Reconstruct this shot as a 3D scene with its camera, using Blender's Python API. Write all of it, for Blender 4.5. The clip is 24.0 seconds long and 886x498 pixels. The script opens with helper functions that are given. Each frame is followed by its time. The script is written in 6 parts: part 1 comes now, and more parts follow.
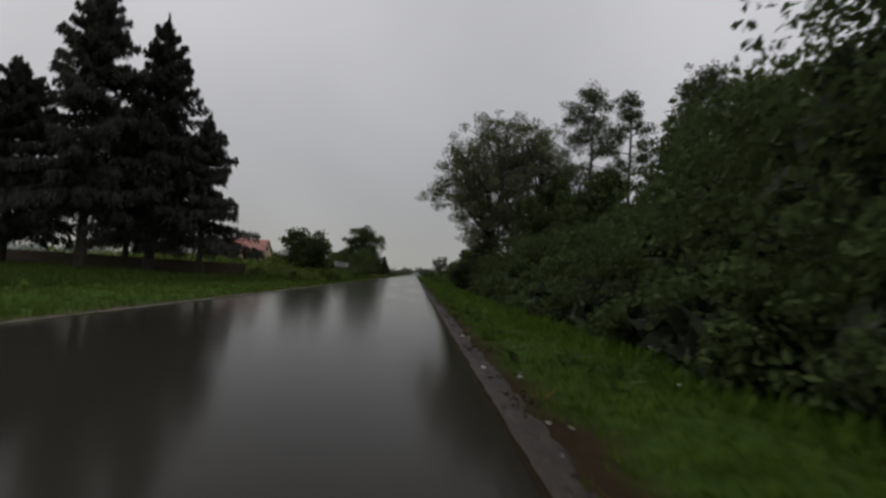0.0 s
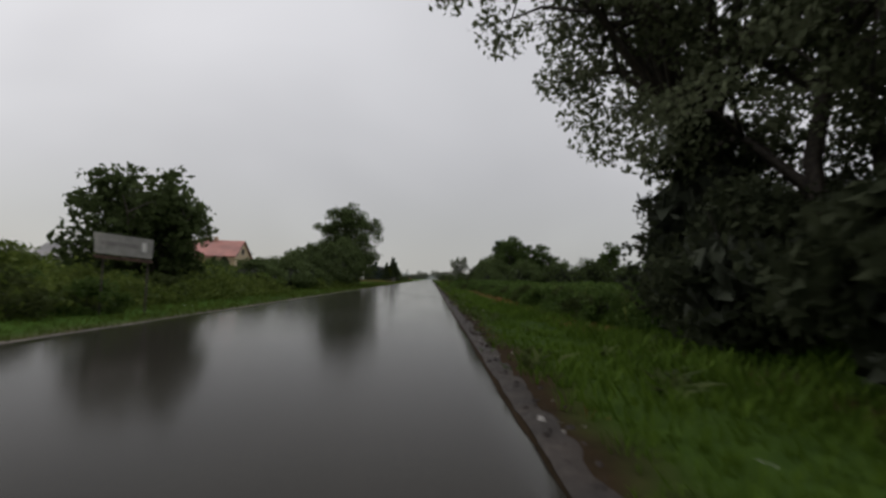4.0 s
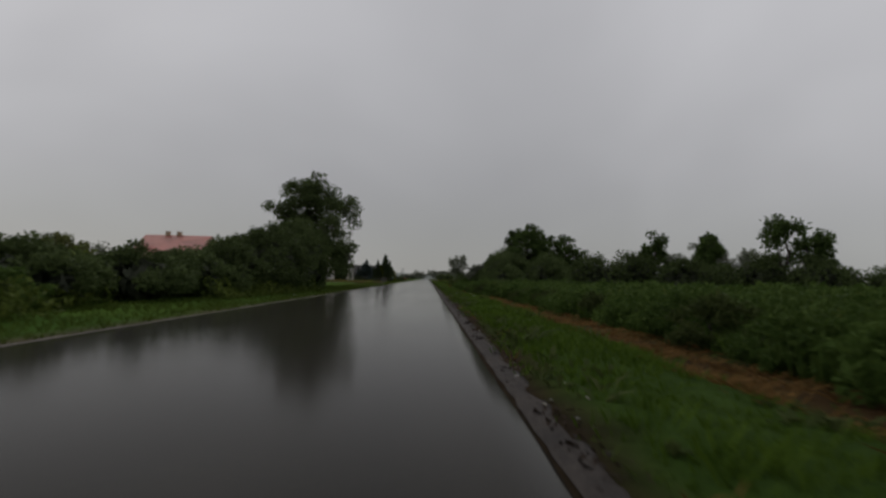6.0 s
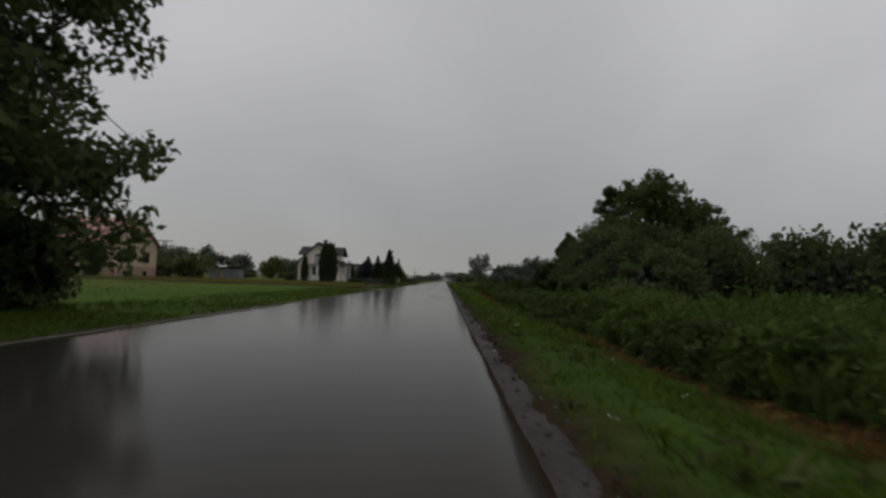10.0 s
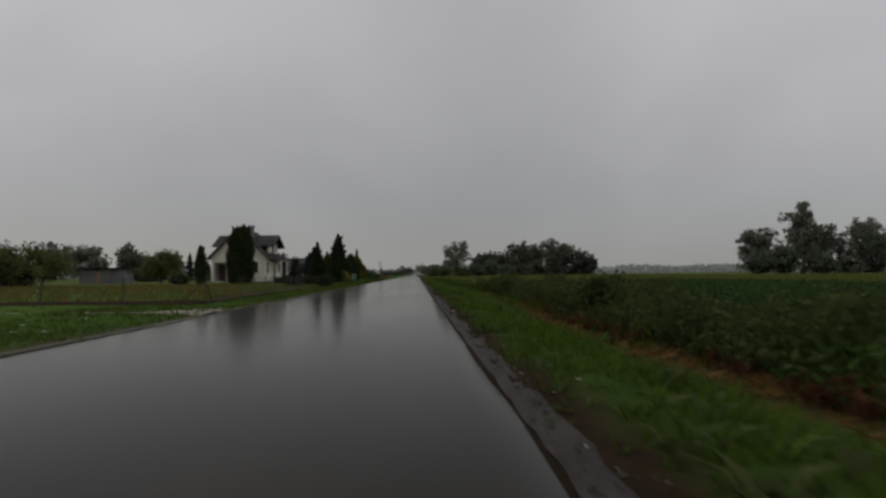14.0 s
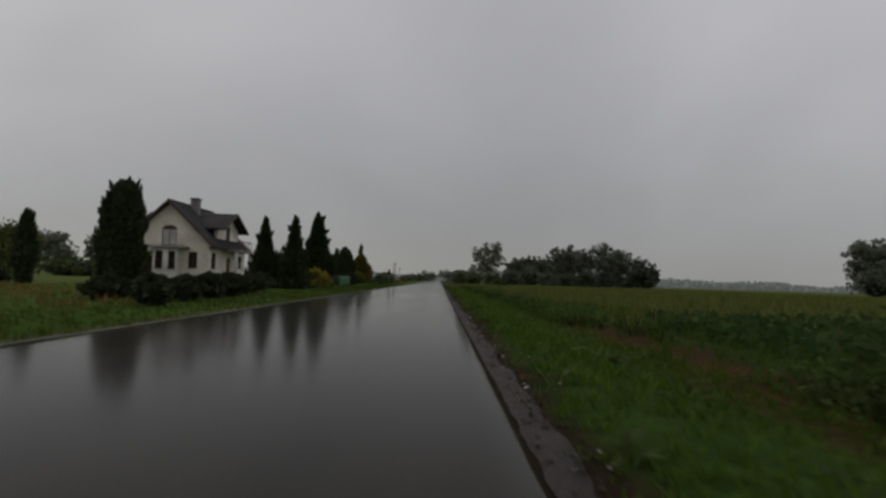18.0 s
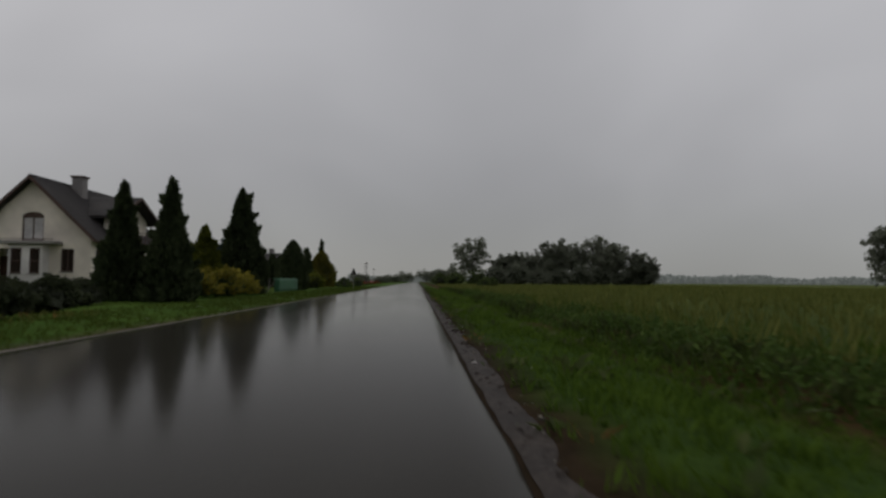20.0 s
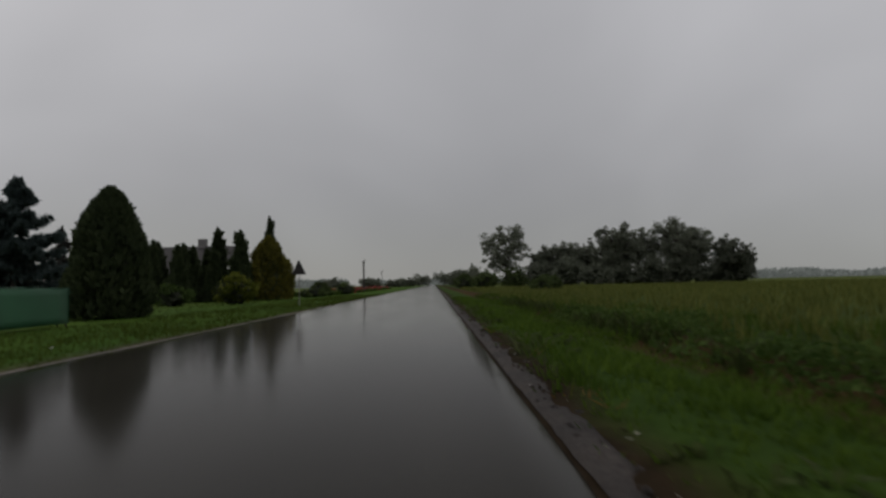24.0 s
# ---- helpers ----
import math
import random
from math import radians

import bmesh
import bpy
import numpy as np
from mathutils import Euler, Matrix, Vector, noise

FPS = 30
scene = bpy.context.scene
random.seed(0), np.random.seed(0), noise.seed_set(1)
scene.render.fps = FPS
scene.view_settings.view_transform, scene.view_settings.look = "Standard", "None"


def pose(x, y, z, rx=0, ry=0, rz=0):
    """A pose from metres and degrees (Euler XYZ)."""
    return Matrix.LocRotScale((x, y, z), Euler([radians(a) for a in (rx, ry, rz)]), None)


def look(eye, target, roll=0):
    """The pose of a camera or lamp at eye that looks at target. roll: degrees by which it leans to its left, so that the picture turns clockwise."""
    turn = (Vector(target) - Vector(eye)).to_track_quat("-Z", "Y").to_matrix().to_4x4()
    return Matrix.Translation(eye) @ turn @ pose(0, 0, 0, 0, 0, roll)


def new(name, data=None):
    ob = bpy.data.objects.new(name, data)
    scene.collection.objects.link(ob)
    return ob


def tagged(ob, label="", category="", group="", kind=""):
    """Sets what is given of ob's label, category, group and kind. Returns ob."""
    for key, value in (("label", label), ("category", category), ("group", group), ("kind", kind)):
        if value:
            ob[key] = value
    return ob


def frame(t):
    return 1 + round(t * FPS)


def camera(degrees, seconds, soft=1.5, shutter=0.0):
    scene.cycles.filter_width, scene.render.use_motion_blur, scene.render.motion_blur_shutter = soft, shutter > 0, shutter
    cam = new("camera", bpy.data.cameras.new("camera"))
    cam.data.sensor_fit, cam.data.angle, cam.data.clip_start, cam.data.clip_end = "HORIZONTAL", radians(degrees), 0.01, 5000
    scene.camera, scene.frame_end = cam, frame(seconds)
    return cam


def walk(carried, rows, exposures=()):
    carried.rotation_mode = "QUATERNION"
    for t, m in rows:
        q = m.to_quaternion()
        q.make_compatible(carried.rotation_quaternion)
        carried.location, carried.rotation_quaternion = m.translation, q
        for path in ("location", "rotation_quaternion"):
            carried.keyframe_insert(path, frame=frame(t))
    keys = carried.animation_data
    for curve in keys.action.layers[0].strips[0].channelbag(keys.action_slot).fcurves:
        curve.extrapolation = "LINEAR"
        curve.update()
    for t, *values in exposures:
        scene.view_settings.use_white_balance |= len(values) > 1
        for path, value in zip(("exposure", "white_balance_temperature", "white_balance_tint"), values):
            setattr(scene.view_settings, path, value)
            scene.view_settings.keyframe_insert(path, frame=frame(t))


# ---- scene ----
# The plan below is drawn in units of 1.28 m; the last lines bring it to metres.
UNIT = 1.28
cam = camera(72.0, 24.0, soft=2.8, shutter=0.25)
# seconds, place, tilt, lean, heading
PATH = [
    (0, -0.06, 16.06, 0.76, 92.58, -3.66, -2.62),
    (0.5, -0.01, 20.40, 0.76, 92.96, -2.52, -2.60),
    (1, 0.03, 24.76, 0.76, 92.73, -4.60, -2.12),
    (1.5, 0.01, 29.11, 0.76, 92.41, -5.83, -2.35),
    (2, 0.03, 33.59, 0.76, 92.96, -5.70, -0.38),
    (2.5, -0.04, 38.09, 0.76, 93.15, -0.79, -0.24),
    (3, -0.09, 42.34, 0.76, 92.99, -0.30, -0.33),
    (3.5, -0.03, 46.45, 0.76, 92.79, -2.02, -0.96),
    (5.5, -0.16, 63.31, 0.76, 92.97, -0.18, -1.96),
    (6, -0.09, 67.51, 0.76, 92.78, -1.35, -1.41),
    (6.5, -0.04, 71.67, 0.76, 92.54, -0.50, -2.91),
    (7, 0.04, 75.81, 0.76, 93.36, -2.38, -3.48),
    (7.5, 0.10, 79.93, 0.76, 92.89, -3.12, -2.20),
    (8, 0.20, 84.08, 0.76, 92.95, -4.34, -1.40),
    (8.5, 0.15, 88.23, 0.76, 93.15, -1.76, -0.21),
    (9, 0.15, 92.35, 0.76, 93.45, -3.04, -0.34),
    (9.5, 0.06, 96.45, 0.76, 93.04, -2.43, 0.20),
    (11.5, 0.06, 112.42, 0.76, 92.85, -0.68, -0.53),
    (12, -0.03, 116.41, 0.76, 92.55, -1.88, -1.78),
    (12.5, -0.03, 120.30, 0.76, 93.37, -2.50, -1.47),
    (13, 0.01, 124.19, 0.76, 92.77, -1.38, 0.45),
    (13.5, -0.04, 127.92, 0.76, 93.04, -0.97, 0.86),
    (14, -0.08, 131.58, 0.76, 92.35, 0.58, -2.51),
    (14.5, -0.08, 135.20, 0.76, 92.90, -1.21, -1.13),
    (15, -0.06, 138.83, 0.76, 92.62, 0.63, -1.10),
    (15.5, -0.03, 142.46, 0.76, 92.73, -1.38, -1.84),
    (16, 0.02, 146.10, 0.76, 92.65, 0.35, -1.36),
    (16.5, 0.08, 149.75, 0.76, 93.00, -0.52, -2.58),
    (17, 0.15, 153.44, 0.76, 92.81, -1.68, -1.55),
    (17.5, 0.08, 157.18, 0.76, 92.92, -3.00, 0.18),
    (18, 0.04, 160.95, 0.76, 92.93, -1.71, -0.34),
    (18.5, -0.00, 164.73, 0.76, 93.11, 0.29, -0.60),
    (19, -0.02, 168.50, 0.76, 92.84, 0.48, -0.03),
    (19.5, -0.00, 172.20, 0.76, 93.08, -0.00, -2.23),
    (21.5, 0.08, 187.45, 0.76, 92.64, -1.90, -1.37),
    (22, 0.02, 191.35, 0.76, 93.23, -1.57, -0.24),
    (22.5, -0.08, 195.33, 0.76, 93.15, 0.03, -0.97),
    (23, -0.06, 199.35, 0.76, 93.35, -1.30, -1.05),
    (23.5, -0.08, 203.21, 0.76, 92.91, -0.19, -1.99),
    (24, -0.12, 207.02, 0.76, 93.28, 1.27, -0.83),
]
walk(cam, [(t, pose(x * UNIT, y * UNIT, z * UNIT, rx, ry, rz)) for t, x, y, z, rx, ry, rz in PATH],
     exposures=[(0.0, 0.33), (1.0, 0.60), (2.0, 0.78), (3.5, 0.74), (5.5, 0.22), (7.0, 0.04), (11.5, 0.18), (13.0, 0.13), (15.0, -0.01), (24.0, -0.01)])

# ---------------------------------------------------------------- light
world = bpy.data.worlds.new("overcast_sky")
scene.world = world
world.use_nodes = True
wt = world.node_tree
wt.nodes.clear()


def wnode(kind, **inputs):
    n = wt.nodes.new(kind)
    for key, value in inputs.items():
        n.inputs[key.replace("_", " ")].default_value = value
    return n


w_out = wnode("ShaderNodeOutputWorld")
w_bg = wnode("ShaderNodeBackground", Strength=1.0)
w_blend = wt.nodes.new("ShaderNodeMix")
w_blend.data_type = "RGBA"
w_blend.inputs[0].default_value = 0.97
w_dim = wnode("ShaderNodeVectorMath")
w_dim.operation = "SCALE"
w_dim.inputs["Scale"].default_value = 0.1
w_sky = wt.nodes.new("ShaderNodeTexSky")
w_sky.sky_type = "NISHITA"
w_sky.sun_disc = False
w_sky.sun_elevation = radians(38)
w_sky.sun_rotation = radians(-35)
w_co = wnode("ShaderNodeTexCoord")
w_sep = wnode("ShaderNodeSeparateXYZ")
w_map = wnode("ShaderNodeMapping")
w_map.inputs["Scale"].default_value = (1.0, 1.0, 1.35)
w_noise = wnode("ShaderNodeTexNoise", Scale=1.9, Detail=3.0, Roughness=0.45)
w_noise.inputs["Distortion"].default_value = 0.25
w_ramp = wnode("ShaderNodeValToRGB")
w_ramp.color_ramp.elements[0].position, w_ramp.color_ramp.elements[0].color = 0.0, (0.272, 0.276, 0.270, 1)
w_ramp.color_ramp.elements[1].position, w_ramp.color_ramp.elements[1].color = 0.75, (0.503, 0.50, 0.523, 1)
e = w_ramp.color_ramp.elements.new(0.16)
e.color = (0.322, 0.320, 0.330, 1)
w_cl = wnode("ShaderNodeMapRange")
w_cl.inputs["From Min"].default_value, w_cl.inputs["From Max"].default_value = 0.3, 0.72
w_cl.inputs["To Min"].default_value, w_cl.inputs["To Max"].default_value = 0.88, 1.16
w_mul = wnode("ShaderNodeVectorMath")
w_mul.operation = "SCALE"
wl = wt.links.new
wl(w_co.outputs["Generated"], w_sep.inputs[0])
wl(w_co.outputs["Generated"], w_map.inputs["Vector"])
wl(w_map.outputs[0], w_noise.inputs["Vector"])
wl(w_sep.outputs["Z"], w_ramp.inputs[0])
wl(w_noise.outputs[0], w_cl.inputs["Value"])
wl(w_ramp.outputs[0], w_mul.inputs[0])
wl(w_cl.outputs[0], w_mul.inputs["Scale"])
wl(w_sky.outputs[0], w_dim.inputs[0])
wl(w_dim.outputs[0], w_blend.inputs[6])
# the cloud cover is thinner to both sides of the road than ahead
w_side = wnode("ShaderNodeMath")
w_side.operation = "MULTIPLY"
w_bright = wnode("ShaderNodeMath")
w_bright.operation = "MULTIPLY_ADD"
w_bright.inputs[1].default_value, w_bright.inputs[2].default_value = 0.75, 0.94
w_mul2 = wnode("ShaderNodeVectorMath")
w_mul2.operation = "SCALE"
wl(w_sep.outputs["X"], w_side.inputs[0])
wl(w_sep.outputs["X"], w_side.inputs[1])
wl(w_side.outputs[0], w_bright.inputs[0])
wl(w_mul.outputs[0], w_mul2.inputs[0])
wl(w_bright.outputs[0], w_mul2.inputs["Scale"])
wl(w_mul2.outputs[0], w_blend.inputs[7])
wl(w_blend.outputs[2], w_bg.inputs["Color"])
wl(w_bg.outputs[0], w_out.inputs["Surface"])

sun_data = bpy.data.lights.new("sun", "SUN")
sun_data.energy, sun_data.angle, sun_data.color = 0.5, radians(25), (1.0, 0.97, 0.93)
sun = new("sun", sun_data)
sun.matrix_world = look((-60, 120, 90), (0, 60, 0))


# ---------------------------------------------------------------- materials
def material(name):
    m = bpy.data.materials.new(name)
    m.use_nodes = True
    b = m.node_tree.nodes["Principled BSDF"]
    return m, m.node_tree, b


def add_node(nt, kind, **inputs):
    n = nt.nodes.new(kind)
    for key, value in inputs.items():
        n.inputs[key.replace("_", " ")].default_value = value
    return n


def ramp(nt, stops):
    r = nt.nodes.new("ShaderNodeValToRGB")
    els = r.color_ramp.elements
    while len(els) < len(stops):
        els.new(0.5)
    for el, (p, c) in zip(els, stops):
        el.position, el.color = p, (*c, 1)
    return r


def leaf_material(name, dark, light, rough=0.55, spread=1.0, glow=0.32):
    """Foliage: hue and value differ from leaf to leaf, and between plants."""
    m, nt, b = material(name)
    geo = nt.nodes.new("ShaderNodeNewGeometry")
    inf = nt.nodes.new("ShaderNodeObjectInfo")
    r = ramp(nt, [(0.0, dark), (0.6, tuple((p + q) / 2 for p, q in zip(dark, light))), (1.0, light)])
    pos = add_node(nt, "ShaderNodeTexNoise", Scale=0.9, Detail=3.0)
    nt.links.new(geo.outputs["Position"], pos.inputs["Vector"])
    a = nt.nodes.new("ShaderNodeMath")
    a.operation = "MULTIPLY_ADD"
    a.inputs[1].default_value, a.inputs[2].default_value = 0.55 * spread, -0.15
    nt.links.new(geo.outputs["Random Per Island"], a.inputs[0])
    c = nt.nodes.new("ShaderNodeMath")
    c.operation = "ADD"
    nt.links.new(a.outputs[0], c.inputs[0])
    nt.links.new(pos.outputs[0], c.inputs[1])
    nt.links.new(c.outputs[0], r.inputs[0])
    hsv = nt.nodes.new("ShaderNodeHueSaturation")
    v = nt.nodes.new("ShaderNodeMapRange")
    v.inputs["To Min"].default_value, v.inputs["To Max"].default_value = 0.8, 1.2
    nt.links.new(inf.outputs["Random"], v.inputs["Value"])
    nt.links.new(v.outputs[0], hsv.inputs["Value"])
    nt.links.new(r.outputs[0], hsv.inputs["Color"])
    nt.links.new(hsv.outputs[0], b.inputs["Base Color"])
    b.inputs["Roughness"].default_value = rough + 0.1
    b.inputs["Specular IOR Level"].default_value = 0.025
    tl = nt.nodes.new("ShaderNodeBsdfTranslucent")
    mixs = nt.nodes.new("ShaderNodeMixShader")
    mixs.inputs[0].default_value = glow
    nt.links.new(hsv.outputs[0], tl.inputs["Color"])
    nt.links.new(b.outputs[0], mixs.inputs[1])
    nt.links.new(tl.outputs[0], mixs.inputs[2])
    nt.links.new(mixs.outputs[0], nt.nodes["Material Output"].inputs["Surface"])
    return m


def rough_material(name, c0, c1, scale=6.0, rough=0.8, bump=0.3, big=0.35, c2=None, metal=0.0, gloss=0.5):
    """Two-scale variation of colour with a fine relief, in metres."""
    m, nt, b = material(name)
    geo = nt.nodes.new("ShaderNodeNewGeometry")
    n1 = add_node(nt, "ShaderNodeTexNoise", Scale=scale, Detail=6.0, Roughness=0.65)
    n2 = add_node(nt, "ShaderNodeTexNoise", Scale=big, Detail=4.0)
    for n in (n1, n2):
        nt.links.new(geo.outputs["Position"], n.inputs["Vector"])
    r = ramp(nt, [(0.3, c0), (0.7, c1)])
    r2 = ramp(nt, [(0.35, (0.72, 0.72, 0.72)), (0.7, c2 or (1.15, 1.12, 1.08))])
    nt.links.new(n1.outputs[0], r.inputs[0])
    nt.links.new(n2.outputs[0], r2.inputs[0])
    mx = nt.nodes.new("ShaderNodeMix")
    mx.data_type, mx.blend_type = "RGBA", "MULTIPLY"
    mx.inputs[0].default_value = 1.0
    nt.links.new(r.outputs[0], mx.inputs[6])
    nt.links.new(r2.outputs[0], mx.inputs[7])
    nt.links.new(mx.outputs[2], b.inputs["Base Color"])
    b.inputs["Roughness"].default_value = rough
    b.inputs["Metallic"].default_value = metal
    b.inputs["Specular IOR Level"].default_value = gloss
    bp = add_node(nt, "ShaderNodeBump", Strength=bump, Distance=0.02)
    nt.links.new(n1.outputs[0], bp.inputs["Height"])
    nt.links.new(bp.outputs[0], b.inputs["Normal"])
    return m


M_BARK = rough_material("wet_bark", (0.02, 0.016, 0.013), (0.07, 0.055, 0.042), 9.0, 0.75, 0.8)
M_TWIG = rough_material("twigs", (0.02, 0.018, 0.012), (0.05, 0.042, 0.03), 14.0, 0.8, 0.4)
# very dark: the shade inside bushes and conifers is put into the colour
M_CORE_SHADE = rough_material("inner_foliage", (0.016, 0.021, 0.010), (0.036, 0.045, 0.021), 11.0, 0.9, 1.0)
M_SPRUCE = leaf_material("spruce_needles", (0.027, 0.027, 0.024), (0.066, 0.065, 0.055))
M_BLUE = leaf_material("blue_spruce_needles", (0.022, 0.032, 0.030), (0.065, 0.085, 0.080))
M_LEAF = leaf_material("tree_leaves", (0.026, 0.042, 0.012), (0.070, 0.105, 0.030))
M_LEAF_DARK = leaf_material("shrub_leaves_dark", (0.032, 0.046, 0.017), (0.086, 0.115, 0.042))
M_LEAF_GREY = leaf_material("willow_leaves", (0.060, 0.072, 0.038), (0.150, 0.165, 0.095))
M_PINE = leaf_material("pine_needles", (0.034, 0.045, 0.024), (0.085, 0.100, 0.055))
M_THUJA = leaf_material("thuja_sprays", (0.026, 0.036, 0.019), (0.064, 0.082, 0.038))
M_GOLD = leaf_material("golden_cypress_sprays", (0.070, 0.072, 0.012), (0.32, 0.27, 0.042))
M_GOLD_GREEN = leaf_material("golden_green_sprays", (0.035, 0.050, 0.010), (0.13, 0.14, 0.022))
M_GRASS = leaf_material("verge_grass_blades", (0.026, 0.052, 0.008), (0.080, 0.128, 0.017), 0.5)
M_WEED = leaf_material("tall_weeds", (0.025, 0.052, 0.011), (0.088, 0.132, 0.032), 0.5)
M_CROP = leaf_material("crop_leaves", (0.022, 0.048, 0.014), (0.060, 0.100, 0.030), 0.45)
M_DRY = leaf_material("dry_grass", (0.060, 0.032, 0.014), (0.23, 0.135, 0.046), 0.7)
M_DOCK = leaf_material("brown_docks", (0.042, 0.022, 0.012), (0.125, 0.060, 0.030), 0.7)
M_CEREAL = leaf_material("field_stalks", (0.060, 0.080, 0.020), (0.16, 0.17, 0.045), 0.6)
M_PETAL = leaf_material("white_petals", (0.35, 0.35, 0.31), (0.62, 0.62, 0.57))
M_LITTER = leaf_material("wet_litter", (0.10, 0.09, 0.06), (0.42, 0.40, 0.33))
M_COPPER = leaf_material("copper_leaves", (0.040, 0.018, 0.014), (0.105, 0.050, 0.036))
M_BRONZE = leaf_material("bronze_gold_sprays", (0.048, 0.050, 0.012), (0.185, 0.165, 0.034))
# dark leaves of the hedge; on the undergrowth they stand for shade
M_HEDGE_SHADED = leaf_material("hedge_and_shaded_bush_leaves", (0.017, 0.022, 0.012), (0.048, 0.056, 0.029))
M_WEED_LIGHT = leaf_material("yellowish_weeds", (0.036, 0.060, 0.012), (0.120, 0.150, 0.034), 0.5)
M_OLIVE = leaf_material("orchard_leaves", (0.050, 0.060, 0.022), (0.130, 0.138, 0.050))
M_NETTLE = leaf_material("dark_nettles", (0.024, 0.038, 0.012), (0.070, 0.085, 0.028))
M_RED = leaf_material("red_bedding_flowers", (0.16, 0.02, 0.02), (0.36, 0.09, 0.08))
# paler and greyer than near leaves: distance haze is put into the colour
M_FAR_HAZE = leaf_material("hazed_distant_leaves", (0.090, 0.102, 0.076), (0.178, 0.190, 0.142), glow=0.4)
M_LAWN = leaf_material("mown_meadow_grass", (0.040, 0.084, 0.010), (0.078, 0.128, 0.018), 0.5, 0.5)
M_VERGE = leaf_material("dull_verge_grass", (0.030, 0.048, 0.010), (0.078, 0.106, 0.019), 0.5)
# grass of the garden and under the spruces, its shade put into the colour
M_GARDEN = leaf_material("shaded_garden_grass", (0.030, 0.050, 0.011), (0.064, 0.088, 0.020), 0.5, 0.7)
# haze over the far woods is put in as a faint glow
M_BELT, _nt, _b = material("haze_glow_woods")
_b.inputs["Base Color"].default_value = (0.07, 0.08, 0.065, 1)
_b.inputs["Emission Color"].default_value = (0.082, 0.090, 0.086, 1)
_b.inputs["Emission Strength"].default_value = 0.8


def road_material():
    m, nt, b = material("wet_asphalt")
    geo = nt.nodes.new("ShaderNodeNewGeometry")
    fine = add_node(nt, "ShaderNodeTexNoise", Scale=120.0, Detail=3.0)
    mid = add_node(nt, "ShaderNodeTexNoise", Scale=1.6, Detail=6.0, Roughness=0.6)
    sc = nt.nodes.new("ShaderNodeMapping")
    sc.inputs["Scale"].default_value = (1.0, 0.12, 1.0)
    lane = add_node(nt, "ShaderNodeTexNoise", Scale=0.8, Detail=4.0)
    nt.links.new(geo.outputs["Position"], sc.inputs["Vector"])
    nt.links.new(sc.outputs[0], lane.inputs["Vector"])
    for n in (fine, mid):
        nt.links.new(geo.outputs["Position"], n.inputs["Vector"])
    r = ramp(nt, [(0.3, (0.017, 0.0158, 0.0128)), (0.7, (0.034, 0.031, 0.0252))])
    mixv = nt.nodes.new("ShaderNodeMath")
    mixv.operation = "MULTIPLY_ADD"
    mixv.inputs[1].default_value = 0.5
    nt.links.new(fine.outputs[0], mixv.inputs[0])
    half = nt.nodes.new("ShaderNodeMath")
    half.operation = "MULTIPLY"
    half.inputs[1].default_value = 0.5
    nt.links.new(lane.outputs[0], half.inputs[0])
    nt.links.new(half.outputs[0], mixv.inputs[2])
    nt.links.new(mixv.outputs[0], r.inputs[0])
    nt.links.new(r.outputs[0], b.inputs["Base Color"])
    rr = nt.nodes.new("ShaderNodeMapRange")
    rr.inputs["From Min"].default_value, rr.inputs["From Max"].default_value = 0.3, 0.75
    rr.inputs["To Min"].default_value, rr.inputs["To Max"].default_value = 0.085, 0.135
    nt.links.new(lane.outputs[0], rr.inputs["Value"])
    nt.links.new(rr.outputs[0], b.inputs["Roughness"])
    b.inputs["IOR"].default_value = 1.093
    rip = add_node(nt, "ShaderNodeTexNoise", Scale=38.0, Detail=3.0)
    nt.links.new(geo.outputs["Position"], rip.inputs["Vector"])
    add = nt.nodes.new("ShaderNodeMath")
    add.operation = "MULTIPLY_ADD"
    add.inputs[1].default_value = 0.6
    nt.links.new(mid.outputs[0], add.inputs[0])
    nt.links.new(rip.outputs[0], add.inputs[2])
    bp = add_node(nt, "ShaderNodeBump", Strength=0.19, Distance=0.004)
    nt.links.new(add.outputs[0], bp.inputs["Height"])
    nt.links.new(bp.outputs[0], b.inputs["Normal"])
    return m


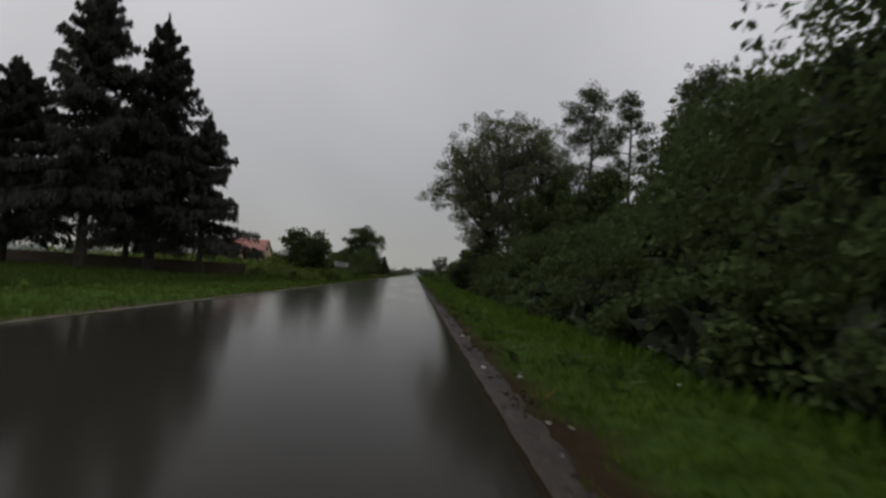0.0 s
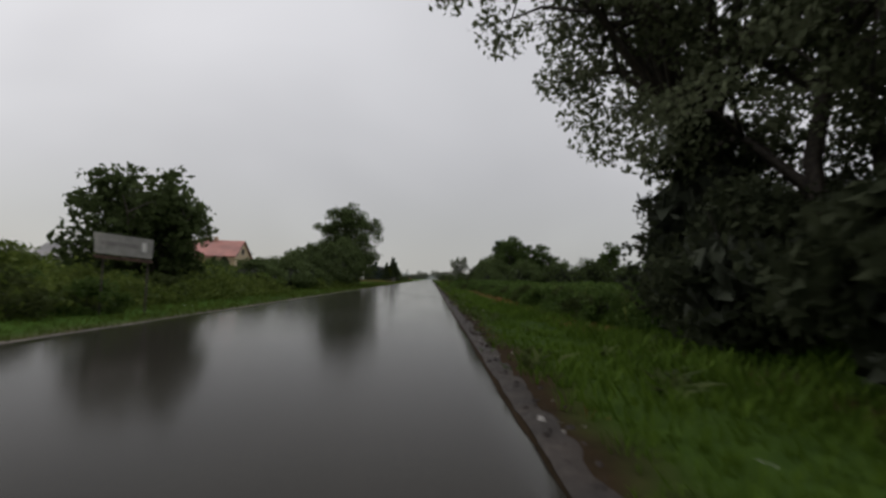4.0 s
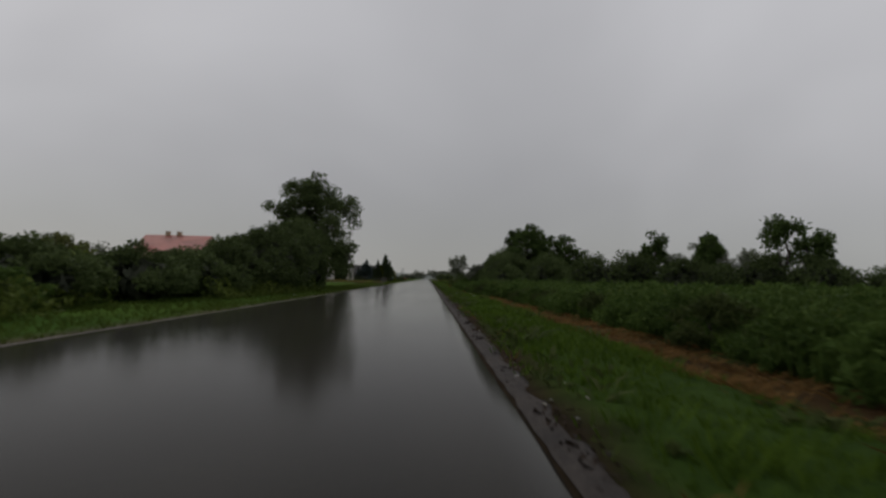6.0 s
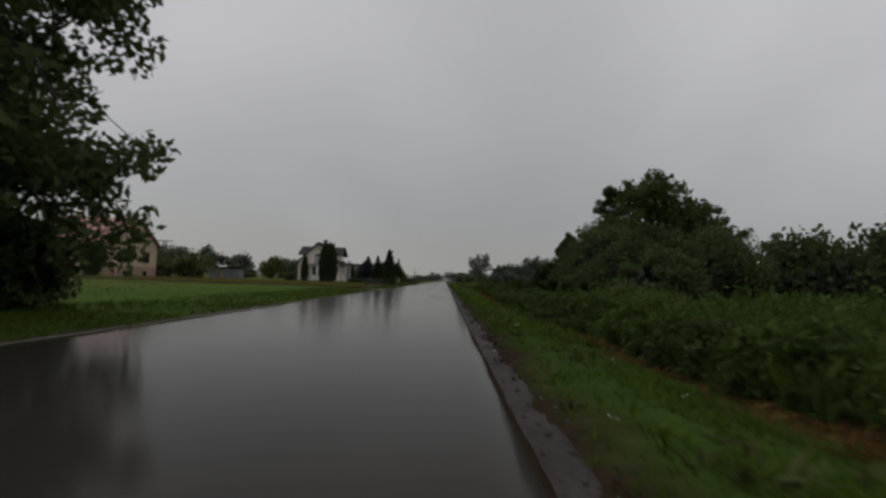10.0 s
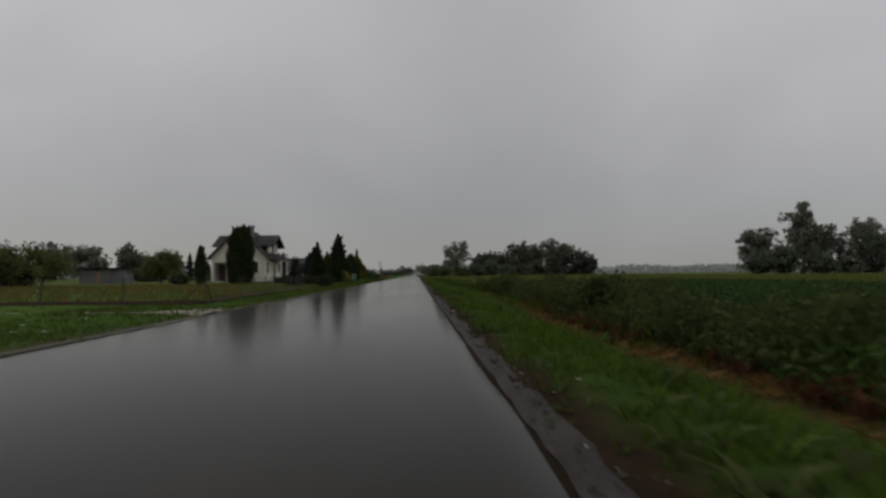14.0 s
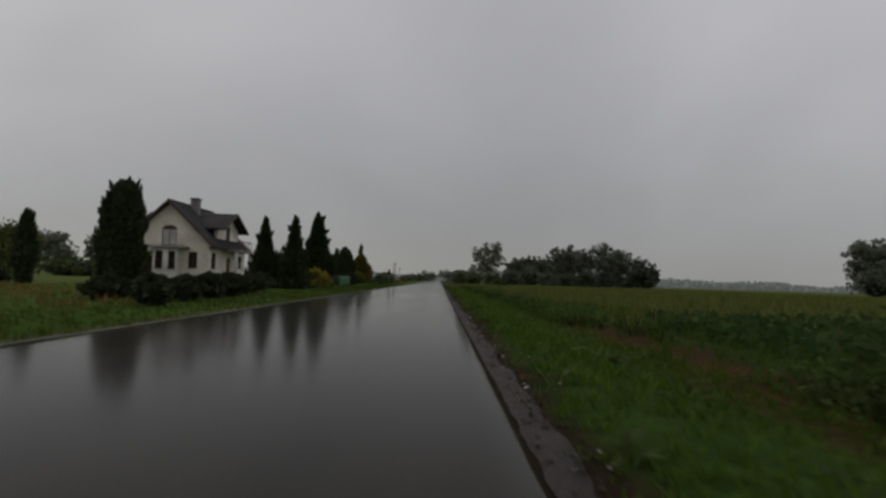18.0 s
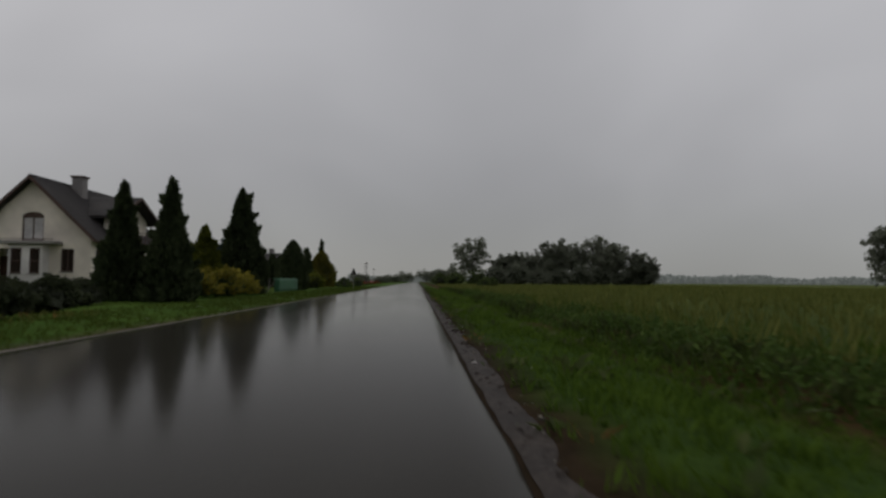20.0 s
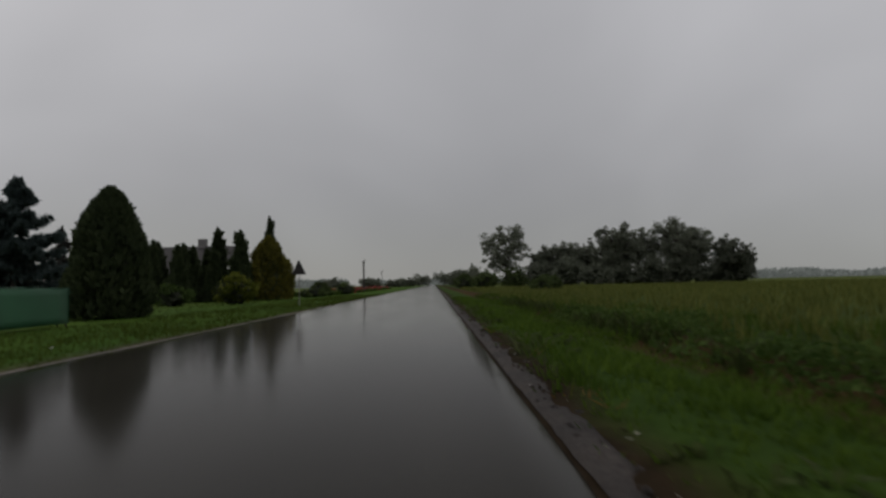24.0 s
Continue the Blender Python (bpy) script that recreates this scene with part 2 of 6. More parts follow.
def ground_material():
    """Soil and low turf: mown verge, bare strip along the ditch, fields further out."""
    m, nt, b = material("turf_and_soil")
    geo = nt.nodes.new("ShaderNodeNewGeometry")
    sep = nt.nodes.new("ShaderNodeSeparateXYZ")
    nt.links.new(geo.outputs["Position"], sep.inputs[0])
    n1 = add_node(nt, "ShaderNodeTexNoise", Scale=3.0, Detail=7.0, Roughness=0.7)
    n2 = add_node(nt, "ShaderNodeTexNoise", Scale=0.13, Detail=4.0)
    n3 = add_node(nt, "ShaderNodeTexNoise", Scale=0.5, Detail=3.0)
    for n in (n1, n2, n3):
        nt.links.new(geo.outputs["Position"], n.inputs["Vector"])
    wob = nt.nodes.new("ShaderNodeMath")
    wob.operation = "MULTIPLY_ADD"
    wob.inputs[1].default_value = 0.9
    nt.links.new(n3.outputs[0], wob.inputs[0])
    nt.links.new(sep.outputs["X"], wob.inputs[2])
    mr = nt.nodes.new("ShaderNodeMapRange")
    mr.inputs["From Min"].default_value, mr.inputs["From Max"].default_value = -60.0, 60.0
    nt.links.new(wob.outputs[0], mr.inputs["Value"])

    def at(x):
        return (x + 0.45 + 60.0) / 120.0
    zone = ramp(nt, [(0.0, (0.080, 0.105, 0.030)), (at(-24), (0.085, 0.115, 0.032)), (at(-13), (0.056, 0.100, 0.018)),
                     (at(-6.4), (0.040, 0.084, 0.013)), (at(-5.6), (0.070, 0.058, 0.040)), (at(0.80), (0.024, 0.017, 0.012)),
                     (at(1.15), (0.034, 0.024, 0.014)), (at(1.42), (0.034, 0.062, 0.013)), (at(3.0), (0.034, 0.062, 0.014)), (at(3.4), (0.052, 0.030, 0.015)),
                     (at(4.4), (0.044, 0.028, 0.014)), (at(4.9), (0.026, 0.042, 0.013)), (at(9), (0.045, 0.066, 0.018)),
                     (at(20), (0.075, 0.098, 0.028)), (1.0, (0.080, 0.100, 0.030))])
    nt.links.new(mr.outputs[0], zone.inputs[0])
    v = ramp(nt, [(0.3, (0.6, 0.62, 0.6)), (0.75, (1.3, 1.25, 1.2))])
    nt.links.new(n1.outputs[0], v.inputs[0])
    v2 = ramp(nt, [(0.35, (0.8, 0.85, 0.8)), (0.7, (1.2, 1.12, 1.0))])
    nt.links.new(n2.outputs[0], v2.inputs[0])
    last = zone.outputs[0]
    for src in (v, v2):
        mx = nt.nodes.new("ShaderNodeMix")
        mx.data_type, mx.blend_type = "RGBA", "MULTIPLY"
        mx.inputs[0].default_value = 1.0
        nt.links.new(last, mx.inputs[6])
        nt.links.new(src.outputs[0], mx.inputs[7])
        last = mx.outputs[2]
    nt.links.new(last, b.inputs["Base Color"])
    b.inputs["Roughness"].default_value = 0.95
    b.inputs["Specular IOR Level"].default_value = 0.02
    bp = add_node(nt, "ShaderNodeBump", Strength=0.8, Distance=0.08)
    nt.links.new(n1.outputs[0], bp.inputs["Height"])
    nt.links.new(bp.outputs[0], b.inputs["Normal"])
    return m


M_ROAD = road_material()
M_GROUND = ground_material()
M_GRAVEL = rough_material("wet_gravel_shoulder", (0.017, 0.0143, 0.0125), (0.058, 0.050, 0.045), 22.0, 0.8, 0.8, 1.6, (1.25, 1.2, 1.15), gloss=0.15)
M_SOIL = rough_material("wet_brown_soil", (0.024, 0.017, 0.012), (0.060, 0.044, 0.032), 16.0, 0.85, 0.9, 0.8, gloss=0.1)
M_EDGE = rough_material("pale_wet_edge", (0.05, 0.044, 0.036), (0.15, 0.135, 0.115), 14.0, 0.85, 0.6, 0.6, gloss=0.15)
M_SAND = rough_material("pale_sandy_gravel", (0.13, 0.115, 0.080), (0.26, 0.235, 0.170), 20.0, 0.8, 0.6, 0.9)
M_RENDER = rough_material("cream_render", (0.68, 0.62, 0.53), (0.77, 0.71, 0.61), 14.0, 0.85, 0.15, 0.5, (1.05, 1.05, 1.05))
M_WHITE = rough_material("white_plaster", (0.62, 0.60, 0.57), (0.74, 0.72, 0.69), 12.0, 0.8, 0.1, 0.5, (1.05, 1.05, 1.05))
M_ROOF = rough_material("dark_grey_tiles", (0.026, 0.024, 0.024), (0.050, 0.046, 0.045), 8.0, 0.8, 0.3, gloss=0.15)
M_ROOF_RED = rough_material("red_roof_tiles", (0.26, 0.085, 0.068), (0.40, 0.150, 0.120), 7.0, 0.6, 0.4)
M_ROOF_PALE = rough_material("weathered_roof", (0.11, 0.105, 0.105), (0.17, 0.165, 0.165), 5.0, 0.7, 0.3)
M_BRICK_Y = rough_material("yellow_brick", (0.36, 0.28, 0.18), (0.50, 0.40, 0.27), 9.0, 0.85, 0.4)
M_BRICK_B = rough_material("brown_brick", (0.22, 0.15, 0.10), (0.33, 0.24, 0.16), 9.0, 0.85, 0.4)
M_CHIM = rough_material("grey_chimney_render", (0.16, 0.15, 0.15), (0.26, 0.25, 0.24), 9.0, 0.8, 0.3)
M_WOODDARK = rough_material("dark_stained_wood", (0.034, 0.017, 0.011), (0.090, 0.044, 0.027), 12.0, 0.6, 0.4)
M_WOODGREY = rough_material("grey_weathered_boards", (0.07, 0.065, 0.06), (0.17, 0.155, 0.14), 9.0, 0.8, 0.4)
M_POLE = rough_material("dark_wet_pole_wood", (0.030, 0.026, 0.022), (0.080, 0.070, 0.060), 9.0, 0.8, 0.4)
M_SHED = rough_material("grey_sheet_boards", (0.11, 0.11, 0.115), (0.19, 0.19, 0.195), 6.0, 0.7, 0.2)
M_CONC = rough_material("grey_concrete", (0.17, 0.165, 0.155), (0.30, 0.29, 0.275), 9.0, 0.8, 0.3)
M_RUST = rough_material("rusty_steel", (0.024, 0.017, 0.013), (0.070, 0.046, 0.033), 16.0, 0.7, 0.3)
M_GREEN = rough_material("green_mesh_fabric", (0.013, 0.072, 0.030), (0.025, 0.110, 0.050), 30.0, 0.7, 0.4)
M_BANNER = rough_material("weathered_white_board", (0.20, 0.20, 0.19), (0.33, 0.32, 0.30), 5.0, 0.6, 0.1)
M_METAL = rough_material("galvanised_steel", (0.22, 0.22, 0.23), (0.36, 0.36, 0.37), 12.0, 0.45, 0.1, metal=0.7)
M_WIRE = rough_material("dark_wire", (0.03, 0.03, 0.03), (0.06, 0.06, 0.06), 20.0, 0.5, 0.0)
M_GLASS, _nt, _b = material("dark_window_glass")
_b.inputs["Base Color"].default_value = (0.022, 0.016, 0.013, 1)
_b.inputs["Roughness"].default_value = 0.2
_b.inputs["Specular IOR Level"].default_value = 0.25
M_CURTAIN = rough_material("pale_curtain", (0.42, 0.41, 0.40), (0.56, 0.55, 0.54), 4.0, 0.9, 0.1)



# ---------------------------------------------------------------- mesh helpers
def mesh_of(name, verts, quads, mats):
    """One mesh from arrays of corners and four-cornered faces."""
    verts, quads = np.asarray(verts, dtype=np.float32), np.asarray(quads, dtype=np.int32)
    me = bpy.data.meshes.new(name)
    me.vertices.add(len(verts))
    me.vertices.foreach_set("co", verts.ravel())
    me.loops.add(quads.size)
    me.loops.foreach_set("vertex_index", quads.ravel())
    me.polygons.add(len(quads))
    me.polygons.foreach_set("loop_start", np.arange(0, quads.size, 4, dtype=np.int32))
    me.update(calc_edges=True)
    me.materials.append(mats)
    return me


def under(name, me, parent, label=""):
    ob = new(name, me)
    ob.parent = parent
    if label:
        ob["label"] = label
    return ob


def part(name, bm, mat, parent, label=""):
    me = bpy.data.meshes.new(name)
    bm.to_mesh(me)
    bm.free()
    me.materials.append(mat)
    return under(name, me, parent, label)


def thing(name, x, y, z, label, category, group="", kind="", rz=0.0):
    ob = new(name)
    ob.matrix_world = pose(x, y, z, 0, 0, rz)
    ob.empty_display_size = 0.3
    return tagged(ob, label, category, group, kind)


def box(bm, x0, x1, y0, y1, z0, z1, bevel=0.0):
    r = bmesh.ops.create_cube(bm, size=1.0, matrix=Matrix.LocRotScale(((x0 + x1) / 2, (y0 + y1) / 2, (z0 + z1) / 2), None, (x1 - x0, y1 - y0, z1 - z0)))
    if bevel:
        edges = {ed for v in r["verts"] for ed in v.link_edges}
        bmesh.ops.bevel(bm, geom=list(edges), offset=bevel, segments=1, affect="EDGES")
    return bm


def boxed(x0, x1, y0, y1, z0, z1, bevel=0.0):
    return box(bmesh.new(), x0, x1, y0, y1, z0, z1, bevel)


def prism(points, y0, y1, axis="y"):
    """A solid with the given outline in x and z, from y0 to y1 (or outline in y and z, from x0 to x1)."""
    bm = bmesh.new()
    if axis == "y":
        a = [bm.verts.new((p, y0, q)) for p, q in points]
        b = [bm.verts.new((p, y1, q)) for p, q in points]
    else:
        a = [bm.verts.new((y0, p, q)) for p, q in points]
        b = [bm.verts.new((y1, p, q)) for p, q in points]
    bm.faces.new(a)
    bm.faces.new(b[::-1])
    for i in range(len(points)):
        j = (i + 1) % len(points)
        bm.faces.new((a[j], a[i], b[i], b[j]))
    bmesh.ops.recalc_face_normals(bm, faces=bm.faces)
    return bm


def tubes(paths, sides=6):
    """Tapered round limbs: each path is a list of (point, radius)."""
    V, Q, base = [], [], 0
    ang = np.linspace(0, 2 * math.pi, sides, endpoint=False)
    for path in paths:
        pts = np.array([p for p, _ in path], dtype=float)
        rad = [r for _, r in path]
        n = len(pts)
        for i in range(n):
            d = pts[min(i + 1, n - 1)] - pts[max(i - 1, 0)]
            d /= np.linalg.norm(d) + 1e-9
            u = np.cross(d, (0.31, 0.95, 0.02) if abs(d[2]) > 0.8 else (0, 0, 1))
            u /= np.linalg.norm(u) + 1e-9
            w = np.cross(d, u)
            V.append(pts[i] + rad[i] * (np.outer(np.cos(ang), u) + np.outer(np.sin(ang), w)))
            if i < n - 1:
                k = np.arange(sides)
                kk = (k + 1) % sides
                Q.append(np.stack([base + k, base + kk, base + sides + kk, base + sides + k], 1))
            base += sides
    return np.vstack(V), np.vstack(Q)


def unit(rng, n):
    v = rng.normal(size=(n, 3))
    return v / (np.linalg.norm(v, axis=1)[:, None] + 1e-9)


def leaf_quads(rng, centres, length, width, along=None, wild=1.0):
    """Pointed leaves, each of its own turn and size, slightly folded."""
    n = len(centres)
    a = unit(rng, n) * wild
    if along is not None:
        a = a + along
        a /= np.linalg.norm(a, axis=1)[:, None] + 1e-9
    b = np.cross(a, unit(rng, n))
    b /= np.linalg.norm(b, axis=1)[:, None] + 1e-9
    L = length * rng.uniform(0.6, 1.35, (n, 1)) * 0.5
    W = width * rng.uniform(0.6, 1.35, (n, 1)) * 0.5
    c = np.asarray(centres)
    fold = np.cross(a, b) * W * 0.35
    V = np.stack([c - a * L, c + b * W + fold, c + a * L, c - b * W + fold], 1).reshape(-1, 3)
    return V, np.arange(4 * n).reshape(-1, 4)


def thinned(n, size):
    """A number of leaves and their size, fewer and larger on the plants that stay far off."""
    k = 0.68 if size < 0.125 else 0.48
    return int(n * k), size * k ** -0.5


# ---------------------------------------------------------------- plants
def crown_points(rng, clumps, n):
    """Leaf places in clumps, denser towards each clump's outside."""
    cs = np.array([c for c, _ in clumps])
    rs = np.array([r for _, r in clumps])
    k = rng.choice(len(cs), n, p=rs ** 2 / (rs ** 2).sum())
    u = unit(rng, n) * (rng.uniform(0, 1, (n, 1)) ** 0.45)
    u[:, 2] *= 0.75
    return cs[k] + u * rs[k][:, None]


def broadleaf(name, x, y, label, category, h, spread, clear=0.2, leaves=9000, leaf=0.17, mat=None, limbs=9, lean=(0.0, 0.0), seed=1,
              z=0.0, group="", stems=1, clump=0.2, fill=2.5, el_low=None, splay=0.38, skirt=False):
    """A tree: trunk or stems, limbs with side branches, and leaves in clumps at their ends. lean: shift of the crown."""
    rng = np.random.default_rng(seed)
    root = thing(name, x, y, z, label, category, group)
    tr = 0.028 * h
    trunk, boughs, clumps = [], [], []
    ch = h * (1 - clear)
    cz = h * clear + ch * 0.52
    for s in range(stems):
        a = rng.uniform(0, 6.28)
        off = np.array([math.cos(a), math.sin(a), 0]) * (0.0 if stems == 1 else spread * 0.10)
        out = np.array([math.cos(a), math.sin(a), 0]) * (0.05 if stems == 1 else splay) * spread
        p, path = off.copy() - (0, 0, 0.25), []
        top = h * (0.86 if stems == 1 else rng.uniform(0.62, 0.85))
        for i in range(8):
            q = i / 7
            w = rng.normal(0, 0.018 * h, 3) * (0.2 if i == 0 else 1)
            pt = off + out * q ** 1.3 + np.array([lean[0], lean[1], 0]) * q ** 1.5 + (0, 0, top * q - (0.25 if i == 0 else 0)) + w * (1, 1, 0)
            path.append((pt, tr / math.sqrt(stems) * (1.25 if i == 0 else 1.0) * (1 - 0.85 * q) + 0.012))
        trunk.append(path)
        for k in range(max(3, limbs // stems)):
            q = rng.uniform(max(0.22, clear * 0.9), 0.97)
            i0 = min(6, int(q * 7))
            f = q * 7 - i0
            start = path[i0][0] * (1 - f) + path[i0 + 1][0] * f
            t = rng.uniform(0, 6.28) if stems == 1 else a + rng.normal(0, 1.1)
            el = rng.uniform(el_low if el_low is not None else -0.95 if clear < 0.25 else -0.3, 1.15)
            ce = math.cos(el) ** (1.0 if not skirt else 0.3 if el < 0 else 1.4)
            dirn = np.array([math.cos(t) * ce, math.sin(t) * ce, math.sin(el)])
            centre = np.array([lean[0], lean[1], cz])
            reach = spread * 0.5 * rng.uniform(0.62, 1.08)
            end = centre + dirn * np.array([reach, reach, ch * 0.5 * rng.uniform(0.75, 1.02)])
            end[2] = max(end[2], h * clear)
            mid = (start + end) / 2 + (0, 0, 0.05 * h)
            r0 = max(0.02, tr * 0.42 * (1 - q * 0.5))
            boughs.append([(start, r0), (mid, r0 * 0.6), (end, 0.012)])
            clumps.append((end, spread * clump * rng.uniform(0.7, 1.15)))
            clumps.append((mid * 0.35 + end * 0.65, spread * clump * rng.uniform(0.5, 0.9)))
            for _ in range(3):
                e2 = mid * 0.4 + end * 0.6 + unit(rng, 1)[0] * spread * 0.2 * (1, 1, 0.8)
                e2[2] = max(e2[2], h * clear * 0.75)
                boughs.append([(mid, r0 * 0.45), ((mid + e2) / 2 + (0, 0, 0.02 * h), r0 * 0.3), (e2, 0.008)])
                clumps.append((e2, spread * clump * rng.uniform(0.45, 0.85)))
    for _ in range(int(limbs * fill)):
        v = unit(rng, 1)[0] * rng.uniform(0.3, 0.88)
        clumps.append((np.array([lean[0], lean[1], cz]) + v * np.array([spread * 0.5, spread * 0.5, ch * 0.5]), spread * clump * rng.uniform(0.6, 1.1)))
    under("trunk", mesh_of("trunk", *tubes(trunk, 8), M_BARK), root)
    under("branchwork", mesh_of("branchwork", *tubes(boughs, 5), M_BARK), root)
    leaves, leaf = thinned(leaves, leaf)
    pts = crown_points(rng, clumps, leaves)
    pts = pts[pts[:, 2] > 0.12]
    V, Q = leaf_quads(rng, pts, leaf * 1.35, leaf * 0.8, np.array([0, 0, -0.35]))
    under("crown", mesh_of("crown", V, Q, mat or M_LEAF), root)
    return root


def shrub(name, x, y, label, category, h, w, depth=None, leaves=3500, leaf=0.13, mat=None, seed=1, z=0.0, group="", core=True, ragged=0.2, stems=True, low=0.36, up=-0.2, slim=0.8):
    """A dense bush: stems, an inner mass of leaf sheets darkened for shade, and leaves in ragged clumps outside."""
    rng = np.random.default_rng(seed)
    root = thing(name, x, y, z, label, category, group)
    d = depth or w
    k = np.array([w / 2, d / 2, 1.0])
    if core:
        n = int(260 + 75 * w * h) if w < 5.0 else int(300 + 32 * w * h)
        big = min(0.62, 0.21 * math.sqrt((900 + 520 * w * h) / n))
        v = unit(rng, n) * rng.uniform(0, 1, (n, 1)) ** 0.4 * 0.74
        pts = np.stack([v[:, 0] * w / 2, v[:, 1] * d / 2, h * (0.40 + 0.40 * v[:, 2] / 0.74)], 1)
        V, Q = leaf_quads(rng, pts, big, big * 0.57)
        under("shade_core", mesh_of("shade_core", V, Q, M_CORE_SHADE), root)
    if stems:
        paths, thick = [], min(0.03, 0.02 * h)
        for _ in range(8):
            t, q = rng.uniform(0, 6.28), rng.uniform(0.2, 0.7)
            e = np.array([math.cos(t) * q, math.sin(t) * q, 0]) * k + (0, 0, h * rng.uniform(0.6, 1.02))
            paths.append([(np.array([0.1 * e[0], 0.1 * e[1], -0.1]), thick), (e * (0.4, 0.4, 0.55), thick * 0.67), (e, thick * 0.2)])
        under("stemwork", mesh_of("stemwork", *tubes(paths, 4), M_TWIG), root)
    clumps = []
    for _ in range(int(26 + 10 * h)):
        t, u = rng.uniform(0, 6.28), rng.uniform(0.0, 1.0) ** 0.8
        r = (math.sin(math.pi * min(1, max(u, 0.04) / (2 * low))) if u < low else math.cos((u - low) / (1 - low) * math.pi / 2) ** 0.8)
        r = max(r, 0.15 if u > 0.5 else 0.6) * rng.uniform(0.8, 1.0 + ragged)
        clumps.append((np.array([math.cos(t) * r, math.sin(t) * r, 0]) * k * 0.88 + (0, 0, h * u * rng.uniform(0.9, 1.0 + ragged * 0.4)), 0.17 * min(w, 2.2 * h) * rng.uniform(0.6, 1.2)))
    leaves, leaf = thinned(leaves, leaf)
    pts = crown_points(rng, clumps, leaves)
    pts = pts[pts[:, 2] > 0.03]
    V, Q = leaf_quads(rng, pts, leaf * 1.35, leaf * slim, np.array([0, 0, up]))
    under("foliage", mesh_of("foliage", V, Q, mat or M_LEAF_DARK), root)
    return root


def thuja(name, x, y, label, h, w, seed=1, mat=None, shape="column", leaves=4200, z=0.0, tips=1, group="", spray=0.2, category="conifer", rag=0.36):
    """A clipped-looking conifer: short trunk, dense core coloured dark for shade, and upright flat sprays all round."""
    rng = np.random.default_rng(seed)
    root = thing(name, x, y, z, label, category, group)
    under("trunk", mesh_of("trunk", *tubes([[(np.array([0, 0, -0.15]), 0.09), (np.array([0, 0, h * 0.5]), 0.05), (np.array([0, 0, h * 0.93]), 0.01)]], 6), M_BARK), root)
    V, P = [], []

    def prof(u):
        if shape == "column":
            return min(1.0, 0.72 + u * 1.2) * math.cos(max(0.0, (u - 0.45) / 0.55) * math.pi / 2) ** 0.65
        if shape == "egg":
            return (0.88 + 0.12 * min(1, u * 4)) * (1 - u ** 1.9) ** 0.68
        if shape == "cone":
            return (0.82 + 0.18 * min(1, u * 5)) * (1 - u) ** 0.72
        return (0.86 + 0.14 * min(1, u * 5)) * (1 - u) ** 1.0 + 0.02
    rings, sides, Q = 14, 14, []
    s0 = rng.uniform(0, 40)
    for i in range(rings + 1):
        u = i / rings
        for k in range(sides):
            t = 2 * math.pi * k / sides
            r = max(0.01, prof(u)) * w / 2 * 0.84 * (1 + 0.2 * noise.noise((math.cos(t) * 1.5 + s0, math.sin(t) * 1.5, u * h * 0.8)))
            V.append((r * math.cos(t), r * math.sin(t), 0.06 + u * h * 0.95))
    for i in range(rings):
        for k in range(sides):
            j = (k + 1) % sides
            Q.append((i * sides + k, i * sides + j, (i + 1) * sides + j, (i + 1) * sides + k))
    under("shade_core", mesh_of("shade_core", V, Q, M_CORE_SHADE), root)
    u = rng.uniform(0, 1, leaves) ** 1.15
    t = rng.uniform(0, 2 * math.pi, leaves)
    pr = np.array([prof(q) for q in u])
    wave = np.array([noise.noise((math.cos(a) * 1.5 + s0, math.sin(a) * 1.5, q * h * 0.8)) + 0.5 * noise.noise((math.cos(a) * 4, math.sin(a) * 4 + s0, q * h * 2.2)) for a, q in zip(t, u)])
    r = np.maximum(pr, 0.03) * w / 2 * (1 + rag * wave) * rng.uniform(0.80, 1.07, leaves)
    pts = np.stack([r * np.cos(t), r * np.sin(t), 0.04 + u * h], 1)
    out = np.stack([np.cos(t) * 0.55, np.sin(t) * 0.55, np.full(leaves, 0.9)], 1)
    if tips:
        for i in range(tips):
            a, n = rng.uniform(0, 6.28), 160
            zz = rng.uniform(0, 1, n)
            c = np.array([math.cos(a), math.sin(a), 0]) * (0 if i == 0 else w * 0.16)
            lean_ = rng.normal(0, 0.05, 2)
            q = c + np.stack([rng.normal(0, 0.055 * w, n) * (1.1 - zz) + lean_[0] * zz, rng.normal(0, 0.055 * w, n) * (1.1 - zz) + lean_[1] * zz, h * (0.86 + 0.17 * zz * (1 if i == 0 else 0.8))], 1)
            pts = np.vstack([pts, q])
            out = np.vstack([out, np.tile((0, 0, 1.2), (n, 1))])
    for _ in range(int(10 + 5 * h) if shape == "column" else int(6 + 3 * h) if shape != "egg" else 0):
        q, a, n = rng.uniform(0.15, 0.95), rng.uniform(0, 6.28), 34
        rr = max(prof(q), 0.05) * w / 2
        c = np.array([math.cos(a) * rr, math.sin(a) * rr, q * h])
        t = rng.uniform(0, 1, n)[:, None]
        tip = np.array([math.cos(a) * 0.10 * w, math.sin(a) * 0.10 * w, (0.09 if shape == "column" else 0.05) * h * rng.uniform(0.5, 1.2)])
        pts = np.vstack([pts, c + tip * t + rng.normal(0, 0.05 * w, (n, 3)) * (1.05 - t)])
        out = np.vstack([out, np.tile(tip / np.linalg.norm(tip) * 1.2, (n, 1))])
    Vl, Ql = leaf_quads(rng, pts, spray * 1.7, spray * 0.8, out, 0.6)
    under("foliage", mesh_of("foliage", Vl, Ql, mat or M_THUJA), root)
    return root


